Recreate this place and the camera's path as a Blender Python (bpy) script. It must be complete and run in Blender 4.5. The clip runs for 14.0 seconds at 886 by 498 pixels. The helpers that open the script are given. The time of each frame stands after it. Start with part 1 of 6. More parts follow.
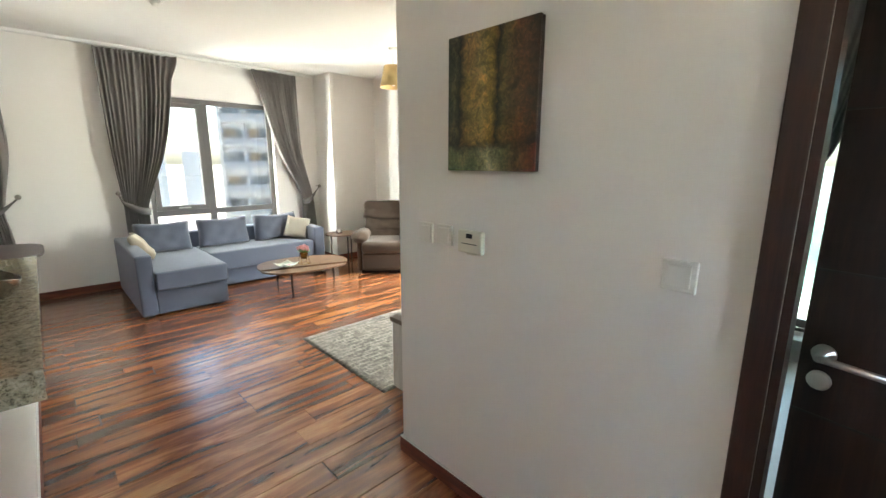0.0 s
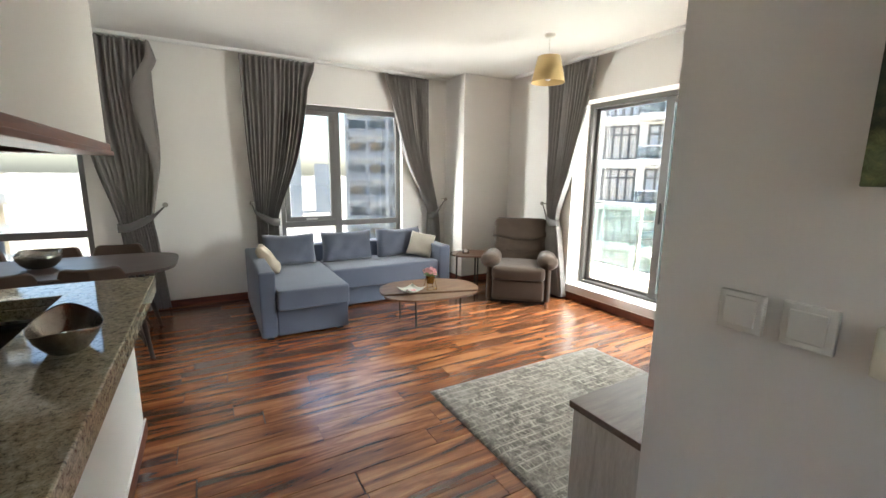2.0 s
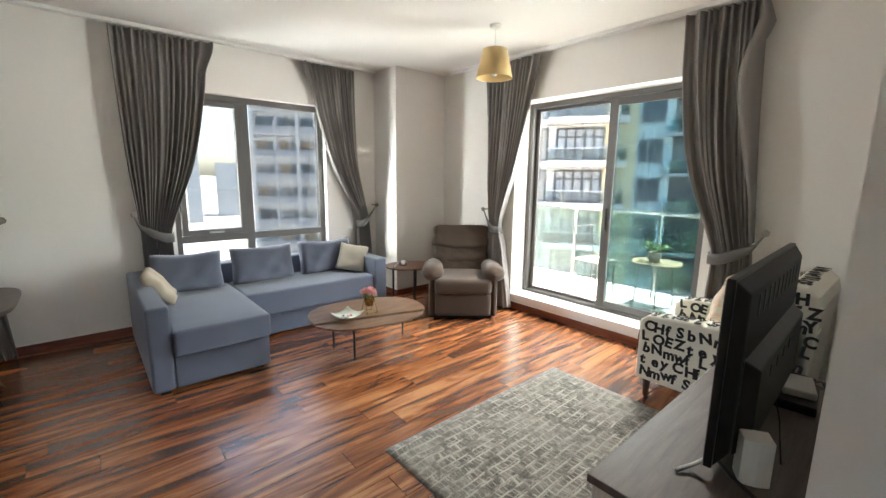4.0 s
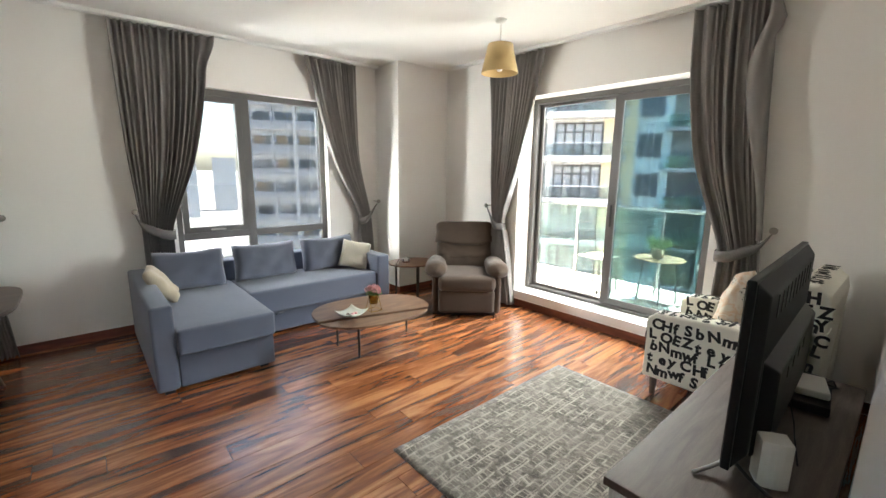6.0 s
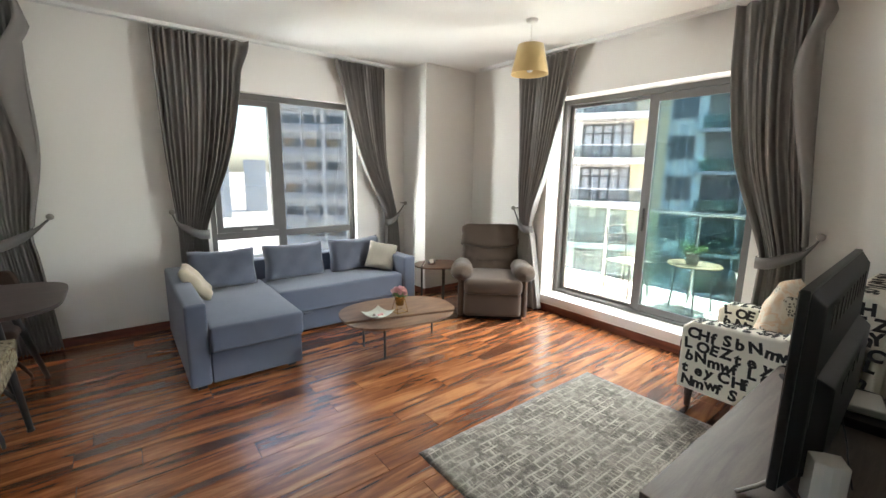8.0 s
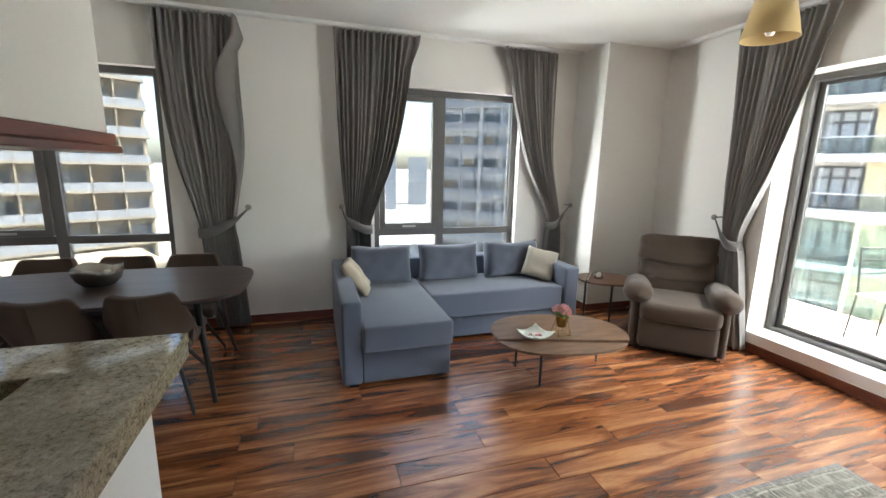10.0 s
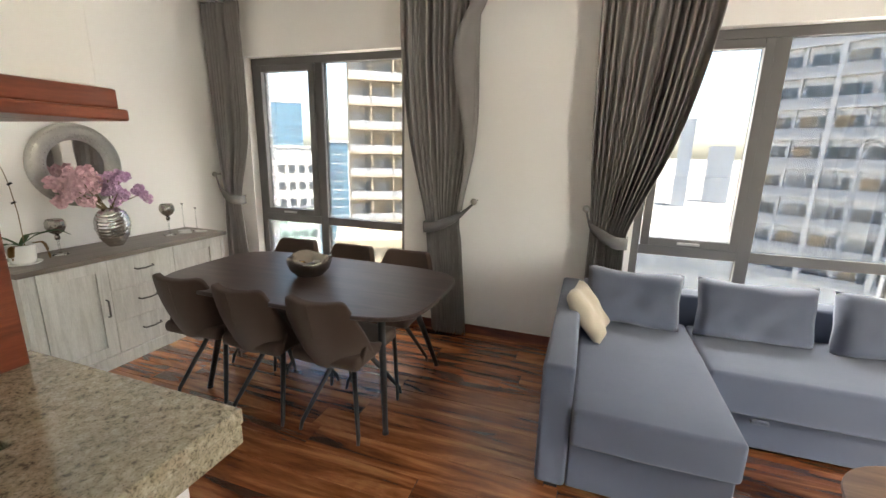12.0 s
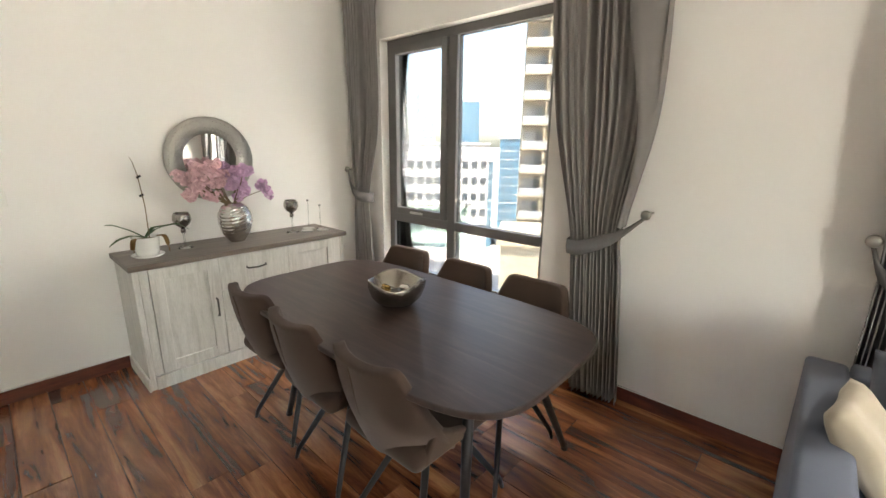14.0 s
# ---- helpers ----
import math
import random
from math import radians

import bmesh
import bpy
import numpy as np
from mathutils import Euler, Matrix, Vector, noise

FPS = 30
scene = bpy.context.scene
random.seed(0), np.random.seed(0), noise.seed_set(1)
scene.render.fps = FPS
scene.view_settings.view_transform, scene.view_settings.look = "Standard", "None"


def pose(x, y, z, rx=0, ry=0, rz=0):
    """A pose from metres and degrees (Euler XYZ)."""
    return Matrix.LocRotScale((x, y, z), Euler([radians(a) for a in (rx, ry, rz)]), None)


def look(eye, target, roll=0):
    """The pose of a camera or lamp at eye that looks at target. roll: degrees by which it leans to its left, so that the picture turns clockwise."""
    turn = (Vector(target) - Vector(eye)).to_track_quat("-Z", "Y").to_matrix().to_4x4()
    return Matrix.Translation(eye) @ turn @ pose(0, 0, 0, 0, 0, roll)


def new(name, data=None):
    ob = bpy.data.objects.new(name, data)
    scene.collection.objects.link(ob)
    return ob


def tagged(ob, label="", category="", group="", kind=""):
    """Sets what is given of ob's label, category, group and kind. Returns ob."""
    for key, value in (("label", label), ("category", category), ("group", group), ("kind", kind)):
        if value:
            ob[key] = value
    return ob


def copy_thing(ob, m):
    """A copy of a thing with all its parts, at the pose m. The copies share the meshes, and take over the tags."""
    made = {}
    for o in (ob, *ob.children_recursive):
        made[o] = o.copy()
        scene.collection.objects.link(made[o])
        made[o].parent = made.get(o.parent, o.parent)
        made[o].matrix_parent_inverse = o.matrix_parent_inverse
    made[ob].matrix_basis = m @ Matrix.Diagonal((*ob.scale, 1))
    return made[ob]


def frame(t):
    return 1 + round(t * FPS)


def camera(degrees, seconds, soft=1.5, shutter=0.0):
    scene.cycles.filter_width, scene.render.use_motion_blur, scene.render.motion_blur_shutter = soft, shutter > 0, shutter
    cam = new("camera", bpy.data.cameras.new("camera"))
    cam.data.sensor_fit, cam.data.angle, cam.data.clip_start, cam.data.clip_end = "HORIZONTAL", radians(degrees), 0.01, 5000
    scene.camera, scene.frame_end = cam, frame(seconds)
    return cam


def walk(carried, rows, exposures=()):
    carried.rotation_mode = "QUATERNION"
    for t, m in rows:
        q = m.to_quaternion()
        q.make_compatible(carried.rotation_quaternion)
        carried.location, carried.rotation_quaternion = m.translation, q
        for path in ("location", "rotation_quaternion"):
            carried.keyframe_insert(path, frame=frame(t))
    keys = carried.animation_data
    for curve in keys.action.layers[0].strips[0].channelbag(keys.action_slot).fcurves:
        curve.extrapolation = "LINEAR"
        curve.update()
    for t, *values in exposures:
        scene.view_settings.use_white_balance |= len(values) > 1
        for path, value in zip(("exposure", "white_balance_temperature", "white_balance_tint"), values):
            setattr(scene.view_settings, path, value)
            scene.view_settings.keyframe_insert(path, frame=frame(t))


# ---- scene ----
cam = camera(93.7, 14.0)
PATH = [
    (0, (0.068, 0.078, 1.49), (1.432, 1.484, 1.086), 0.2),
    (0.5, (0.115, 0.278, 1.477), (1.281, 1.858, 1.097), 0.8),
    (1, (0.174, 0.539, 1.481), (1.132, 2.253, 1.103), 0.6),
    (1.5, (0.269, 0.786, 1.487), (1.162, 2.538, 1.124), 0.6),
    (2, (0.293, 0.995, 1.474), (1.265, 2.707, 1.123), 0.7),
    (2.5, (0.279, 1.191, 1.475), (1.348, 2.846, 1.132), 0.8),
    (3, (0.332, 1.354, 1.466), (1.494, 2.95, 1.146), 0.8),
    (3.5, (0.395, 1.495, 1.498), (1.679, 2.992, 1.166), 0.8),
    (6, (0.368, 1.611, 1.526), (1.665, 3.088, 1.157), 0.7),
    (6.5, (0.358, 1.615, 1.527), (1.59, 3.149, 1.166), 0.7),
    (7, (0.348, 1.624, 1.532), (1.58, 3.157, 1.171), 0.8),
    (9.5, (0.428, 1.832, 1.512), (1.305, 3.591, 1.14), 1.4),
    (10, (0.474, 2.078, 1.527), (1.063, 3.95, 1.141), 1.3),
    (10.5, (0.59, 2.318, 1.511), (0.885, 4.256, 1.117), 1.2),
    (11, (0.704, 2.57, 1.482), (0.69, 4.53, 1.083), 1.4),
    (11.5, (0.728, 2.842, 1.503), (0.414, 4.771, 1.077), 1.4),
    (12, (0.741, 3.083, 1.507), (0.104, 4.923, 1.049), 1.3),
    (12.5, (0.757, 3.309, 1.471), (-0.138, 5.037, 1.011), 1.2),
    (13, (0.673, 3.559, 1.458), (-0.438, 5.152, 0.981), 0.9),
    (13.5, (0.581, 3.756, 1.462), (-0.689, 5.218, 0.963), 0.5),
    (14, (0.555, 3.921, 1.472), (-0.746, 5.359, 0.985), 0.7),
]
walk(cam, [(t, look(eye, target, roll)) for t, eye, target, roll in PATH], exposures=[(0.0, 6.28, 7200, 5), (1.5, 5.92, 7050, 7), (3.0, 5.68, 6950, 8), (7.2, 5.72, 6950, 8), (9.5, 5.42, 6650, 6), (11.0, 5.74, 7000, 9), (12.5, 6.02, 7600, 12), (14.0, 6.13, 7600, 11)])

# ---- world, sun ----
world = bpy.data.worlds.new("world")
scene.world = world
world.use_nodes = True
wn = world.node_tree.nodes
wl = world.node_tree.links
sky = wn.new("ShaderNodeTexSky")
sky.sky_type = 'NISHITA'
sky.sun_disc = False
SUN_EL, SUN_AZ = 61.0, 95.0   # degrees; azimuth clockwise from +y
sky.sun_elevation = radians(SUN_EL)
sky.sun_rotation = radians(SUN_AZ)
sky.dust_density = 2.5
wl.new(sky.outputs[0], wn["Background"].inputs[0])
wn["Background"].inputs[1].default_value = 0.15
sun = new("sun", bpy.data.lights.new("sun", 'SUN'))
sun.data.energy, sun.data.angle, sun.data.color = 5.0, radians(0.5), (1.0, 0.95, 0.87)
sun_dir = Vector((math.sin(radians(SUN_AZ)) * math.cos(radians(SUN_EL)), math.cos(radians(SUN_AZ)) * math.cos(radians(SUN_EL)), math.sin(radians(SUN_EL))))
sun.matrix_world = look(tuple(sun_dir * 40), (0, 0, 0))



def sky_lamp(name, place, aim, width, height, watts, colour=(0.93, 0.97, 1.0)):
    """An added area lamp standing in for daylight at the edge of an opening."""
    o = new(name, bpy.data.lights.new(name, 'AREA'))
    o.data.shape, o.data.size, o.data.size_y = 'RECTANGLE', width, height
    o.data.energy, o.data.color = watts, colour
    o.matrix_world = look(place, aim)


SUNLIT = (1.0, 0.95, 0.87)
sky_lamp("sky_light_door", (5.15, 3.62, 2.78), (2.6, 3.4, 0.9), 1.9, 0.5, 8.0)
sky_lamp("sky_light_door_side", (5.10, 2.38, 1.45), (0.0, 4.5, 1.5), 0.8, 1.7, 2.8)
sky_lamp("sky_light_window", (1.85, 6.80, 2.72), (1.8, 4.6, 0.6), 1.2, 0.5, 3.5)
sky_lamp("sky_light_window", (-1.35, 6.80, 2.72), (-0.4, 4.6, 0.3), 1.2, 0.5, 2.0)
sky_lamp("sky_light_window_side", (0.74, 7.0, 1.40), (3.6, 1.8, 1.2), 0.5, 1.6, 3.8)
sky_lamp("sky_light_window_side", (3.08, 7.0, 1.40), (-2.4, 4.0, 1.2), 0.5, 1.6, 2.4)
sky_lamp("sky_light_window_side", (-0.38, 7.0, 1.40), (-2.5, 4.2, 1.1), 0.5, 1.6, 1.3)
# added lamps for light thrown up through the openings by sunlit balcony and streets
sky_lamp("balcony_bounce_lamp", (4.54, 3.62, 0.09), (2.4, 3.4, 2.7), 1.8, 0.14, 0.65, SUNLIT)
sky_lamp("street_bounce_lamp", (1.85, 6.66, 0.21), (1.8, 4.6, 2.7), 1.4, 0.12, 0.45, SUNLIT)
sky_lamp("street_bounce_lamp", (-1.50, 6.66, 0.21), (-1.2, 4.6, 2.7), 1.4, 0.12, 0.7, SUNLIT)

# ---- materials ----
def ramp(nt, fac, stops):
    r = nt.nodes.new("ShaderNodeValToRGB")
    el = r.color_ramp.elements
    while len(el) < len(stops):
        el.new(0.5)
    for e, (p, c) in zip(el, stops):
        e.position, e.color = p, (*c, 1)
    nt.links.new(fac, r.inputs[0])
    return r.outputs[0]


def coords(nt, scale=(1, 1, 1), random_shift=0.0, space="Object"):
    tc = nt.nodes.new("ShaderNodeTexCoord")
    mp = nt.nodes.new("ShaderNodeMapping")
    mp.inputs["Scale"].default_value = scale
    nt.links.new(tc.outputs[space], mp.inputs[0])
    if random_shift:
        oi = nt.nodes.new("ShaderNodeObjectInfo")
        mul = nt.nodes.new("ShaderNodeMath")
        mul.operation = 'MULTIPLY'
        mul.inputs[1].default_value = random_shift
        nt.links.new(oi.outputs["Random"], mul.inputs[0])
        nt.links.new(mul.outputs[0], mp.inputs["Location"])
    return mp.outputs[0]


def noise_tex(nt, vec, scale, detail=4.0, rough=0.55, distortion=0.0):
    n = nt.nodes.new("ShaderNodeTexNoise")
    n.inputs["Scale"].default_value = scale
    n.inputs["Detail"].default_value = detail
    n.inputs["Roughness"].default_value = rough
    n.inputs["Distortion"].default_value = distortion
    nt.links.new(vec, n.inputs["Vector"])
    return n.outputs["Fac"]


def mixc(nt, a, b, fac, mode='MIX'):
    m = nt.nodes.new("ShaderNodeMix")
    m.data_type, m.blend_type = 'RGBA', mode
    for sock, v in ((m.inputs[0], fac), (m.inputs[6], a), (m.inputs[7], b)):
        if isinstance(v, bpy.types.NodeSocket):
            nt.links.new(v, sock)
        else:
            sock.default_value = (*v, 1) if isinstance(v, tuple) else v
    return m.outputs[2]


def bump(nt, height, strength, dist=0.002):
    b = nt.nodes.new("ShaderNodeBump")
    b.inputs["Strength"].default_value = strength
    b.inputs["Distance"].default_value = dist
    nt.links.new(height, b.inputs["Height"])
    nt.links.new(b.outputs[0], nt.nodes["Principled BSDF"].inputs["Normal"])


def base_mat(name, rough=0.5, metal=0.0, colour=(0.5, 0.5, 0.5), spec=0.5):
    m = bpy.data.materials.new(name)
    m.use_nodes = True
    p = m.node_tree.nodes["Principled BSDF"]
    p.inputs["Base Color"].default_value = (*colour, 1)
    p.inputs["Roughness"].default_value = rough
    p.inputs["Metallic"].default_value = metal
    p.inputs["Specular IOR Level"].default_value = spec
    return m, m.node_tree, p


def mottled(name, c0, c1, rough=0.6, scale=3.0, fine=120.0, bump_s=0.15, metal=0.0, stretch=(1, 1, 1), spec=0.5, shift=0.0, sheen=0.0, bdist=0.001):
    """Two colours mixed at a broad and a fine scale, with a fine relief."""
    m, nt, p = base_mat(name, rough, metal, c0, spec)
    v = coords(nt, stretch, shift)
    broad = noise_tex(nt, v, scale, 5)
    f = noise_tex(nt, v, fine, 3)
    c = mixc(nt, c0, c1, broad)
    c = mixc(nt, c, mixc(nt, c0, c1, f), 0.4)
    nt.links.new(c, p.inputs["Base Color"])
    if bump_s:
        bump(nt, f, bump_s, bdist)
    if sheen:
        p.inputs["Sheen Weight"].default_value = sheen
        p.inputs["Sheen Roughness"].default_value = 0.5
    return m


def fabric(name, c0, c1, thread=650.0, bump_s=0.3, sheen=0.25, rough=0.9):
    m, nt, p = base_mat(name, rough, 0, c0, 0.2)
    v = coords(nt)
    broad = noise_tex(nt, v, 5.0, 4)
    weave = noise_tex(nt, v, thread, 2)
    crease = noise_tex(nt, v, 14.0, 3, 0.5, 0.6)
    c = mixc(nt, mixc(nt, c0, c1, broad), mixc(nt, c0, c1, weave), 0.5)
    nt.links.new(c, p.inputs["Base Color"])
    add = nt.nodes.new("ShaderNodeMath")
    add.operation = 'MULTIPLY_ADD'
    add.inputs[1].default_value = 2.5
    nt.links.new(crease, add.inputs[0])
    nt.links.new(weave, add.inputs[2])
    bump(nt, add.outputs[0], bump_s, 0.002)
    p.inputs["Sheen Weight"].default_value = sheen
    return m


def wood(name, stops, stretch, scale=2.0, rough=0.3, shift=40.0, grain=0.35, bump_s=0.08, spec=0.5, coat=0.0, coat_rough=0.22):
    m, nt, p = base_mat(name, rough, 0, stops[1][1], spec)
    v = coords(nt, stretch, shift)
    fig = noise_tex(nt, v, scale, 6, 0.6, 0.8)
    fine = noise_tex(nt, v, scale * 14, 4, 0.6)
    c = ramp(nt, fig, stops)
    dark = ramp(nt, fine, [(0.3, (0.35, 0.33, 0.3)), (0.62, (1, 1, 1))])
    c = mixc(nt, c, dark, grain, 'MULTIPLY')
    nt.links.new(c, p.inputs["Base Color"])
    bump(nt, fine, bump_s, 0.001)
    p.inputs["Coat Weight"].default_value = coat
    p.inputs["Coat Roughness"].default_value = coat_rough
    return m


def glass_mat(name, tint, gloss=1.0, rough=0.0):
    m = bpy.data.materials.new(name)
    m.use_nodes = True
    nt = m.node_tree
    nt.nodes.remove(nt.nodes["Principled BSDF"])
    out = nt.nodes["Material Output"]
    tr = nt.nodes.new("ShaderNodeBsdfTransparent")
    tr.inputs[0].default_value = (*tint, 1)
    gl = nt.nodes.new("ShaderNodeBsdfGlossy")
    gl.inputs["Roughness"].default_value = rough
    gl.inputs["Color"].default_value = (gloss, gloss, gloss, 1)
    fr = nt.nodes.new("ShaderNodeFresnel")
    fr.inputs[0].default_value = 1.35
    mx = nt.nodes.new("ShaderNodeMixShader")
    nt.links.new(fr.outputs[0], mx.inputs[0])
    nt.links.new(tr.outputs[0], mx.inputs[1])
    nt.links.new(gl.outputs[0], mx.inputs[2])
    nt.links.new(mx.outputs[0], out.inputs[0])
    return m


WALL = mottled("wall_paint", (0.83, 0.81, 0.775), (0.80, 0.78, 0.745), 0.75, 1.2, 180, 0.10, spec=0.25)
CEIL = mottled("ceiling_paint", (0.85, 0.84, 0.81), (0.82, 0.81, 0.78), 0.85, 1.0, 160, 0.06, spec=0.2)
WHITE_GLOSS = mottled("white_trim_paint", (0.82, 0.82, 0.80), (0.78, 0.78, 0.76), 0.4, 2.0, 90, 0.05)
PLASTIC_W = mottled("white_plastic", (0.80, 0.79, 0.74), (0.76, 0.75, 0.69), 0.35, 4, 300, 0.03)
PLASTIC_CREAM = mottled("aged_plastic", (0.72, 0.69, 0.58), (0.66, 0.63, 0.52), 0.4, 6, 300, 0.03)
PLASTIC_B = mottled("black_plastic", (0.008, 0.008, 0.009), (0.013, 0.013, 0.015), 0.4, 5, 400, 0.08, spec=0.3)
PLASTIC_DK = mottled("dark_grey_plastic", (0.012, 0.012, 0.013), (0.018, 0.018, 0.020), 0.55, 5, 500, 0.15, spec=0.25)
SCREEN = base_mat("screen_glass", 0.08, 0, (0.004, 0.004, 0.005))[0]
FLOOR_W = wood("laminate", [(0.28, (0.026, 0.010, 0.006)), (0.40, (0.12, 0.038, 0.016)), (0.51, (0.27, 0.092, 0.034)), (0.65, (0.48, 0.215, 0.088))],
               (0.75, 6.8, 1), 1.7, 0.24, 60, 0.32, 0.05, 0.8, 0.75)
BASE_W = wood("mahogany", [(0.3, (0.075, 0.018, 0.009)), (0.5, (0.17, 0.042, 0.018)), (0.7, (0.26, 0.075, 0.032))], (1.5, 1.5, 12), 1.6, 0.55, 20, 0.3, 0.05)
TRIM_W = wood("cherry_trim", [(0.3, (0.10, 0.022, 0.011)), (0.5, (0.21, 0.05, 0.022)), (0.7, (0.30, 0.085, 0.038))], (8, 1, 8), 2.0, 0.28, 20, 0.3, 0.04)
DOOR_W = wood("wenge_veneer", [(0.3, (0.012, 0.006, 0.005)), (0.5, (0.024, 0.011, 0.008)), (0.7, (0.045, 0.02, 0.014))], (12, 12, 0.9), 2.2, 0.35, 20, 0.4, 0.1)
CASING_W = wood("dark_red_casing", [(0.3, (0.018, 0.007, 0.005)), (0.5, (0.034, 0.012, 0.008)), (0.7, (0.055, 0.020, 0.013))], (12, 12, 0.9), 2.2, 0.35, 20, 0.4, 0.08)
TABLE_W = wood("dark_table_veneer", [(0.3, (0.026, 0.016, 0.014)), (0.5, (0.045, 0.028, 0.024)), (0.7, (0.075, 0.047, 0.04))], (1, 10, 1), 2.0, 0.36, 20, 0.3, 0.05)
WALNUT = wood("walnut_veneer", [(0.3, (0.085, 0.046, 0.027)), (0.5, (0.145, 0.083, 0.050)), (0.7, (0.20, 0.122, 0.076))], (1.4, 10, 1), 2.4, 0.36, 20, 0.35, 0.05)
WALNUT_DK = wood("dark_walnut_veneer", [(0.3, (0.05, 0.024, 0.014)), (0.5, (0.10, 0.048, 0.027)), (0.7, (0.16, 0.082, 0.045))], (1.4, 10, 1), 2.4, 0.36, 20, 0.35, 0.05)
OAK_GREY = wood("grey_oak_laminate", [(0.3, (0.095, 0.069, 0.055)), (0.5, (0.135, 0.102, 0.083)), (0.7, (0.175, 0.138, 0.115))], (1.2, 14, 14), 2.0, 0.5, 20, 0.3, 0.08)
OAK_WHITE = wood("whitewashed_oak", [(0.3, (0.50, 0.49, 0.44)), (0.5, (0.62, 0.61, 0.56)), (0.7, (0.70, 0.69, 0.64))], (14, 14, 1.2), 2.0, 0.55, 20, 0.28, 0.1)
OAK_TOP = wood("grey_brown_oak_top", [(0.3, (0.105, 0.083, 0.068)), (0.5, (0.155, 0.125, 0.105)), (0.7, (0.215, 0.178, 0.15))], (14, 1.1, 14), 2.0, 0.45, 20, 0.35, 0.1)
METAL_B = mottled("black_powder_coat", (0.012, 0.011, 0.011), (0.02, 0.018, 0.017), 0.42, 9, 600, 0.1)
STEEL = mottled("brushed_steel", (0.55, 0.54, 0.52), (0.42, 0.41, 0.39), 0.28, 9, 300, 0.05, 1.0)
NICKEL = mottled("satin_nickel", (0.42, 0.39, 0.36), (0.30, 0.28, 0.25), 0.3, 20, 300, 0.05, 1.0)
PEWTER = mottled("pewter_handle", (0.16, 0.15, 0.14), (0.09, 0.085, 0.08), 0.4, 30, 300, 0.1, 1.0)
SILVER = mottled("polished_silver", (0.72, 0.70, 0.67), (0.55, 0.53, 0.50), 0.14, 20, 90, 0.25, 1.0, bdist=0.002)
BRONZE_BOWL = mottled("hammered_metal", (0.46, 0.43, 0.39), (0.28, 0.26, 0.23), 0.22, 30, 70, 0.5, 1.0, bdist=0.003)
GOLD = mottled("brass", (0.62, 0.42, 0.13), (0.50, 0.33, 0.10), 0.25, 12, 200, 0.05, 1.0)
ALU = mottled("dark_aluminium", (0.115, 0.110, 0.106), (0.14, 0.135, 0.13), 0.42, 3, 400, 0.05, 0.3)
MIRROR = base_mat("mirror_silvering", 0.015, 1.0, (0.9, 0.9, 0.9))[0]
SOFA_F = fabric("blue_grey_weave", (0.088, 0.104, 0.142), (0.12, 0.138, 0.182), 700, 0.3)
SOFA_D = fabric("blue_grey_weave_cushion", (0.092, 0.103, 0.136), (0.124, 0.138, 0.175), 700, 0.4)
CREAM_W = fabric("pale_cream_linen", (0.37, 0.34, 0.28), (0.44, 0.405, 0.34), 500, 0.35)
CREAM_F = fabric("cream_linen", (0.42, 0.355, 0.265), (0.49, 0.42, 0.32), 500, 0.35)
RECL_F = fabric("brown_microfibre", (0.052, 0.035, 0.024), (0.079, 0.054, 0.038), 260, 0.5, 0.2)
CHAIR_F = fabric("taupe_microfibre", (0.052, 0.032, 0.023), (0.074, 0.048, 0.035), 300, 0.3, 0.12)
# curtain cloth again, its colour darkened to hold down lamp light on the ties
CURT_T = fabric("darkened_curtain_cloth", (0.125, 0.118, 0.114), (0.16, 0.15, 0.145), 600, 0.15, 0.05)
CURT_F = fabric("grey_curtain_cloth", (0.225, 0.212, 0.204), (0.27, 0.255, 0.246), 600, 0.12, 0.06)
ARMCH_F = fabric("cream_cotton", (0.74, 0.70, 0.60), (0.80, 0.76, 0.67), 500, 0.25)
INK = mottled("black_print", (0.014, 0.012, 0.012), (0.022, 0.02, 0.02), 0.9, 40, 500, 0.1)
SHADE_F = fabric("beige_shade_cloth", (0.55, 0.39, 0.17), (0.60, 0.44, 0.21), 500, 0.1)
PORCELAIN = mottled("white_porcelain", (0.80, 0.79, 0.76), (0.76, 0.75, 0.71), 0.18, 8, 60, 0.03)
CELADON = mottled("pale_green_porcelain", (0.60, 0.68, 0.60), (0.70, 0.74, 0.68), 0.16, 12, 60, 0.03)
LEAF = mottled("orchid_leaf", (0.035, 0.075, 0.022), (0.06, 0.115, 0.035), 0.4, 20, 120, 0.2)
LEAF_DRY = mottled("dry_leaf", (0.26, 0.145, 0.03), (0.15, 0.075, 0.02), 0.6, 30, 120, 0.2)
HERB = mottled("small_leaf", (0.10, 0.23, 0.075), (0.22, 0.36, 0.15), 0.6, 30, 120, 0.2)
STEM = mottled("dry_stem", (0.16, 0.12, 0.06), (0.24, 0.18, 0.10), 0.7, 30, 200, 0.2)
BLOSSOM = mottled("pink_blossom", (0.72, 0.40, 0.46), (0.85, 0.64, 0.66), 0.7, 60, 200, 0.1)
BLOSSOM_L = mottled("lilac_blossom", (0.56, 0.33, 0.52), (0.72, 0.50, 0.66), 0.7, 60, 200, 0.1)
ROSE = mottled("dusty_rose_petal", (0.62, 0.28, 0.30), (0.78, 0.48, 0.46), 0.7, 60, 200, 0.1)
CONCRETE_POT = mottled("grey_clay_pot", (0.35, 0.33, 0.30), (0.45, 0.43, 0.39), 0.8, 12, 120, 0.2)
TILE_F = mottled("pale_floor_tile", (0.62, 0.61, 0.58), (0.70, 0.69, 0.66), 0.25, 2, 60, 0.03)
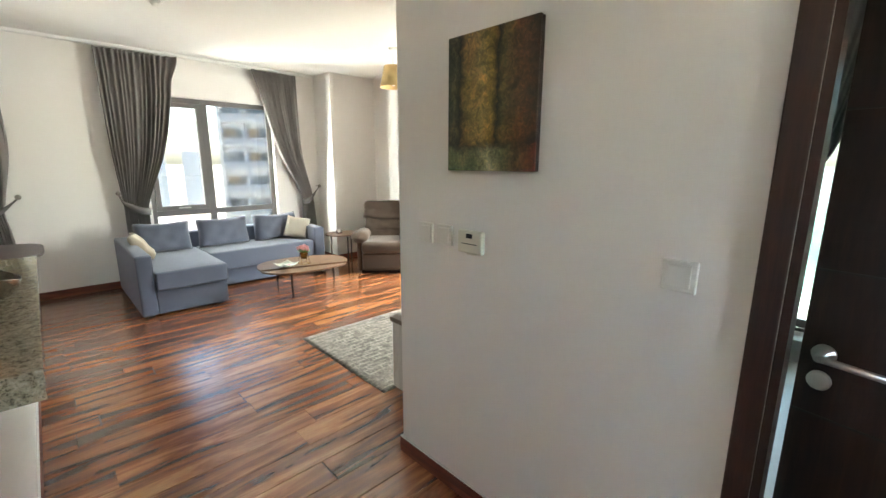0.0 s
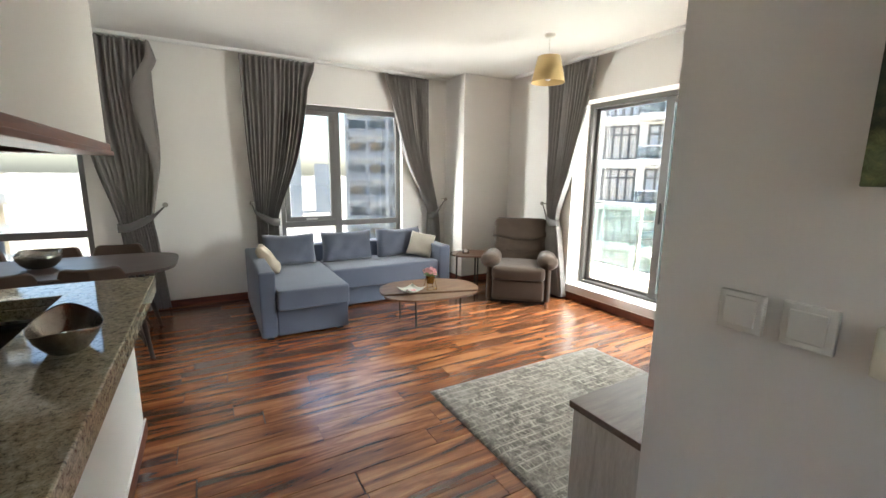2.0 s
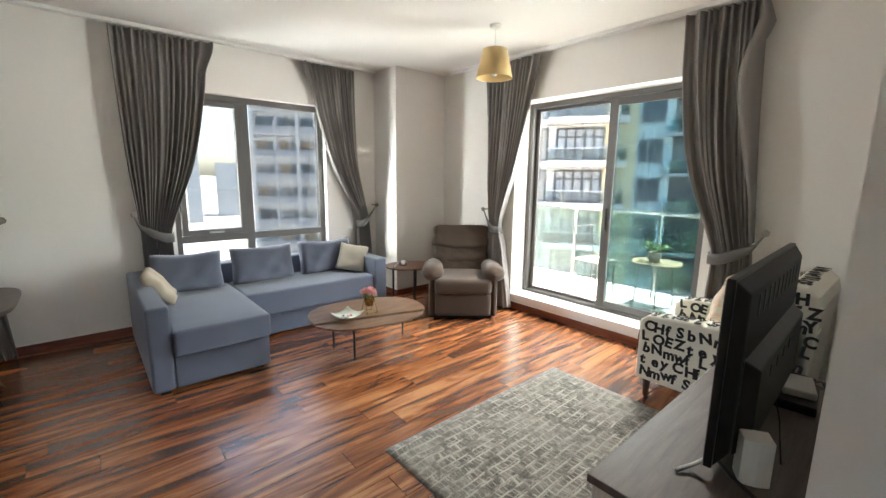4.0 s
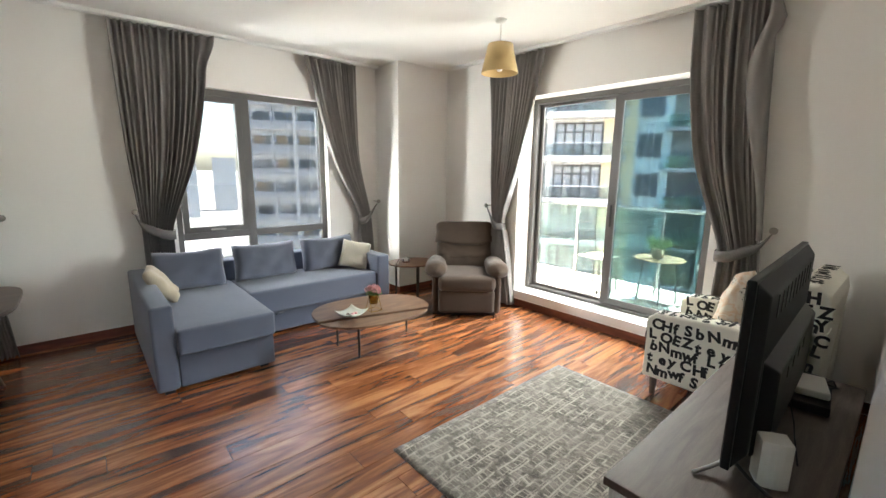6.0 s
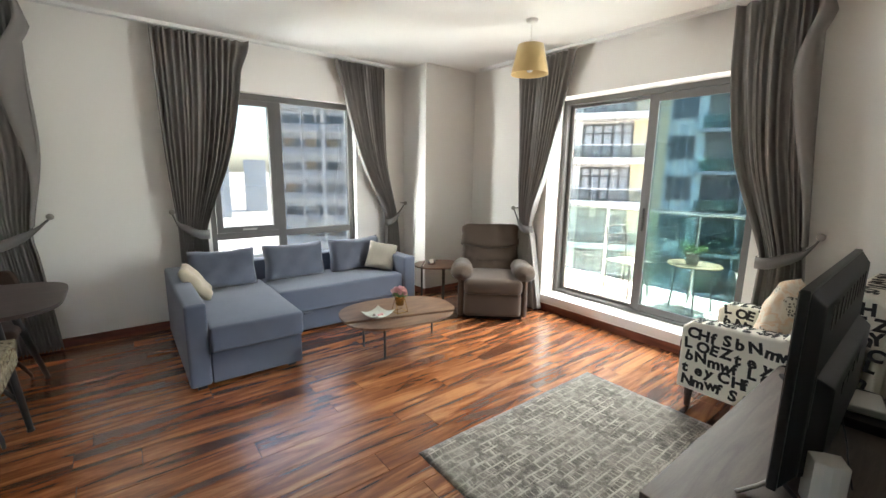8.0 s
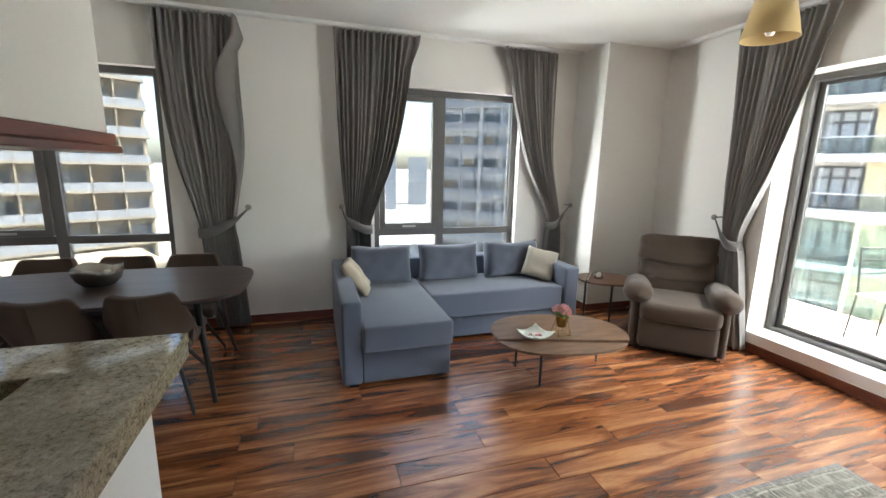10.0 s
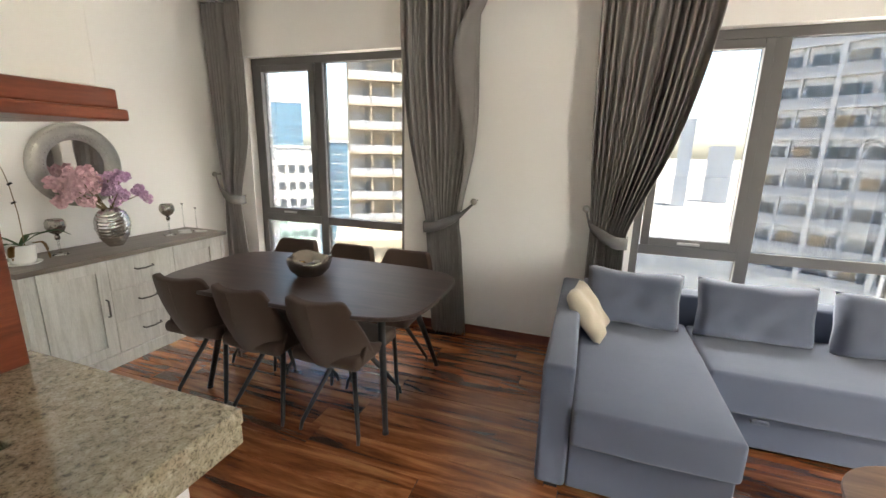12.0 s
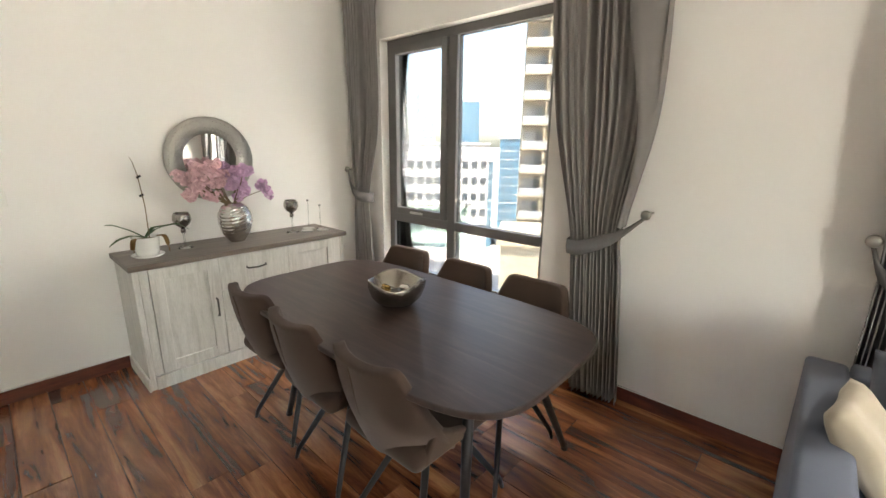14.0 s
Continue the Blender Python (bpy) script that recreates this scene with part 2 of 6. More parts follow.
BALC_T = mottled("balcony_tile", (0.60, 0.57, 0.52), (0.66, 0.63, 0.58), 0.6, 3, 80, 0.1)
DARK_TOP = mottled("dark_worktop", (0.010, 0.010, 0.010), (0.022, 0.022, 0.022), 0.2, 9, 200, 0.02)
GLASS = glass_mat("window_glass", (0.25, 0.26, 0.265))
GLASS_T = glass_mat("tinted_door_glass", (0.19, 0.232, 0.24))
GLASS_L = glass_mat("pale_door_glass", (0.43, 0.43, 0.423))
GLASS_C = glass_mat("clear_glass", (0.97, 0.98, 0.97))
GLASS_R = glass_mat("green_rail_glass", (0.80, 0.92, 0.88))


def granite():
    m, nt, p = base_mat("speckled_granite", 0.05, 0, (0.3, 0.28, 0.2), 0.9)
    v = coords(nt)
    a = noise_tex(nt, v, 55, 5, 0.7, 0.4)
    b = noise_tex(nt, v, 170, 3, 0.6)
    w = noise_tex(nt, v, 6, 3)
    c = ramp(nt, a, [(0.34, (0.11, 0.094, 0.066)), (0.43, (0.33, 0.292, 0.205)), (0.56, (0.47, 0.42, 0.31)), (0.72, (0.62, 0.565, 0.45))])
    d = ramp(nt, b, [(0.34, (0.10, 0.09, 0.075)), (0.44, (1, 1, 1))])
    c = mixc(nt, c, d, 0.68, 'MULTIPLY')
    c = mixc(nt, c, ramp(nt, w, [(0.3, (0.8, 0.8, 0.8)), (0.7, (1.1, 1.08, 1.0))]), 0.6, 'MULTIPLY')
    nt.links.new(c, p.inputs["Base Color"])
    return m


def rug_mat():
    m, nt, p = base_mat("abstract_rug_pile", 0.95, 0, (0.4, 0.38, 0.34), 0.1)
    v0 = coords(nt)
    warp = nt.nodes.new("ShaderNodeTexNoise")
    warp.inputs["Scale"].default_value = 5.0
    warp.inputs["Detail"].default_value = 3.0
    nt.links.new(v0, warp.inputs["Vector"])
    vm = nt.nodes.new("ShaderNodeVectorMath")
    vm.operation = 'MULTIPLY_ADD'
    vm.inputs[1].default_value = (0.10, 0.04, 0.0)
    nt.links.new(warp.outputs["Color"], vm.inputs[0])
    nt.links.new(v0, vm.inputs[2])
    def cells(width, height, mortar):
        br = nt.nodes.new("ShaderNodeTexBrick")
        br.inputs["Scale"].default_value = 1.0
        br.inputs["Brick Width"].default_value = width
        br.inputs["Row Height"].default_value = height
        br.inputs["Mortar Size"].default_value = mortar
        br.inputs["Mortar Smooth"].default_value = 0.6
        br.inputs["Color1"].default_value = (0.0, 0.0, 0.0, 1)
        br.inputs["Color2"].default_value = (0.12, 0.12, 0.12, 1)
        br.inputs["Mortar"].default_value = (1, 1, 1, 1)
        br.offset = 0.37
        nt.links.new(vm.outputs[0], br.inputs["Vector"])
        return br.outputs["Color"]
    lines = mixc(nt, cells(0.13, 0.055, 0.0075), mixc(nt, (0, 0, 0), cells(0.031, 0.083, 0.0042), 0.7), 1.0, 'LIGHTEN')
    big = noise_tex(nt, v0, 2.4, 4, 0.6, 0.5)
    gaps = noise_tex(nt, v0, 13, 3, 0.6, 0.4)
    lines = mixc(nt, lines, ramp(nt, gaps, [(0.40, (0.08, 0.08, 0.08)), (0.53, (1, 1, 1))]), 1.0, 'MULTIPLY')
    blot = noise_tex(nt, v0, 22, 5, 0.7, 0.6)
    ground = ramp(nt, blot, [(0.36, (0.055, 0.048, 0.041)), (0.50, (0.115, 0.102, 0.088)), (0.64, (0.24, 0.217, 0.19))])
    c = mixc(nt, ground, (0.46, 0.425, 0.365), lines)
    fade = ramp(nt, big, [(0.43, (0, 0, 0)), (0.58, (1, 1, 1))])
    c = mixc(nt, c, ramp(nt, blot, [(0.35, (0.19, 0.172, 0.15)), (0.6, (0.33, 0.305, 0.265))]), mixc(nt, (0, 0, 0), fade, 0.55))
    nt.links.new(c, p.inputs["Base Color"])
    pile = noise_tex(nt, v0, 420, 2)
    bump(nt, mixc(nt, pile, lines, 0.3), 0.6, 0.004)
    p.inputs["Sheen Weight"].default_value = 0.3
    return m


def painting_mat():
    """A wood with dark trunks round a golden clearing, over a pale pool; x runs 0 to 1 across, z 0 to 1 up."""
    m, nt, p = base_mat("oil_on_canvas", 0.42, 0, (0.1, 0.08, 0.04))
    v = coords(nt)
    sep = nt.nodes.new("ShaderNodeSeparateXYZ")
    warp = noise_tex(nt, v, 18, 4, 0.6, 0.5)
    nt.links.new(v, sep.inputs[0])
    def math_n(op, a, b):
        n = nt.nodes.new("ShaderNodeMath")
        n.operation = op
        for s, q in zip(n.inputs, (a, b)):
            if isinstance(q, bpy.types.NodeSocket):
                nt.links.new(q, s)
            else:
                s.default_value = q
        return n.outputs[0]
    wob = math_n('MULTIPLY', math_n('SUBTRACT', warp, 0.5), 0.16)
    u = math_n('ADD', math_n('DIVIDE', sep.outputs["Y"], 0.40), wob)
    w = math_n('ADD', math_n('DIVIDE', sep.outputs["Z"], 0.48), wob)
    across = ramp(nt, u, [(0.0, (0.03, 0.045, 0.028)), (0.08, (0.09, 0.095, 0.05)), (0.15, (0.012, 0.016, 0.011)), (0.22, (0.19, 0.14, 0.055)), (0.42, (0.38, 0.28, 0.12)),
                          (0.53, (0.30, 0.20, 0.06)), (0.60, (0.012, 0.014, 0.010)), (0.66, (0.10, 0.09, 0.04)), (0.80, (0.13, 0.065, 0.03)), (1.0, (0.035, 0.02, 0.014))])
    pool = ramp(nt, u, [(0.0, (0.20, 0.23, 0.13)), (0.35, (0.12, 0.15, 0.09)), (0.5, (0.55, 0.53, 0.38)), (0.66, (0.14, 0.15, 0.09)), (1.0, (0.16, 0.03, 0.018))])
    up = ramp(nt, w, [(0.17, (0, 0, 0)), (0.215, (1, 1, 1))])
    bank = ramp(nt, w, [(0.13, (1, 1, 1)), (0.19, (0.18, 0.19, 0.21)), (0.25, (1, 1, 1))])
    c = mixc(nt, pool, across, up)
    c = mixc(nt, c, bank, 0.8, 'MULTIPLY')
    dabs = noise_tex(nt, v, 45, 5, 0.7, 1.2)
    c = mixc(nt, c, ramp(nt, dabs, [(0.3, (0.45, 0.48, 0.38)), (0.52, (1.1, 1.1, 1.05)), (0.68, (2.2, 1.9, 1.5))]), 0.85, 'MULTIPLY')
    leaves = noise_tex(nt, v, 12, 6, 0.65, 0.6)
    c = mixc(nt, c, ramp(nt, leaves, [(0.36, (0.30, 0.36, 0.26)), (0.47, (0.75, 0.80, 0.62)), (0.60, (1.15, 1.0, 0.8)), (0.72, (1.5, 1.0, 0.7))]), 0.9, 'MULTIPLY')
    nt.links.new(c, p.inputs["Base Color"])
    bump(nt, dabs, 0.5, 0.003)
    return m


def floral_mat():
    """Cream linen with peach leaves and spotted patches."""
    m, nt, p = base_mat("peach_print_linen", 0.9, 0, (0.7, 0.6, 0.5), 0.2)
    v = coords(nt)
    a = noise_tex(nt, v, 7, 3, 0.5, 1.0)
    c = ramp(nt, a, [(0.40, (0.60, 0.54, 0.44)), (0.47, (0.60, 0.42, 0.29)), (0.53, (0.64, 0.58, 0.49)), (0.66, (0.55, 0.37, 0.24))])
    vo = nt.nodes.new("ShaderNodeTexVoronoi")
    vo.inputs["Scale"].default_value = 70
    nt.links.new(v, vo.inputs["Vector"])
    spots = ramp(nt, vo.outputs["Distance"], [(0.36, (0.03, 0.028, 0.028)), (0.46, (0.55, 0.51, 0.44))])
    patch = ramp(nt, noise_tex(nt, v, 5.5, 1, 0.4), [(0.53, (0, 0, 0)), (0.545, (1, 1, 1))])
    nt.links.new(mixc(nt, c, spots, patch), p.inputs["Base Color"])
    bump(nt, noise_tex(nt, v, 500, 2), 0.3)
    return m


GRANITE, RUG, PAINTING, FLORAL = granite(), rug_mat(), painting_mat(), floral_mat()


# ---- mesh helpers ----
def B(bm, x0, y0, z0, x1, y1, z1, r=0.0, seg=2, m=None):
    """A box between two corners, its edges rounded by r."""
    mat = Matrix.Translation(((x0 + x1) / 2, (y0 + y1) / 2, (z0 + z1) / 2)) @ Matrix.Diagonal((x1 - x0, y1 - y0, z1 - z0, 1))
    vs = bmesh.ops.create_cube(bm, size=1, matrix=mat)["verts"]
    if r:
        es = list({e for v in vs for e in v.link_edges})
        out = bmesh.ops.bevel(bm, geom=es, offset=r, segments=seg, profile=0.5, affect='EDGES', clamp_overlap=True)
        vs = list({v for f in out["faces"] for v in f.verts} | {v for v in vs if v.is_valid})
    if m is not None:
        bmesh.ops.transform(bm, matrix=m, verts=[v for v in vs if v.is_valid])
    return bm


def box(*a, **k):
    return B(bmesh.new(), *a, **k)


def sweep(bm, pts, radii, n=10, cap=True):
    """A round tube along points, with a radius at each."""
    pts = [Vector(p) for p in pts]
    if not isinstance(radii, (list, tuple)):
        radii = [radii] * len(pts)
    rings = []
    for i, p in enumerate(pts):
        d = (pts[min(i + 1, len(pts) - 1)] - pts[max(i - 1, 0)]).normalized()
        a = d.orthogonal().normalized() if i == 0 else (rings_a - d * rings_a.dot(d)).normalized()
        rings_a = a
        b = d.cross(a)
        rings.append([bm.verts.new(p + (a * math.cos(k * 2 * math.pi / n) + b * math.sin(k * 2 * math.pi / n)) * radii[i]) for k in range(n)])
    for r0, r1 in zip(rings, rings[1:]):
        for k in range(n):
            bm.faces.new((r0[k], r0[(k + 1) % n], r1[(k + 1) % n], r1[k]))
    if cap:
        bm.faces.new(rings[0][::-1])
        bm.faces.new(rings[-1])
    return bm


def tube(pts, radii, n=10, cap=True):
    return sweep(bmesh.new(), pts, radii, n, cap)


def lathe(profile, n=32, sx=1.0, sy=1.0, ripple=None):
    """A turned shape from (radius, height) pairs."""
    bm = bmesh.new()
    rings = []
    for r, z in profile:
        ring = []
        for k in range(n):
            a = 2 * math.pi * k / n
            f = ripple(a, z) if ripple else 1.0
            ring.append(bm.verts.new((r * f * sx * math.cos(a), r * f * sy * math.sin(a), z)))
        rings.append(ring)
    for r0, r1 in zip(rings, rings[1:]):
        for k in range(n):
            bm.faces.new((r0[k], r0[(k + 1) % n], r1[(k + 1) % n], r1[k]))
    if profile[0][0] > 1e-4:
        bm.faces.new(rings[0][::-1])
    if profile[-1][0] > 1e-4:
        bm.faces.new(rings[-1])
    bmesh.ops.remove_doubles(bm, verts=bm.verts, dist=1e-5)
    return bm


def prism(outline, z0, z1, r=0.0, seg=2):
    """A flat slab with that outline, (x, y) points in turn."""
    bm = bmesh.new()
    low = [bm.verts.new((x, y, z0)) for x, y in outline]
    top = [bm.verts.new((x, y, z1)) for x, y in outline]
    bm.faces.new(low[::-1])
    bm.faces.new(top)
    n = len(outline)
    for k in range(n):
        bm.faces.new((low[k], low[(k + 1) % n], top[(k + 1) % n], top[k]))
    bmesh.ops.recalc_face_normals(bm, faces=bm.faces)
    if r:
        es = [e for e in bm.edges if abs(e.verts[0].co.z - e.verts[1].co.z) < 1e-6]
        bmesh.ops.bevel(bm, geom=es, offset=r, segments=seg, profile=0.5, affect='EDGES')
    return bm


def pillow(w, h, t, seed=0, n=20, sag=0.0, sharp=5.0, wrinkle=0.006):
    """A stuffed cushion in the xz plane, w wide, h high, t thick, resting on z = 0."""
    bm = bmesh.new()
    grid = {}
    for side in (-1, 1):
        for i in range(n + 1):
            for j in range(n + 1):
                u, v = 2 * i / n - 1, 2 * j / n - 1
                edge = i in (0, n) or j in (0, n)
                if edge and (0, i, j) in grid:
                    continue
                th = (max(0, 1 - abs(u) ** sharp) * max(0, 1 - abs(v) ** sharp)) ** 0.5
                pin = 1 - 0.05 * (1 - abs(u)) * abs(v) ** 2 - 0.0
                pin2 = 1 - 0.05 * (1 - abs(v)) * abs(u) ** 2
                co = Vector((u * w / 2 * pin2, side * t / 2 * th, (v * pin + 1) * h / 2))
                wv = noise.noise(co * 9 + Vector((seed, side, 0)))
                co.y += wrinkle * wv * th * 2
                co.z += wrinkle * noise.noise(co * 6 + Vector((seed, 9, 3))) * 1.5 - sag * (1 - u * u) * (v + 1) / 2
                vert = bm.verts.new(co)
                grid[(0 if edge else side, i, j)] = vert
    get = lambda s, i, j: grid.get((s, i, j)) or grid[(0, i, j)]
    for side in (-1, 1):
        for i in range(n):
            for j in range(n):
                q = [get(side, i, j), get(side, i + 1, j), get(side, i + 1, j + 1), get(side, i, j + 1)]
                bm.faces.new(q if side < 0 else q[::-1])
    return bm


def finish(name, bm, material, smooth=False):
    me = bpy.data.meshes.new(name)
    if smooth:
        for f in bm.faces:
            f.smooth = True
    bm.to_mesh(me)
    bm.free()
    for mm in (material if isinstance(material, (list, tuple)) else [material]):
        me.materials.append(mm)
    return me


def part(name, bm, material, parent, label="", smooth=False, m=None):
    ob = new(name, finish(name, bm, material, smooth))
    ob.parent = parent
    if m is not None:
        ob.matrix_local = m
    if label:
        ob["label"] = label
    return ob


def thing(name, m, label, category, group="", kind=""):
    ob = new(name)
    ob.matrix_world = m
    return tagged(ob, label, category, group, kind)


def solid(name, bm, material, label, category="", kind="", smooth=False, m=None, group=""):
    ob = new(name, finish(name, bm, material, smooth))
    if m is not None:
        ob.matrix_world = m
    return tagged(ob, label, category, group, kind)


def struct(name, bm, material, label="", category=""):
    return solid(name, bm, material, label, category, "structure")


# ---- plan ----
YN, XE, XP, YS, XW, XK, CEIL_Z = 6.28, 4.08, 1.275, 1.615, -2.69, -0.115, 2.77
T = 0.3


def wall_run(name, axis, at, thick, a0, a1, holes, label, z1=CEIL_Z, mat=None):
    """A wall with openings: axis 'x' runs along x at y = at. holes: (a, b, z0, z1)."""
    bm = bmesh.new()
    def add(p, q, zl, zh):
        if q - p < 1e-4 or zh - zl < 1e-4:
            return
        if axis == 'x':
            B(bm, p, min(at, at + thick), zl, q, max(at, at + thick), zh)
        else:
            B(bm, min(at, at + thick), p, zl, max(at, at + thick), q, zh)
    cur = a0
    for a, b, zl, zh in sorted(holes):
        add(cur, a, -0.05, z1)
        add(a, b, -0.05, zl)
        add(a, b, zh, z1)
        cur = b
    add(cur, a1, -0.05, z1)
    return struct(name, bm, mat or WALL, label, "wall")


WA = (1.06, 2.64, 0.35, 2.29)
WB = (-2.30, -0.72, 0.35, 2.29)
DR = (2.66, 4.58, 0.17, 2.31)
BD = (-0.45, 0.75, 0.17, 2.31)
DOORWAY = (-0.66, 0.188)
wall_run("wall_north", 'x', YN, T, XW - T, XE + T, [WA, WB], "white painted plaster wall with two deep window openings")
wall_run("wall_east", 'y', XE, T, -2.4, YN, [DR, BD], "white painted plaster wall with a wide balcony door opening")
wall_run("wall_west", 'y', XW, -T, -2.4, YN, [], "plain white painted plaster wall")
wall_run("wall_painting", 'y', XP, 0.13, -2.1, YS, [(DOORWAY[0], DOORWAY[1], -0.05, 2.06)], "white hallway wall with a painting and light switches")
wall_run("wall_living_south", 'x', YS, -0.13, XP + 0.13, XE, [], "plain white wall behind the television")
# opening added out of view, to let sky light onto the hall walls
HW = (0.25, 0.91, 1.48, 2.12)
wall_run("wall_hall_end", 'x', -2.1, -T, XW - T, XE + T, [HW], "white wall with an added opening at the end of the hall")
wall_run("wall_kitchen_east", 'y', XK, -0.15, -2.1, 1.75, [], "white kitchen wall beside the hall")
struct("wall_kitchen_low", box(XK - 0.15, 1.75, -0.05, XK, 3.69, 0.80), WALL, "low white wall under the granite bar", "wall")
struct("wall_kitchen_low_north", box(-0.72, 3.54, -0.05, XK - 0.15, 3.69, 0.80), WALL, "low white wall under the granite bar", "wall")
struct("wall_kitchen_north", box(XW, 3.54, -0.05, -0.74, 3.69, CEIL_Z), WALL, "white wall between kitchen and dining place", "wall")
struct("wall_bulkhead", box(XK - 0.15, 1.75, 1.606, XK, 3.628, CEIL_Z, 0.004), WALL, "white bulkhead over the kitchen hatch", "wall")
struct("wall_bulkhead_north", box(-0.74, 3.478, 1.606, XK - 0.15, 3.628, CEIL_Z), WALL, "white bulkhead over the kitchen hatch", "wall")
struct("column", box(3.31, 5.79, -0.05, XE, YN, CEIL_Z, 0.006), WALL, "white plastered corner column", "column")
struct("ceiling", box(XW - T, -2.4, CEIL_Z, XE + T, YN + T, CEIL_Z + 0.22), CEIL, "smooth off-white painted ceiling", "ceiling")
floor = struct("floor", box(XW, -2.1, -0.12, XE, YN, -0.008), DOOR_W, "glossy reddish-brown streaked laminate plank floor", "floor")
struct("floor_bedroom", box(XP + 0.13, -2.1, -0.02, XE, YS - 0.13, 0.0), TILE_F, "pale polished tile floor beyond the door", "floor")
struct("floor_kitchen", box(XW, -2.1, -0.02, XK - 0.15, 3.54, 0.0), TILE_F, "pale tile floor of the kitchen", "floor")


def baseboard(x0, y0, x1, y1):
    bm = box(x0, y0, 0.0, x1, y1, 0.082, 0.004)
    o = struct("baseboard", bm, BASE_W, "red-brown varnished wooden baseboard", "baseboard")
    part("sealant_line", box(x0 + 0.002, y0 + 0.002, 0.0825, x1 - 0.002, y1 - 0.002, 0.088), WHITE_GLOSS, o)


bt = 0.014
baseboard(-2.69 + bt, YN - bt, 3.31 - bt, YN)
baseboard(3.31 - bt, 5.79 - bt, 3.31, YN)
baseboard(3.31, 5.79 - bt, XE, 5.79)
baseboard(XE - bt, YS + bt, XE, 5.79 - bt)
baseboard(XP, YS, XE, YS + bt)
baseboard(XP - bt, DOORWAY[1] + 0.056, XP, YS + bt)
baseboard(XW, 3.69, XW + bt, YN)
baseboard(XW + bt, 3.69, XK, 3.69 + bt)
baseboard(XK, -2.1, XK + bt, 3.69 + bt)

# door sills
struct("sill_balcony", box(XE - 0.012, DR[0] - 0.0, 0.09, XE + T, DR[1], 0.178, 0.004), WHITE_GLOSS, "raised white threshold of the balcony door", "sill")
struct("sill_bedroom", box(XE - 0.012, BD[0], 0.09, XE + T, BD[1], 0.178, 0.004), WHITE_GLOSS, "raised white threshold", "sill")


def window(name, x0, x1, z0, z1, y, mull):
    """A dark aluminium window: vent sash at one side over a fixed pane, a fixed light at the other."""
    w = thing(name, pose(0, 0, 0), "dark grey aluminium window with an openable vent pane", "window", "", "structure")
    f, d = 0.06, 0.07
    tz = 0.845
    bm = bmesh.new()
    B(bm, x0, y, z0, x0 + f, y + d, z1, 0.004)
    B(bm, x1 - f, y, z0, x1, y + d, z1, 0.004)
    B(bm, x0 + f, y, z1 - f, x1 - f, y + d, z1, 0.004)
    B(bm, x0 + f, y, z0, x1 - f, y + d, z0 + f, 0.004)
    part("window_frame", bm, ALU, w)
    part("mullion", box(mull - 0.04, y, z0 + f, mull + 0.04, y + d, z1 - f, 0.004), ALU, w)
    bm = bmesh.new()
    B(bm, x0 + f, y, tz - 0.035, mull - 0.04, y + d, tz + 0.035, 0.004)
    B(bm, mull + 0.04, y, tz - 0.035, x1 - f, y + d, tz + 0.035, 0.004)
    part("transom", bm, ALU, w)
    s = part("vent_sash", bmesh.new(), ALU, w)
    bm = bmesh.new()
    sx0, sx1, sz0, sz1, sf = x0 + f + 0.004, mull - 0.044, tz + 0.039, z1 - f - 0.004, 0.055
    B(bm, sx0, y - 0.02, sz0, sx0 + sf, y + 0.05, sz1, 0.004)
    B(bm, sx1 - sf, y - 0.02, sz0, sx1, y + 0.05, sz1, 0.004)
    B(bm, sx0 + sf, y - 0.02, sz1 - sf, sx1 - sf, y + 0.05, sz1, 0.004)
    B(bm, sx0 + sf, y - 0.02, sz0, sx1 - sf, y + 0.05, sz0 + sf, 0.004)
    bm.to_mesh(s.data)
    bm.free()
    hx = (sx0 + sx1) / 2
    bm = bmesh.new()
    B(bm, hx - 0.07, y - 0.045, sz0 + 0.018, hx + 0.07, y - 0.028, sz0 + 0.036, 0.005)
    B(bm, hx - 0.06, y - 0.03, sz0 + 0.02, hx - 0.035, y - 0.019, sz0 + 0.034)
    B(bm, hx + 0.035, y - 0.03, sz0 + 0.02, hx + 0.06, y - 0.019, sz0 + 0.034)
    part("handle", bm, STEEL, s, "satin metal pull handle")
    for a, b, c, e in ((sx0 + sf, sx1 - sf, sz0 + sf, sz1 - sf), (mull + 0.04, x1 - f, tz + 0.035, z1 - f), (x0 + f, mull - 0.04, z0 + f, tz - 0.035), (mull + 0.04, x1 - f, z0 + f, tz - 0.035)):
        g = part("pane", box(a, y + 0.022, c, b, y + 0.030, e), GLASS, w)
        g.visible_shadow = False
    return w


# frame round the added hall opening; it holds no pane
hw = thing("window_3", pose(0, 0, 0), "small grey metal frame of an added, unseen hall window", "window", "", "structure")
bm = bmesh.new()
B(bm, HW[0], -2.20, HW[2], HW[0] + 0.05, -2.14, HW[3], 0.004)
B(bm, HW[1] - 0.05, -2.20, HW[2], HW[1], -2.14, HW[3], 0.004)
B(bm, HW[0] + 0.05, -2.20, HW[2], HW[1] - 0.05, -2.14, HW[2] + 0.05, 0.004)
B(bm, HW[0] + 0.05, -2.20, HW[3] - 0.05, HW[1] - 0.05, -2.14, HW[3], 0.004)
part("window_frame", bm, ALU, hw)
window("window_1", *WA[:2], WA[2], WA[3], 6.36, 1.775)
window("window_2", *WB[:2], WB[2], WB[3], 6.36, -1.575)


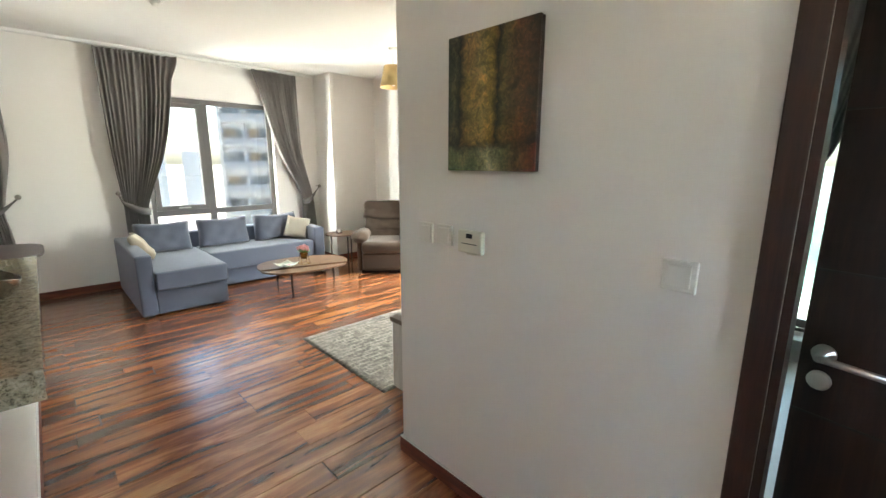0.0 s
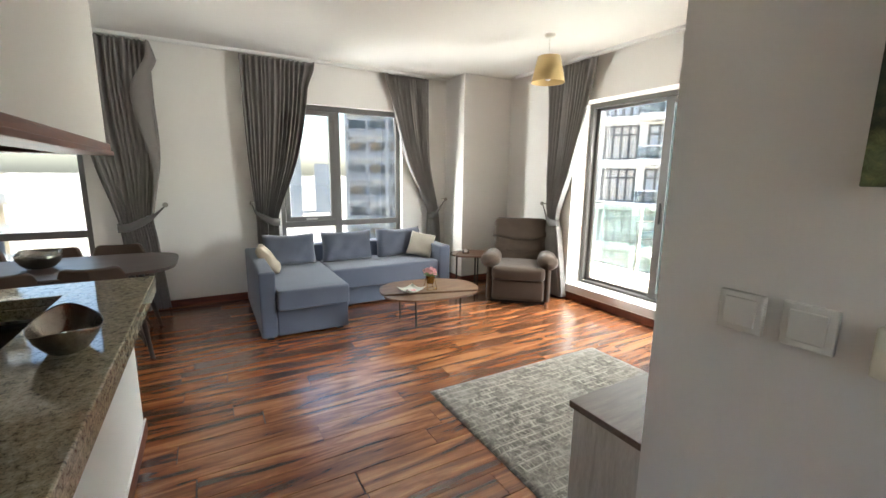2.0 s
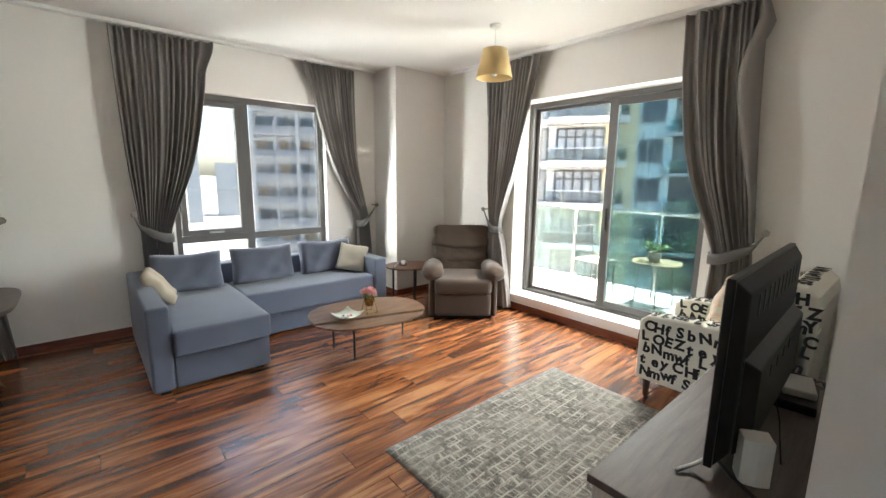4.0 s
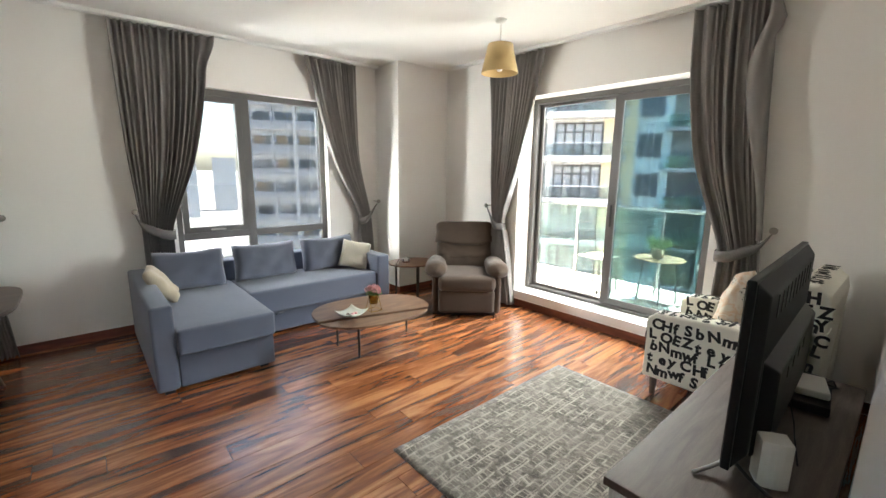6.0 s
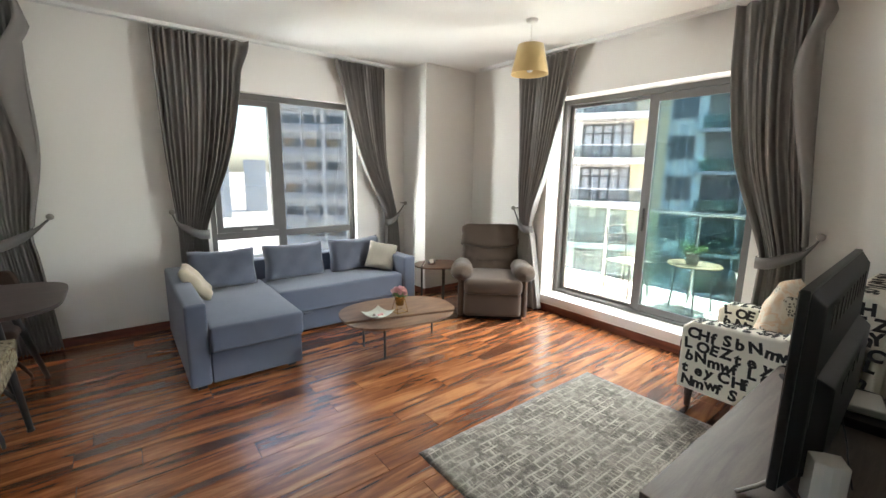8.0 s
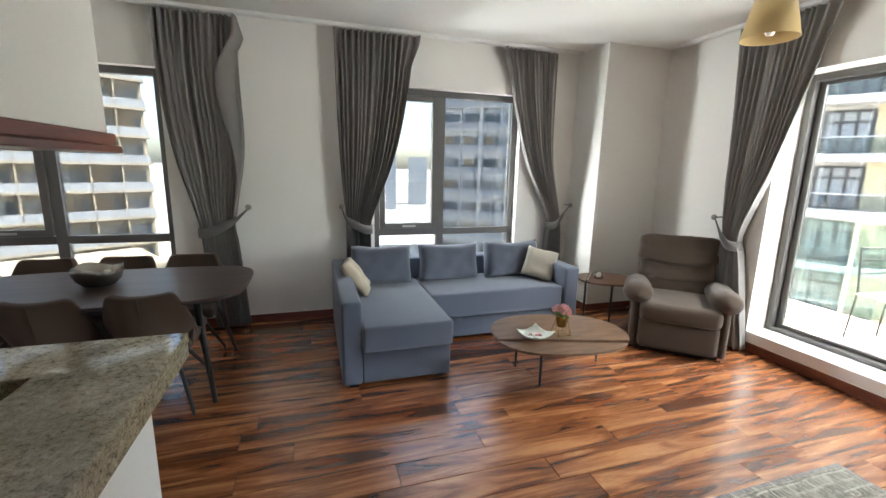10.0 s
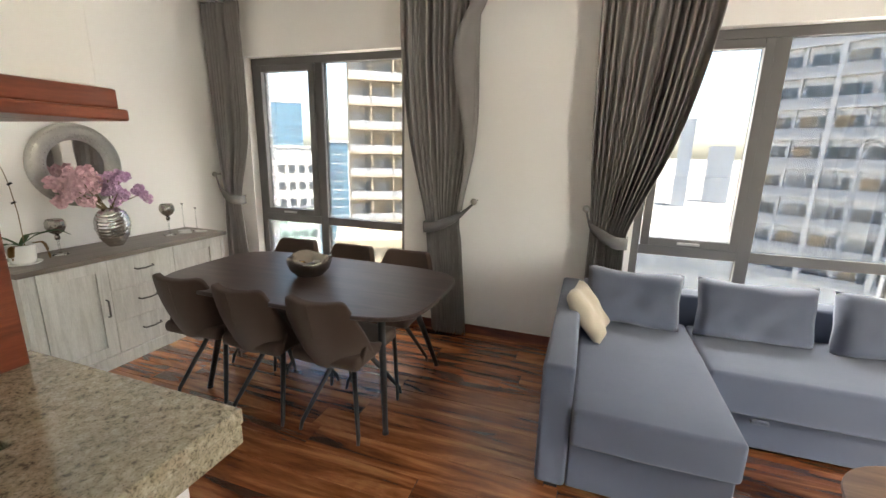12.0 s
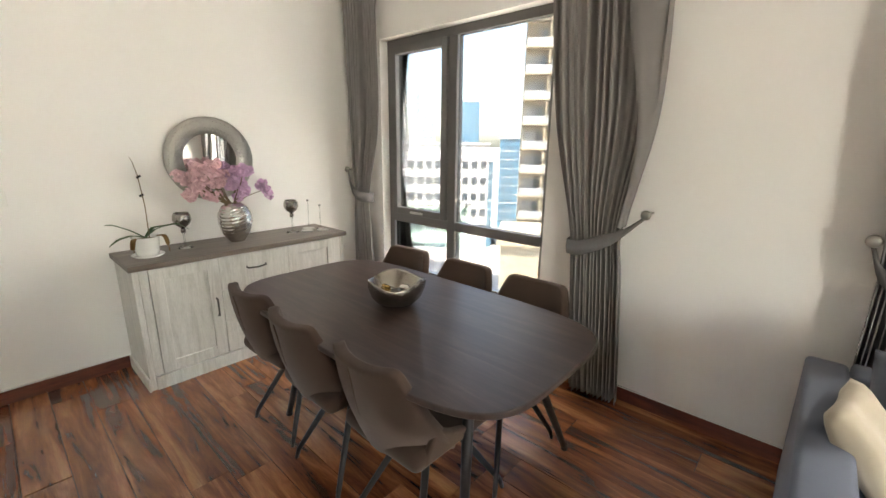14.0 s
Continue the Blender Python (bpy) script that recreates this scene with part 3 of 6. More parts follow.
def sliding_door(name, y0, y1, z0, z1, x, mid, open_left):
    d = thing(name, pose(0, 0, 0), "dark aluminium sliding balcony door with tinted glass", "door", "", "structure")
    f = 0.05
    bm = bmesh.new()
    B(bm, x, y0, z0, x + 0.10, y0 + f, z1, 0.004)
    B(bm, x, y1 - f, z0, x + 0.10, y1, z1, 0.004)
    B(bm, x, y0 + f, z1 - f, x + 0.10, y1 - f, z1, 0.004)
    B(bm, x, y0 + f, z0, x + 0.10, y1 - f, z0 + 0.03, 0.004)
    part("door_frame", bm, ALU, d)
    for k, off in enumerate((0.015, 0.06)):
        s0, s1 = (y0 + f, mid + 0.045) if k == 0 else (mid - 0.03, y1 - f)
        p = part("door_panel", bmesh.new(), ALU, d)
        bm = bmesh.new()
        g = 0.065 if k == 0 else 0.028
        zl, zh = z0 + 0.032, z1 - f - 0.003
        xa, xb = x + off, x + off + 0.035
        B(bm, xa, s0, zl, xb, s0 + g, zh, 0.004)
        B(bm, xa, s1 - g - 0.02, zl, xb, s1, zh, 0.004)
        B(bm, xa, s0 + g, zh - g, xb, s1 - g - 0.02, zh, 0.004)
        B(bm, xa, s0 + g, zl, xb, s1 - g - 0.02, zl + g, 0.004)
        bm.to_mesh(p.data)
        bm.free()
        gl = part("pane", box(xa + 0.014, s0 + g, zl + g, xa + 0.020, s1 - g - 0.02, zh - g), GLASS_T if k == 0 else GLASS_L, p, "teal tinted glass" if k == 0 else "")
        gl.visible_shadow = False
        if k == 0:
            part("pull_handle", box(xa - 0.012, s1 - 0.055, 1.0, xa, s1 - 0.035, 1.22, 0.004), METAL_B, p, "slim black pull")
    return d


sliding_door("door_1", DR[0], DR[1], 0.178, DR[3], 4.30, 3.60, True)
sliding_door("door_3", BD[0], BD[1], 0.178, BD[3], 4.30, 0.45, True)

# hall door, ajar
trim = thing("door_casing", pose(0, 0, 0), "dark stained wooden door casing on the hall wall", "door frame", "", "structure")
part("casing_post", box(XP - 0.02, DOORWAY[1], 0.0, XP, DOORWAY[1] + 0.056, 2.125, 0.004), CASING_W, trim)
part("casing_post", box(XP - 0.02, DOORWAY[0] - 0.065, 0.0, XP, DOORWAY[0], 2.125, 0.004), CASING_W, trim)
part("casing_head", box(XP - 0.02, DOORWAY[0], 2.06, XP, DOORWAY[1], 2.125, 0.004), CASING_W, trim)
part("jamb_lining", box(XP, DOORWAY[1] - 0.02, 0.0, XP + 0.13, DOORWAY[1], 2.06), CASING_W, trim)
part("jamb_lining", box(XP, DOORWAY[0], 0.0, XP + 0.13, DOORWAY[0] + 0.02, 2.06), CASING_W, trim)
door = thing("door_2", pose(XP + 0.09, DOORWAY[0] + 0.025, 0, 0, 0, -10.5), "dark wenge wooden door standing ajar with a metal lever", "door", "", "structure")
part("leaf", box(0.0, 0.0, 0.008, 0.042, 0.805, 2.035, 0.003), DOOR_W, door)
for k in range(4):
    part("groove_strip", box(-0.0025, 0.0, 0.42 + 0.4 * k, 0.0, 0.803, 0.426 + 0.4 * k), METAL_B, door)
lev = part("lever_handle", lathe([(0.0, 0.0), (0.026, 0.0), (0.026, 0.008), (0.011, 0.012), (0.011, 0.05), (0.0, 0.05)], 24), STEEL, door, "brushed steel lever handle", True, pose(0, 0.755, 1.0, 0, -90, 0))
part("lever", tube([(-0.045, 0.755, 1.0), (-0.052, 0.73, 1.0), (-0.052, 0.63, 0.997)], 0.009, 10), STEEL, door, "", True)
part("lock_rose", lathe([(0.0, 0.0), (0.026, 0.0), (0.026, 0.008), (0.02, 0.011), (0.0, 0.011)], 24), STEEL, door, "", True, pose(0, 0.755, 0.925, 0, -90, 0))

# kitchen hatch
bar = thing("granite_bar", pose(0, 0, 0), "beige speckled granite bar top with a doubled polished edge", "counter")
L_out = [(0.008, 1.685), (0.008, 3.757), (-0.80, 3.757), (-0.80, 3.49), (-0.33, 3.49), (-0.33, 1.75), (XK, 1.75), (XK, 1.685)]
part("top_slab", prism(L_out, 0.857, 0.90, 0.005, 2), GRANITE, bar)
part("edge_slab", prism([(x - 0.003 if x > 0 else x, y - 0.003 if y > 3.7 else y) for x, y in L_out], 0.803, 0.8565, 0.005, 2), GRANITE, bar)
hatch = thing("hatch_trim", pose(0, 0, 0), "red-brown moulded wooden trim round the kitchen hatch", "trim", "", "structure")
bm = bmesh.new()
B(bm, XK - 0.16, 1.75, 1.569, XK + 0.012, 3.652, 1.606, 0.005)
B(bm, XK - 0.15, 1.75, 1.549, XK + 0.022, 3.662, 1.570, 0.004)
part("head_trim", bm, TRIM_W, hatch)
bm = bmesh.new()
B(bm, -0.74, 3.50, 1.569, XK - 0.16, 3.652, 1.606, 0.005)
B(bm, -0.74, 3.49, 1.549, XK - 0.15, 3.662, 1.570, 0.004)
part("head_trim", bm, TRIM_W, hatch)
bm = bmesh.new()
B(bm, XK - 0.165, 1.752, 0.901, XK + 0.010, 1.80, 1.549, 0.006)
B(bm, XK - 0.155, 1.735, 0.901, XK + 0.018, 1.765, 1.606, 0.004)
part("side_trim", bm, BASE_W, hatch)
bm = bmesh.new()
B(bm, -0.742, 3.50, 0.901, -0.69, 3.705, 1.549, 0.006)
part("side_trim", bm, TRIM_W, hatch)
unit = thing("kitchen_base_unit", pose(0, 0, 0), "dark kitchen base unit under the hatch", "cabinet")
part("carcass", box(-0.93, 0.6, 0.0, -0.34, 3.52, 0.74), PLASTIC_DK, unit)
part("worktop", box(-0.95, 0.6, 0.741, -0.335, 3.53, 0.78, 0.004), DARK_TOP, unit, "black polished worktop")


# ---- curtains ----
def smoothstep(t):
    t = max(0.0, min(1.0, t))
    return t * t * (3 - 2 * t)


def outline_at(keys, z):
    """Left and right edge of a curtain at the height z, on a smooth curve through the keys."""
    n = len(keys)
    for i in range(n - 1):
        za, zb = keys[i][0], keys[i + 1][0]
        if za >= z >= zb:
            t, edge = (za - z) / (za - zb), []
            for c in (1, 2):
                a, b = keys[i][c], keys[i + 1][c]
                m0 = (b - keys[i - 1][c]) / (keys[i - 1][0] - zb) * (za - zb) if i else b - a
                m1 = (keys[i + 2][c] - a) / (za - keys[i + 2][0]) * (za - zb) if i + 2 < n else b - a
                edge.append((2 * t ** 3 - 3 * t ** 2 + 1) * a + (t ** 3 - 2 * t ** 2 + t) * m0 + (3 * t ** 2 - 2 * t ** 3) * b + (t ** 3 - t ** 2) * m1)
            return edge
    return keys[-1][1:]


def curtain(name, m, keys, pleats, seed, tie_z, knob_u, flap=0, fold=0.0, group="grey curtains"):
    """A tied-back curtain in the local xz plane; y points into the room. keys: (z, left, right), top first."""
    c = thing(name, m, "heavy grey pleated curtain tied back to the wall", "curtain", group)
    nu, nz = pleats * 10, 56
    bm = bmesh.new()
    z_top, z_bot = keys[0][0], keys[-1][0]
    rows = []
    for j in range(nz + 1):
        z = z_top + (z_bot - z_top) * j / nz
        left, right = outline_at(keys, z)
        w = right - left
        full = keys[0][2] - keys[0][1]
        squeeze = max(0.28, w / full)
        near_tie = math.exp(-((z - tie_z) / 0.10) ** 2)
        amp = 0.033 * (1 - 0.45 * near_tie) + 0.014 * (1 - squeeze)
        amp *= 0.70 + 0.30 * smoothstep((z_top - z) / 0.25)
        pts = []
        for i in range(nu + 1):
            u = i / nu
            # folds of uneven width and depth, nearly straight from head to tie; a few die out on the way down
            ph = 2 * math.pi * (pleats * u + 1.1 * noise.noise(Vector((u * 4.5, z * 0.10, seed))) + 0.25 * noise.noise(Vector((u * 15, z * 0.5, seed + 3))))
            deep = 0.62 + 1.1 * noise.noise(Vector((u * pleats * 0.45, seed, z * 0.28)))
            head = smoothstep((z - (z_top - 0.30)) / 0.25)
            deep = max(0.12, deep) * (1 - head) + 0.62 * head
            c0 = math.cos(ph)
            yv = amp * (0.75 * c0 + 0.25 * (1 - 2 * abs(math.sin(ph / 2)) ** 0.6) * 1.0) * deep * 1.5
            yv += 0.016 * noise.noise(Vector((u * 3.0, z * 0.8, seed + 7))) + 0.012 * head * (c0 ** 5)
            yv += 0.025 * (1 - squeeze) * math.sin(math.pi * u) * (1 - 0.6 * near_tie)
            uu = u + 0.35 / pleats / 6.28 * math.sin(2 * ph)
            flare = 0.0
            if z > z_top - 0.3 and flap:
                k = smoothstep((z - (z_top - 0.3)) / 0.25)
                e = u if flap > 0 else 1 - u
                flare = flap * 0.05 * k * smoothstep((e - 0.8) / 0.2)
                yv += 0.05 * k * smoothstep((e - 0.85) / 0.15)
            pts.append(bm.verts.new((left + w * uu + flare, 0.055 + yv, z)))
        rows.append(pts)
    for a, b in zip(rows, rows[1:]):
        for i in range(nu):
            bm.faces.new((a[i], a[i + 1], b[i + 1], b[i]))
    cl = part("cloth", bm, CURT_F, c, "", True)
    sol = cl.modifiers.new("thickness", 'SOLIDIFY')
    sol.thickness = 0.003
    if fold:
        # the wall-side edge, turned over to the front
        sg = 1 if knob_u > (keys[0][1] + keys[0][2]) / 2 else -1
        bm = bmesh.new()
        rows, n = [], 30
        for j in range(n + 1):
            s = j / n
            z = z_top - 0.01 + (tie_z + 0.10 - z_top) * s
            edge = outline_at(keys, z)[1 if sg > 0 else 0]
            ear = max(0.0, 1 - abs(s - 0.11) / (0.11 if s < 0.11 else 0.05))
            out = edge + sg * (0.055 * ear + 0.005 * math.sin(math.pi * max(0.0, s - 0.16) / 0.84) + 0.006)
            lap = smoothstep((s - 0.04) / 0.26) * (1 - smoothstep((s - 0.30) / 0.62))
            inn = edge - sg * (0.015 + fold * lap)
            wave = 0.010 * math.sin(9 * s + seed)
            rows.append([bm.verts.new((inn + (out - inn) * q, 0.05 + d + wave, z)) for q, d in ((0, 0.060), (0.12, 0.078), (0.4, 0.082), (0.75, 0.060), (1, 0.018))])
        for p, q in zip(rows, rows[1:]):
            for k in range(4):
                bm.faces.new((p[k], p[k + 1], q[k + 1], q[k]))
        fl = part("folded_edge", bm, CURT_F, c, "", True)
        fl.modifiers.new("thickness", 'SOLIDIFY').thickness = 0.004
    # tie band, from the hook round the gathered cloth
    left, right = outline_at(keys, tie_z)
    far, near = (left - 0.012, right) if knob_u > right else (right + 0.012, left)
    pts = [(far, 0.03, tie_z - 0.06), (far, 0.085, tie_z - 0.065), ((far * 2 + near) / 3, 0.135, tie_z - 0.055), ((far + near * 2) / 3, 0.13, tie_z - 0.01), (near, 0.10, tie_z + 0.04), (knob_u, 0.065, tie_z + 0.155)]
    bm = bmesh.new()
    fine = []
    for k in range(len(pts) - 1):
        for s in range(5):
            fine.append(Vector(pts[k]).lerp(Vector(pts[k + 1]), s / 5))
    fine.append(Vector(pts[-1]))
    for _ in range(3):
        fine = [fine[0]] + [(fine[k - 1] + fine[k] * 2 + fine[k + 1]) / 4 for k in range(1, len(fine) - 1)] + [fine[-1]]
    strip = []
    n = len(fine) - 1
    for k, p in enumerate(fine):
        h = 0.042 * (1 - 0.75 * smoothstep((k / n - 0.6) / 0.4))
        strip.append((bm.verts.new(p + Vector((0, 0.004, h))), bm.verts.new(p + Vector((0, 0.010, 0))), bm.verts.new(p + Vector((0, 0, -h)))))
    for a, b in zip(strip, strip[1:]):
        bm.faces.new((a[0], a[1], b[1], b[0]))
        bm.faces.new((a[1], a[2], b[2], b[1]))
    tb = part("tie_band", bm, CURT_T, c, "", True)
    sol = tb.modifiers.new("thickness", 'SOLIDIFY')
    sol.thickness = 0.005
    # the hook on the wall
    h = thing("curtain_holdback", m @ Matrix.Translation((knob_u, 0, tie_z + 0.165)), "small round metal curtain hook on the wall", "curtain hook", "curtain hooks")
    part("stem", tube([(0, -0.03, 0), (0, 0.075, 0)], 0.007, 10), NICKEL, h, "", True)
    part("knob", lathe([(0.0, 0.0), (0.014, 0.0), (0.024, 0.010), (0.026, 0.02), (0.018, 0.031), (0.0, 0.034)], 20), NICKEL, h, "", True, pose(0, 0.070, 0, -90, 0, 0))
    return c


MN = Matrix.Translation((0, YN - 0.03, 0))


def north_curtain(seed, keys, pleats, tie_z, knob, flap=0, fold=0.0):
    """Local x is turned to run west, so that y points into the room."""
    m = MN @ pose(0, 0, 0, 0, 0, 180)
    k2 = [(z, -r, -l) for z, l, r in keys]
    return curtain("curtain", m, k2, pleats, seed, tie_z, -knob, -flap, fold)


def east_curtain(seed, keys, pleats, tie_z, knob, flap=0, fold=0.0):
    m = Matrix.Translation((XE - 0.03, 0, 0)) @ pose(0, 0, 0, 0, 0, 90)
    return curtain("curtain", m, keys, pleats, seed, tie_z, knob, flap, fold)


north_curtain(1.0, [(2.725, 0.70, 1.43), (2.2, 0.71, 1.37), (1.6, 0.73, 1.24), (1.0, 0.77, 1.02), (0.80, 0.77, 1.01), (0.03, 0.76, 1.02)], 14, 0.97, 0.735, 1)
north_curtain(4.0, [(2.725, 2.41, 2.99), (2.2, 2.52, 3.0), (1.6, 2.70, 3.03), (1.0, 2.99, 3.15), (0.80, 3.0, 3.17), (0.03, 2.98, 3.20)], 12, 0.97, 3.262, -1)
north_curtain(7.0, [(2.725, -0.70, -0.09), (2.2, -0.70, -0.10), (1.6, -0.64, -0.10), (1.0, -0.50, -0.20), (0.80, -0.48, -0.18), (0.02, -0.42, -0.12)], 12, 0.97, -0.085, 0, 0.16)
north_curtain(9.0, [(2.725, -2.66, -2.22), (2.2, -2.66, -2.22), (1.6, -2.64, -2.24), (1.0, -2.58, -2.38), (0.80, -2.59, -2.36), (0.02, -2.62, -2.30)], 10, 1.08, -2.655, 0)
east_curtain(12.0, [(2.725, 4.27, 4.97), (2.2, 4.36, 4.95), (1.6, 4.50, 4.92), (1.0, 4.70, 4.86), (0.80, 4.66, 4.87), (0.02, 4.52, 4.88)], 13, 0.97, 4.95, -1)
east_curtain(15.0, [(2.725, 2.42, 2.93), (2.2, 2.40, 2.90), (1.6, 2.36, 2.80), (1.0, 2.31, 2.58), (0.80, 2.29, 2.57), (0.02, 2.26, 2.62)], 10, 0.98, 2.245, 0, 0.11)
m_bed = Matrix.Translation((XE - 0.03, 0, 0)) @ pose(0, 0, 0, 0, 0, 90)
curtain("curtain", m_bed, [(2.725, 0.10, 0.80), (1.6, 0.30, 0.82), (1.0, 0.62, 0.80), (0.02, 0.55, 0.82)], 9, 21.0, 0.97, 0.88)


def rail(x0, y0, x1, y1):
    r = thing("curtain_rail", pose(0, 0, 0), "slim white ceiling curtain rail", "curtain rail")
    d = Vector((x1 - x0, y1 - y0, 0)).normalized()
    nrm = Vector((-d.y, d.x, 0))
    for off in (-0.018, 0.018):
        bm = bmesh.new()
        a, b = Vector((x0, y0, 0)) + nrm * off, Vector((x1, y1, 0)) + nrm * off
        B(bm, min(a.x, b.x) - 0.009 * abs(d.y), min(a.y, b.y) - 0.009 * abs(d.x), 2.738, max(a.x, b.x) + 0.009 * abs(d.y), max(a.y, b.y) + 0.009 * abs(d.x), CEIL_Z, 0.003)
        part("track", bm, WHITE_GLOSS, r)


rail(-2.66, YN - 0.085, 3.29, YN - 0.085)
rail(XE - 0.085, 2.25, XE - 0.085, 5.60)


# ---- sofa ----
def sofa():
    s = thing("corner_sofa", pose(0, 0, 0), "blue-grey fabric corner sofa with a chaise on the wooden floor", "sofa")
    part("armrest", box(0.625, 4.775, 0.025, 0.762, 6.17, 0.625, 0.022, 4), SOFA_F, s, "", True)
    part("armrest", box(2.715, 5.335, 0.025, 2.862, 6.17, 0.625, 0.022, 4), SOFA_F, s, "", True)
    part("chaise_base", box(0.764, 4.79, 0.025, 1.405, 6.0, 0.262, 0.012, 3), SOFA_F, s, "", True)
    part("seat_base", box(1.407, 5.41, 0.025, 2.713, 6.0, 0.225, 0.012, 3), SOFA_F, s, "", True)
    part("back_frame", box(0.764, 6.0, 0.025, 2.713, 6.17, 0.64, 0.02, 3), SOFA_F, s, "", True)
    part("chaise_cushion", soft_block(0.766, 4.755, 0.264, 1.412, 5.995, 0.445, 0.02, 3), SOFA_F, s, "", True)
    part("seat_cushion", soft_block(1.416, 5.365, 0.228, 2.712, 5.995, 0.445, 0.02, 5), SOFA_F, s, "", True)
    for x, y in ((0.70, 4.83), (1.33, 4.85), (2.78, 5.40), (0.70, 6.1), (2.78, 6.1)):
        part("foot", box(x - 0.03, y - 0.03, 0.0, x + 0.03, y + 0.03, 0.026), PLASTIC_B, s)
    part("pull_tab", box(1.62, 5.335, 0.205, 1.70, 5.36, 0.225, 0.006), SOFA_D, s, "fabric pull loop", True)
    return s


def soft_block(x0, y0, z0, x1, y1, z1, r, seed):
    """A rounded seat cushion, its faces a little swollen and uneven."""
    bm = box(x0, y0, z0, x1, y1, z1, r, 4)
    es = [e for e in bm.edges if e.calc_length() > 0.12]
    bmesh.ops.subdivide_edges(bm, edges=es, cuts=9, use_grid_fill=True)
    for v in bm.verts:
        u, w = (v.co.x - x0) / (x1 - x0), (v.co.y - y0) / (y1 - y0)
        hump = max(0, 16 * u * (1 - u) * w * (1 - w)) ** 0.5
        if v.co.z > (z0 + z1) / 2 + 0.02:
            v.co.z += 0.014 * hump + 0.005 * noise.noise(Vector((v.co.x * 5, v.co.y * 5, seed)))
        if w < 0.05:
            v.co.y -= 0.008 * max(0, 4 * u * (1 - u)) + 0.003 * noise.noise(Vector((v.co.x * 7, seed, v.co.z * 9)))
    return bm


sofa()
for k, (x, w, turn) in enumerate(((1.065, 0.56, -2), (1.725, 0.61, 1), (2.40, 0.61, 2))):
    solid("back_cushion", pillow(w, 0.36, 0.19, k, 20, 0.012, 9.0, 0.010), SOFA_D, "plump blue-grey fabric back cushion on the sofa", "cushion", "", True,
          pose(x, 5.83, 0.447, -12, 0, turn), "sofa back cushions")
solid("throw_pillow", pillow(0.33, 0.33, 0.09, 8, 18, 0.0, 8.0, 0.012), CREAM_F, "cream linen throw pillow leaning on the chaise arm", "pillow", "", True, pose(0.905, 5.60, 0.457, -37, 0, 81))
solid("throw_pillow", pillow(0.31, 0.31, 0.095, 12, 18, 0.0, 8.0, 0.012), CREAM_W, "cream linen throw pillow propped in the sofa corner", "pillow", "", True, pose(2.555, 5.615, 0.466, -26, 14, -30))


# ---- recliner ----
def stuffed(w, h, t, seed, droop=0.0, n=22, wrinkle=0.012):
    """A broad stuffed pad in the xz plane, boxy in outline; droop lets its lower edge hang in a bow."""
    bm = pillow(w, h, t, seed, n, 0.0, 12.0, wrinkle)
    for v in bm.verts:
        u, q = 2 * v.co.x / w, v.co.z / h
        v.co.z -= droop * max(0.0, 1 - u * u) * (1 - q)
        v.co.x *= 1 - 0.05 * max(0.0, q - 0.75) * 4 * abs(u)
        v.co.z -= 0.035 * max(0.0, abs(u) - 0.8) / 0.2 * max(0.0, q - 0.7) / 0.3
        v.co.y += 0.004 * noise.noise(Vector((v.co.x * 4, v.co.z * 14, seed + 5)))
    return bm


def recliner():
    r = thing("recliner", pose(3.62, 4.93, 0, 0, 0, -41) @ Matrix.Diagonal((0.95, 0.92, 0.93, 1)), "brown plush recliner armchair with overstuffed arms", "armchair")
    # local: front faces -y, x to its side
    part("base", box(-0.33, -0.40, 0.0, 0.33, 0.36, 0.08, 0.01), PLASTIC_B, r)
    part("footrest", soft_block(-0.315, -0.475, 0.045, 0.315, -0.30, 0.315, 0.04, 2), RECL_F, r, "", True)
    part("seat", soft_block(-0.32, -0.515, 0.305, 0.32, 0.22, 0.475, 0.06, 5), RECL_F, r, "", True)
    for sx in (-1, 1):
        part("arm_panel", box(min(sx * 0.318, sx * 0.385), -0.43, 0.03, max(sx * 0.318, sx * 0.385), 0.34, 0.50, 0.03, 3), RECL_F, r, "", True)
        bm = bmesh.new()
        n, L = 22, 18
        rings = []
        for j in range(L + 1):
            t = j / L
            yv = -0.485 + 0.74 * t
            cap = (1 - abs(2 * t - 1) ** 6) ** 0.5 if 0 < j < L else 0.0
            rr = 0.108 * max(cap, 0.03) * (1.16 - 0.30 * t)
            rings.append([bm.verts.new((sx * 0.345 + 1.10 * rr * math.cos(a), yv, 0.535 - 0.015 * t + 0.84 * rr * math.sin(a) + 0.009 * noise.noise(Vector((a * 2, t * 6, sx))))) for a in [2 * math.pi * k / n for k in range(n)]])
        for a, b in zip(rings, rings[1:]):
            for k in range(n):
                bm.faces.new((a[k], a[(k + 1) % n], b[(k + 1) % n], b[k]))
        bm.faces.new(rings[0][::-1])
        bm.faces.new(rings[-1])
        part("arm_pad", bm, RECL_F, r, "", True)
    lean = pose(0, 0.16, 0.40, -15, 0, 0)
    part("lower_back", stuffed(0.66, 0.24, 0.22, 3, 0.0, 22, 0.009), RECL_F, r, "", True, lean @ pose(0, 0, 0.0))
    part("middle_back", stuffed(0.71, 0.27, 0.23, 5, 0.05, 24, 0.010), RECL_F, r, "", True, lean @ pose(0, 0.0, 0.17))
    part("head_pad", stuffed(0.74, 0.27, 0.26, 7, 0.07, 24, 0.006), RECL_F, r, "", True, lean @ pose(0, -0.012, 0.36))
    part("back_shell", box(-0.345, 0.05, 0.0, 0.345, 0.14, 0.60, 0.04, 3), RECL_F, r, "", True, lean)
    part("lever", tube([(-0.385, -0.05, 0.28), (-0.41, -0.10, 0.29), (-0.41, -0.22, 0.31)], 0.012), PLASTIC_B, r, "black release lever", True)


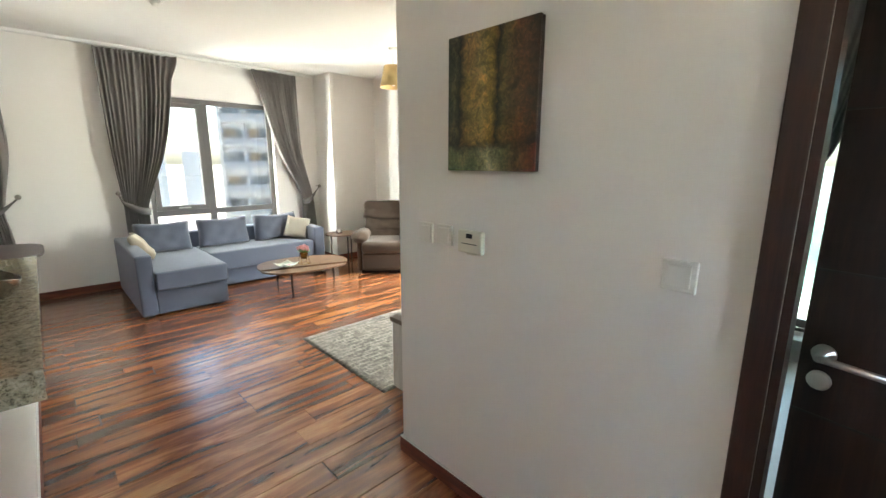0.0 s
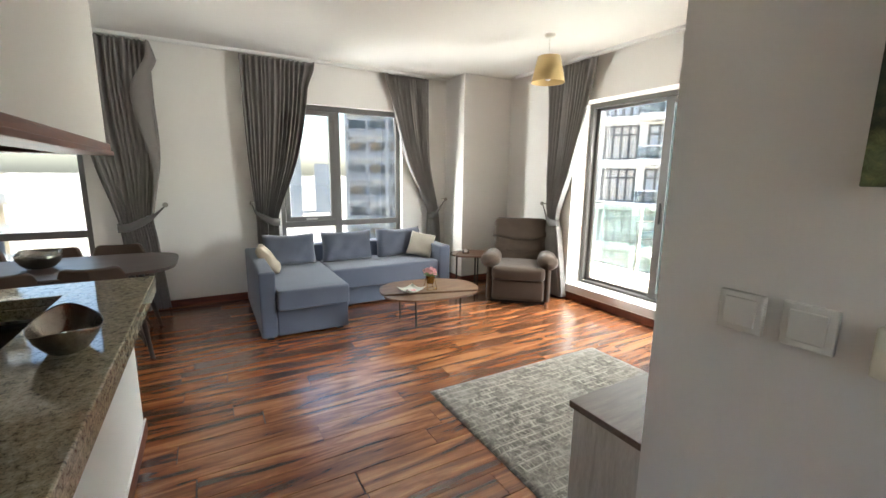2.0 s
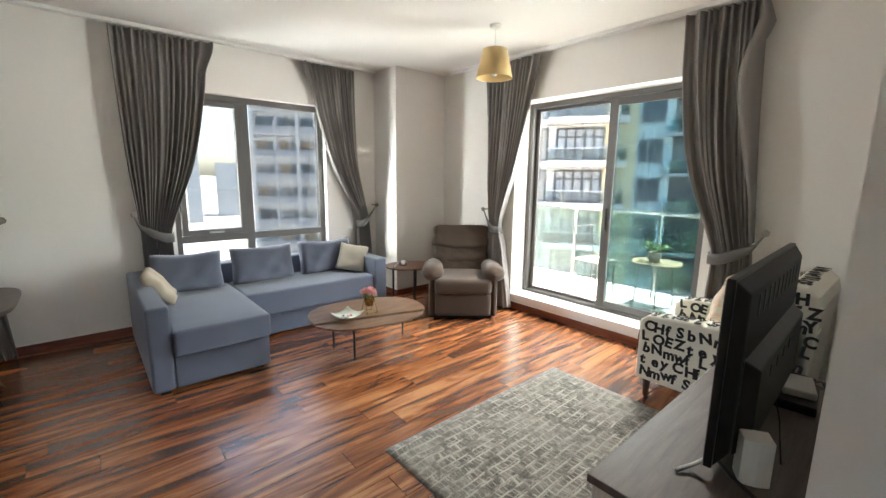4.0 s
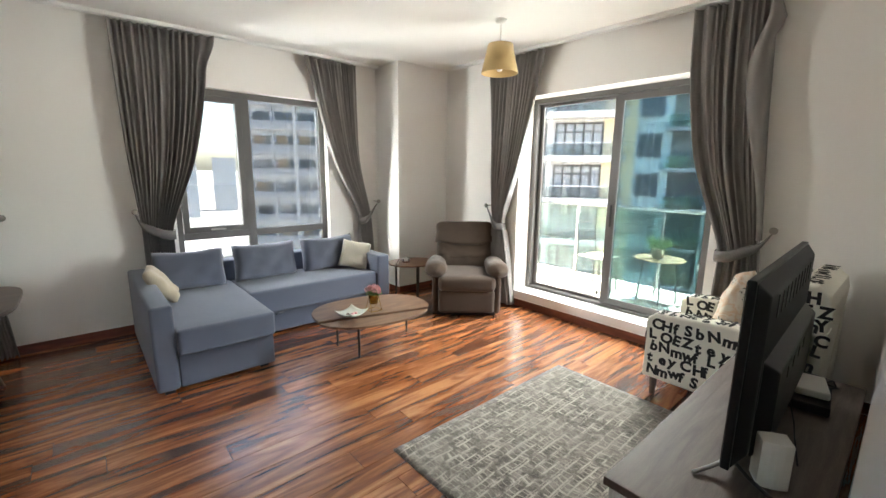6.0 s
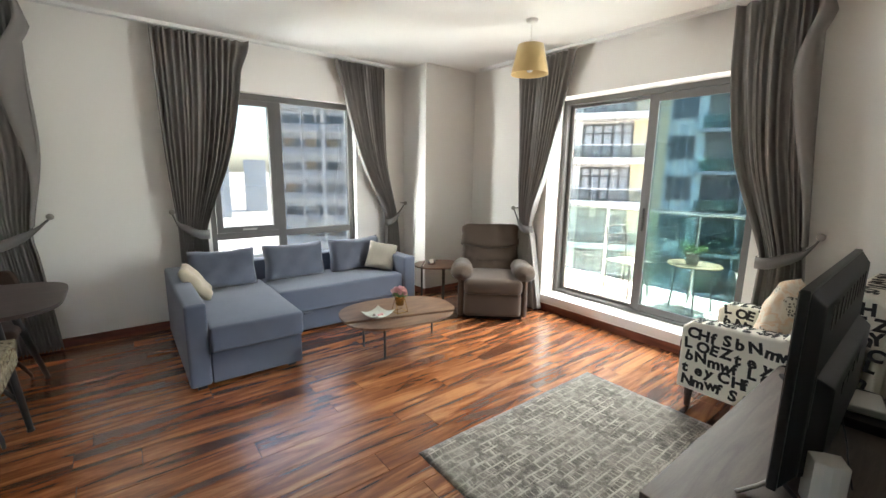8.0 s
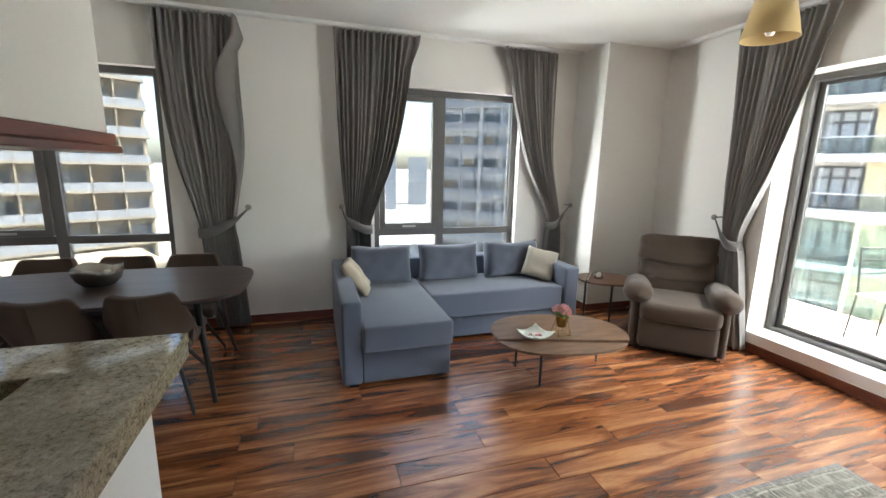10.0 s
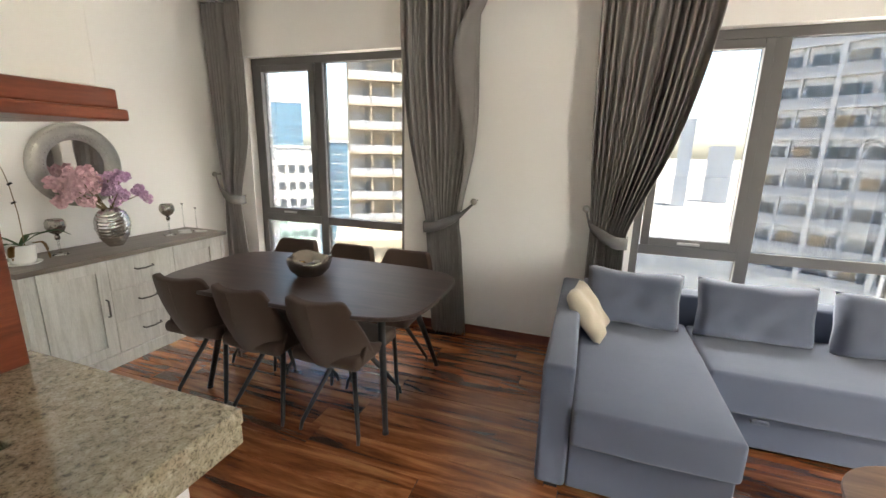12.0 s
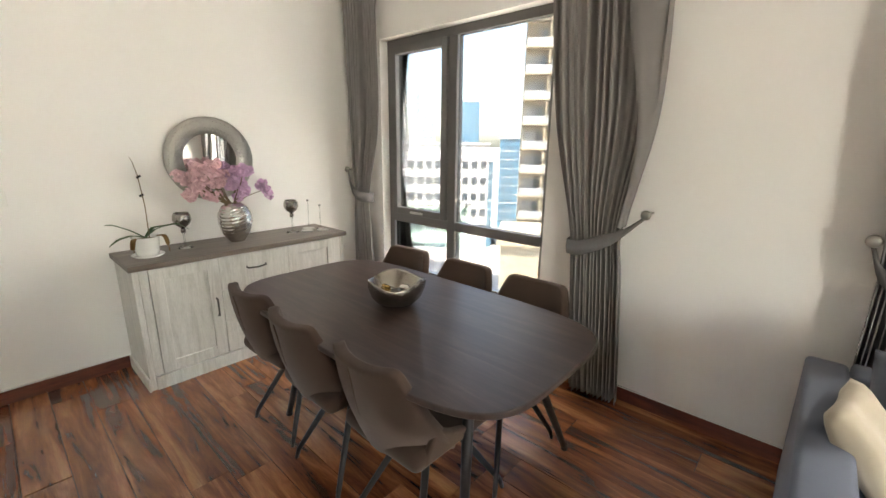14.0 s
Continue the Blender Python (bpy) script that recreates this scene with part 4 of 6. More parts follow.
recliner()


# ---- coffee table and side table ----
def blob(cx, cy, ax, ay, p, n=48, turn=0.0, skew=0.0):
    pts = []
    for k in range(n):
        a = 2 * math.pi * k / n
        ca, sa = math.cos(a), math.sin(a)
        x = ax * math.copysign(abs(ca) ** (2 / p), ca)
        yv = ay * math.copysign(abs(sa) ** (2 / p), sa) * (1 + skew * ca)
        pts.append((cx + x * math.cos(turn) - yv * math.sin(turn), cy + x * math.sin(turn) + yv * math.cos(turn)))
    return pts


def clip_outline(pts, a, b, keep):
    """The part of an outline on one side of the line a-b."""
    out = []
    side = lambda p: ((b[0] - a[0]) * (p[1] - a[1]) - (b[1] - a[1]) * (p[0] - a[0])) * keep
    for p, q in zip(pts, pts[1:] + pts[:1]):
        sp, sq = side(p), side(q)
        if sp >= 0:
            out.append(p)
        if sp * sq < 0:
            t = sp / (sp - sq)
            out.append((p[0] + (q[0] - p[0]) * t, p[1] + (q[1] - p[1]) * t))
    return out


def coffee_table():
    c = thing("coffee_table", pose(0, 0, 0), "low oval walnut coffee table in two leaves on thin black legs", "coffee table")
    out = blob(2.195, 4.615, 0.505, 0.365, 2.4, 64, radians(-9), -0.04)
    a, b = (1.60, 4.612), (2.80, 4.275)
    d = Vector((b[0] - a[0], b[1] - a[1])).normalized()
    nrm = Vector((-d.y, d.x)) * 0.007
    for keep, h in ((1, 0.344), (-1, 0.332)):
        aa, bb = (a[0] + nrm.x * keep, a[1] + nrm.y * keep), (b[0] + nrm.x * keep, b[1] + nrm.y * keep)
        part("table_leaf", prism(clip_outline(out, aa, bb, keep), h - 0.018, h, 0.004, 2), WALNUT, c)
    part("under_frame", tube([(1.95, 4.79, 0.309), (2.62, 4.71, 0.309), (1.99, 4.47, 0.309), (1.95, 4.79, 0.309)], 0.009, 6), METAL_B, c)
    for x, yv in ((1.95, 4.80), (1.98, 4.48), (2.63, 4.71)):
        part("leg", tube([(x, yv, 0.0), (x, yv, 0.32)], [0.009, 0.013], 10), METAL_B, c)


coffee_table()
side = thing("side_table", pose(0, 0, 0), "small dark walnut side table between sofa and recliner", "side table")
out = blob(3.20, 5.38, 0.27, 0.23, 2.6, 40, radians(-20), 0.12)
part("table_leaf", prism(clip_outline(out, (2.9, 5.30), (3.2, 5.62), 1), 0.472, 0.49, 0.004), WALNUT_DK, side)
part("table_leaf", prism(clip_outline(out, (2.912, 5.292), (3.212, 5.612), -1), 0.472, 0.49, 0.004), WALNUT_DK, side)
for x, yv in ((3.02, 5.44), (3.17, 5.24), (3.36, 5.46)):
    part("leg", tube([(x, yv, 0.0), (x, yv, 0.472)], [0.009, 0.012], 10), METAL_B, side)
part("under_frame", tube([(3.02, 5.44, 0.46), (3.17, 5.24, 0.46), (3.36, 5.46, 0.46), (3.02, 5.44, 0.46)], 0.008, 6), METAL_B, side)
tin = thing("ashtray_tin", pose(3.13, 5.40, 0.491), "small round silver tin on the side table", "tin")
part("bowl", lathe([(0.0, 0.0), (0.045, 0.0), (0.047, 0.004), (0.047, 0.05), (0.043, 0.05), (0.042, 0.012), (0.0, 0.010)], 28), SILVER, tin, "", True)


def dish():
    d = solid("square_dish", bmesh.new(), CELADON, "square pale green porcelain dish with upturned corners", "dish", "", True, pose(1.96, 4.55, 0.346, 0, 0, 18))
    bm = bmesh.new()
    n, w = 14, 0.10
    g = {}
    for s, off in ((0, 0.0), (1, 0.006)):
        for i in range(n + 1):
            for j in range(n + 1):
                u, v = 2 * i / n - 1, 2 * j / n - 1
                z = 0.004 + 0.022 * (max(abs(u), abs(v)) ** 3) + 0.026 * (abs(u) * abs(v)) ** 2 + off
                g[s, i, j] = bm.verts.new((u * w, v * w * 0.92, z))
    for i in range(n):
        for j in range(n):
            bm.faces.new((g[1, i, j], g[1, i + 1, j], g[1, i + 1, j + 1], g[1, i, j + 1]))
            bm.faces.new((g[0, i, j + 1], g[0, i + 1, j + 1], g[0, i + 1, j], g[0, i, j]))
    for k in range(n):
        bm.faces.new((g[0, k, 0], g[0, k + 1, 0], g[1, k + 1, 0], g[1, k, 0]))
        bm.faces.new((g[1, k, n], g[1, k + 1, n], g[0, k + 1, n], g[0, k, n]))
        bm.faces.new((g[1, 0, k], g[1, 0, k + 1], g[0, 0, k + 1], g[0, 0, k]))
        bm.faces.new((g[0, n, k], g[0, n, k + 1], g[1, n, k + 1], g[1, n, k]))
    for f in bm.faces:
        f.smooth = True
    bm.to_mesh(d.data)
    bm.free()


dish()
rs = random.Random(3)
for k in range(5):
    solid("wrapped_sweet", pillow(0.035, 0.018, 0.02, k, 6), (PORCELAIN, ROSE, SILVER)[k % 3], "small wrapped sweet lying in the dish", "sweet", "", True,
          pose(1.96 + rs.uniform(-0.04, 0.04), 4.55 + rs.uniform(-0.03, 0.03), 0.357, 70, 0, rs.uniform(0, 180)), "sweets in the dish")


def petal_ball(bm, c, r, rnd, count, size):
    """Many small cupped petals round a centre."""
    for _ in range(count):
        d = Vector((rnd.gauss(0, 1), rnd.gauss(0, 1), rnd.gauss(0, 1) * 0.8)).normalized()
        p = Vector(c) + d * r * rnd.uniform(0.6, 1.05)
        a = d.orthogonal().normalized()
        a = (Matrix.Rotation(rnd.uniform(0, 6.28), 3, d) @ a)
        b = d.cross(a)
        s = size * rnd.uniform(0.7, 1.3)
        mid = bm.verts.new(p - d * s * 0.25)
        ring = [bm.verts.new(p + (a * math.cos(t) + b * math.sin(t) * 0.75) * s + d * s * rnd.uniform(0.0, 0.5)) for t in [k * 6.283 / 5 for k in range(5)]]
        for k in range(5):
            bm.faces.new((mid, ring[k], ring[(k + 1) % 5]))


def rose_pot():
    p = thing("flower_pot", pose(2.175, 4.56, 0.346), "gold pot of small pink roses on a wire stand", "flower pot")
    part("pot", lathe([(0.0, 0.062), (0.035, 0.062), (0.044, 0.14), (0.047, 0.142), (0.043, 0.142), (0.036, 0.08), (0.0, 0.08)], 26), GOLD, p, "shiny gold pot", True)
    bm = bmesh.new()
    for sx in (-1, 1):
        sweep(bm, [(sx * 0.05, -0.05, 0.004), (sx * 0.05, 0.05, 0.004), (sx * 0.043, 0.0, 0.13), (sx * 0.05, -0.05, 0.004)], 0.0028, 6)
    sweep(bm, [(-0.05, -0.05, 0.004), (0.05, -0.05, 0.004)], 0.0028, 6)
    sweep(bm, [(-0.05, 0.05, 0.004), (0.05, 0.05, 0.004)], 0.0028, 6)
    part("wire_stand", bm, GOLD, p, "", True)
    rnd = random.Random(11)
    for k in range(11):
        a, rr = k * 2.4, 0.052 * math.sqrt((k + 0.5) / 11)
        bm = bmesh.new()
        petal_ball(bm, (rr * math.cos(a) * 1.15, rr * math.sin(a) * 1.15, 0.178 + 0.028 * (1 - (rr / 0.052) ** 2) + rnd.uniform(-0.006, 0.006)), 0.018, rnd, 22, 0.011)
        part("rose_bloom", bm, ROSE if k % 3 else BLOSSOM, p)
    bm = bmesh.new()
    for k in range(14):
        petal_ball(bm, (rnd.uniform(-0.05, 0.05), rnd.uniform(-0.05, 0.05), 0.15), 0.02, rnd, 3, 0.014)
    part("foliage", bm, HERB, p)


rose_pot()

# ---- rug ----
rug = solid("area_rug", bmesh.new(), RUG, "cream and grey abstract woven rug on the floor", "rug")
bm = bmesh.new()
nx, ny = 40, 30
g = [[bm.verts.new((1.53 + 1.6 * i / nx, 2.14 + 1.19 * j / ny, 0.011 + 0.0012 * noise.noise(Vector((i * 0.4, j * 0.4, 0))) - (0.006 if i in (0, nx) or j in (0, ny) else 0))) for j in range(ny + 1)] for i in range(nx + 1)]
for i in range(nx):
    for j in range(ny):
        bm.faces.new((g[i][j], g[i + 1][j], g[i + 1][j + 1], g[i][j + 1])).smooth = True
ring = [g[i][0] for i in range(nx + 1)] + [g[nx][j] for j in range(1, ny + 1)] + [g[i][ny] for i in range(nx - 1, -1, -1)] + [g[0][j] for j in range(ny - 1, 0, -1)]
lo = [bm.verts.new((v.co.x, v.co.y, 0.0005)) for v in ring]
for k in range(len(ring)):
    bm.faces.new((ring[k], lo[k], lo[(k + 1) % len(ring)], ring[(k + 1) % len(ring)]))
bm.to_mesh(rug.data)
bm.free()

# ---- television and its cabinet ----
tvu = thing("tv_cabinet", pose(0, 0, 0), "low television cabinet with white body and grey oak top", "tv cabinet")
part("top", box(1.625, 1.645, 0.468, 3.165, 2.19, 0.50, 0.003), OAK_GREY, tvu, "grey-brown oak top")
part("side_panel", box(1.635, 1.66, 0.0, 1.66, 2.172, 0.467, 0.002), OAK_WHITE, tvu)
part("side_panel", box(3.13, 1.66, 0.0, 3.155, 2.172, 0.467, 0.002), OAK_WHITE, tvu)
part("back_panel", box(1.661, 1.662, 0.03, 3.129, 1.674, 0.467), OAK_WHITE, tvu)
part("plinth", box(1.661, 1.70, 0.0, 3.129, 2.15, 0.05), OAK_WHITE, tvu)
for k in range(3):
    a = 1.664 + k * 0.4885
    dpart = part("door", box(a, 2.152, 0.055, a + 0.485, 2.172, 0.462, 0.003), OAK_WHITE, tvu)
    part("handle", tube([(a + 0.2, 2.185, 0.40), (a + 0.285, 2.185, 0.40)], 0.005, 8), PEWTER, dpart)


def frustum(x0, x1, z0, z1, y0, inset, y1):
    """A shallow block that narrows from y0 to y1 by inset on every side."""
    bm = bmesh.new()
    a = [bm.verts.new(p) for p in ((x0, y0, z0), (x1, y0, z0), (x1, y0, z1), (x0, y0, z1))]
    b = [bm.verts.new(p) for p in ((x0 + inset, y1, z0 + inset), (x1 - inset, y1, z0 + inset), (x1 - inset, y1, z1 - inset), (x0 + inset, y1, z1 - inset))]
    bm.faces.new(a)
    bm.faces.new(b[::-1])
    for k in range(4):
        bm.faces.new((a[k], b[k], b[(k + 1) % 4], a[(k + 1) % 4]))
    bmesh.ops.recalc_face_normals(bm, faces=bm.faces)
    bmesh.ops.bevel(bm, geom=list(bm.edges), offset=0.006, segments=2, profile=0.5, affect='EDGES', clamp_overlap=True)
    return bm


def television():
    t = thing("television", pose(2.515, 1.93, 0.50, 0, 0, 2), "flat black television seen from behind on the cabinet", "television")
    part("screen_panel", box(-0.585, -0.004, 0.032, 0.585, 0.022, 0.700, 0.004), PLASTIC_B, t)
    part("screen", box(-0.575, 0.0225, 0.045, 0.575, 0.025, 0.692), SCREEN, t, "glossy black screen")
    part("back_shell", frustum(-0.578, 0.578, 0.038, 0.694, -0.0045, 0.045, -0.040), PLASTIC_DK, t)
    part("back_box", frustum(-0.50, 0.50, 0.06, 0.415, -0.0385, 0.035, -0.085), PLASTIC_B, t)
    for k in range(10):
        part("vent_slot", box(-0.40 + 0.088 * k, -0.0435, 0.545, -0.382 + 0.088 * k, -0.039, 0.63, 0.0018), METAL_B, t)
    for k in range(4):
        part("port_plate", box(-0.30 + 0.13 * k, -0.088, 0.31, -0.20 + 0.13 * k, -0.0855, 0.355, 0.001), METAL_B, t)
    part("label_strip", box(-0.52, -0.0435, 0.25, -0.512, -0.0405, 0.43, 0.001), METAL_B, t)
    for sx in (-1, 1):
        part("foot", tube([(sx * 0.54, 0.006, 0.055), (sx * 0.58, 0.045, 0.022), (sx * 0.64, 0.085, 0.007)], 0.007, 8), STEEL, t, "slim silver foot", True)
        part("foot", tube([(sx * 0.54, -0.006, 0.055), (sx * 0.57, -0.06, 0.03), (sx * 0.615, -0.16, 0.007)], 0.007, 8), METAL_B, t, "", True)


television()
rt = thing("router", pose(2.027, 1.812, 0.502, 0, 0, 28), "upright white router box behind the television", "router")
bm = prism([(-0.036, -0.044), (0.036, -0.044), (0.036, 0.044), (-0.036, 0.044), (-0.042, 0.02), (-0.044, 0.0), (-0.042, -0.02)], 0.0, 0.165, 0.004, 2)
part("case", bm, PLASTIC_W, rt)
part("cable", tube([(0.03, -0.03, 0.012), (0.06, -0.06, 0.004), (0.16, -0.06, 0.004), (0.28, -0.05, 0.004)], 0.003, 6), PLASTIC_W, rt, "white cable", True)
sb = thing("set_top_box", pose(2.80, 1.82, 0.502, 0, 0, 5), "black set top box behind the television", "set top box")
part("case", box(-0.13, -0.08, 0.004, 0.13, 0.08, 0.045, 0.005), PLASTIC_B, sb)
md = thing("modem", pose(2.84, 1.82, 0.549, 0, 0, 12), "grey white modem lying on the black box", "modem")
part("case", box(-0.10, -0.06, 0.0, 0.10, 0.06, 0.035, 0.008, 3), PLASTIC_W, md)
cb = thing("cable_bundle", pose(0, 0, 0), "black cables trailing behind the television", "cable")
part("cable", tube([(2.93, 1.78, 0.53), (3.02, 1.74, 0.52), (3.08, 1.80, 0.504), (3.0, 1.88, 0.504), (2.7, 1.90, 0.504)], 0.003, 6), PLASTIC_B, cb, "", True)
part("cable", tube([(2.93, 1.80, 0.55), (3.05, 1.76, 0.54), (3.18, 1.72, 0.40), (3.19, 1.68, 0.1), (3.19, 1.66, 0.02)], 0.003, 6), PLASTIC_B, cb, "", True)
part("cable", tube([(2.55, 1.86, 0.62), (2.50, 1.82, 0.52), (2.40, 1.80, 0.504), (2.2, 1.76, 0.504)], 0.003, 6), PLASTIC_B, cb, "", True)
rc = thing("remote_control", pose(2.95, 2.10, 0.501, 0, 0, 30), "black remote control on the cabinet", "remote control")
part("case", box(-0.075, -0.02, 0.0, 0.075, 0.02, 0.018, 0.005, 3), PLASTIC_B, rc)


# ---- lettered armchair ----
def text_mesh(text, size, material):
    cu = bpy.data.curves.new("letters", 'FONT')
    cu.body, cu.size, cu.extrude, cu.offset = text, size, 0.0008, 0.0042
    cu.resolution_u = 3
    ob = new("letters_tmp", cu)
    bpy.context.view_layer.update()
    me = bpy.data.meshes.new_from_object(ob.evaluated_get(bpy.context.evaluated_depsgraph_get()))
    bpy.data.objects.remove(ob)
    me.materials.clear()
    me.materials.append(material)
    return me


LINES = ["nwfecSbt", "CHfSbNmwf", "LOEZteyCH", "bNmwfLOEZ", "teyCHfSbN", "NmwfScLOE"]
letter_cache = {}


def print_row(parent, text, size, step, m, skew):
    """A row of separate printed letters along local x of m."""
    rnd = random.Random(skew)
    for k, chx in enumerate(text):
        if (chx, size) not in letter_cache:
            letter_cache[chx, size] = text_mesh(chx, size, INK)
        o = new("letter", letter_cache[chx, size])
        o.parent = parent
        o.matrix_local = m @ pose(step * k + rnd.uniform(-0.006, 0.006), rnd.uniform(-0.008, 0.008), 0, 0, 0, rnd.uniform(-10, 10))


def lettered_chair():
    c = thing("lettered_armchair", pose(3.21, 1.79, 0), "cream armchair printed all over with black letters", "armchair")
    # local: x from its side panel towards the other arm, y from its back to its front
    W, D = 0.76, 0.93
    ARM = 0.60
    for x in (0.0, W - 0.15):
        prof = [(0.03, 0.14), (D, 0.14), (D, ARM - 0.04), (D - 0.05, ARM), (0.42, ARM + 0.03), (0.24, ARM + 0.12), (0.03, ARM + 0.12)]
        bm = prism(prof, 0, 0.15, 0.018, 3)
        bmesh.ops.transform(bm, matrix=Matrix(((0, 0, 1, x), (1, 0, 0, 0), (0, 1, 0, 0), (0, 0, 0, 1))), verts=bm.verts)
        bmesh.ops.recalc_face_normals(bm, faces=bm.faces)
        part("armrest", bm, ARMCH_F, c, "", False)
    part("seat_frame", box(0.151, 0.15, 0.14, W - 0.151, D - 0.02, 0.32, 0.012, 3), ARMCH_F, c)
    part("seat_cushion", soft_block(0.153, 0.17, 0.32, W - 0.153, D + 0.01, 0.46, 0.03, 4), ARMCH_F, c, "", True)
    prof = [(0.05, 0.14), (0.22, 0.14), (0.235, 0.60), (0.205, 0.92), (0.165, 0.965), (0.10, 0.96), (0.045, 0.915), (0.03, 0.85), (0.045, 0.43)]
    bm = prism(prof, 0.0, W, 0.02, 3)
    bmesh.ops.transform(bm, matrix=Matrix(((0, 0, 1, 0), (1, 0, 0, 0), (0, 1, 0, 0), (0, 0, 0, 1))), verts=bm.verts)
    bmesh.ops.recalc_face_normals(bm, faces=bm.faces)
    part("backrest", bm, ARMCH_F, c)
    for x, yv in ((0.06, 0.06), (W - 0.06, 0.06), (0.06, D - 0.06), (W - 0.06, D - 0.06)):
        part("leg", tube([(x, yv, 0.0), (x, yv, 0.14)], [0.018, 0.028], 8), TABLE_W, c)
    # printed rows on the side, the back, the arms and the seat
    SIDE = lambda y, z: Matrix(((0, 0, -1, -0.0015), (-1, 0, 0, y), (0, 1, 0, z), (0, 0, 0, 1)))
    FRONT = lambda x, y, z: Matrix(((-1, 0, 0, x), (0, 0, 1, y), (0, 1, 0, z), (0, 0, 0, 1)))
    SZ, ST, RW = 0.094, 0.069, 0.079
    for k in range(5):
        print_row(c, (LINES[k + 1] + LINES[(k + 3) % 6])[:12], SZ, ST, SIDE(D - 0.03, 0.50 - RW * k), k)
        print_row(c, LINES[(k + 3) % 6][:10], SZ, ST, FRONT(W - 0.04, 0.208 + 0.0075 * k, 0.86 - RW * k) @ pose(0, 0, 0, 5, 0, 0), 10 + k)
    for k in range(5):
        print_row(c, ("fHt", "OEZ", "NmY", "eyC", "wfL")[k][:3 if k else 2], 0.085, 0.060, SIDE(0.205, 0.87 - 0.072 * k), 20 + k)
    print_row(c, "bNtewfSLOE", SZ, ST, pose(W - 0.03, 0.155, 0.9655, 0, 0, 180) @ pose(0, 0, 0, 0, 0, 0), 60)
    for k in range(2):
        for arm in (0.0, W - 0.15):
            print_row(c, ("SbNtewfO", "wfOEyCHf")[k], 0.085, 0.066, pose(arm + 0.01 + 0.070 * k, D - 0.06, ARM + 0.006, 0, 0, -90) @ pose(0, 0, 0, 0, -3.5, 0), 30 + k)
    for k in range(2):
        print_row(c, LINES[2 + k][:7], SZ, ST, SIDE(D - 0.04, 0.535 - RW * k) @ Matrix.Translation((0, 0, 0.151 - W)), 44 + k)
        print_row(c, LINES[2 + k][:6], SZ, ST, FRONT(W - 0.18, D - 0.018, 0.23 - 0.085 * k), 40 + k)
    for k in range(4):
        for arm in (0.0, W - 0.15):
            print_row(c, LINES[k + 1][:2], SZ, ST, FRONT(arm + 0.145, D + 0.0015, 0.47 - RW * k), 70 + k)
        print_row(c, LINES[(k + 2) % 6][:6], SZ, ST, pose(W - 0.19, 0.85 - 0.10 * k, 0.4745, 0, 0, 180), 50 + k)
    return c


lettered_chair()
solid("throw_pillow", pillow(0.42, 0.40, 0.15, 21, 18, 0.0, 7.0, 0.012), FLORAL, "peach cushion with spotted patches on the lettered armchair", "pillow", "", True, pose(3.54, 2.36, 0.50, 18, 22, 20))


# ---- dining table and chairs ----
def dining_table():
    t = thing("dining_table", pose(-0.805, 5.115, 0), "dark brown boat-shaped dining table on slanted black legs", "dining table")
    part("tabletop", prism(blob(0, 0, 0.845, 0.46, 4.6, 80), 0.722, 0.745, 0.006, 3), TABLE_W, t)
    part("sub_frame", box(-0.62, -0.24, 0.685, 0.62, 0.24, 0.7215, 0.004), METAL_B, t)
    for sx in (-1, 1):
        for y0, y1 in ((-0.12, -0.26), (0.22, 0.54)):
            leg = part("leg", tube([(sx * 0.53, y0, 0.70), (sx * 0.625, y1, 0.012)], [0.024, 0.015], 10), METAL_B, t, "", True)
            part("foot_pad", tube([(sx * 0.625, y1, 0.0), (sx * 0.625, y1, 0.014)], 0.018, 10), METAL_B, leg)


dining_table()


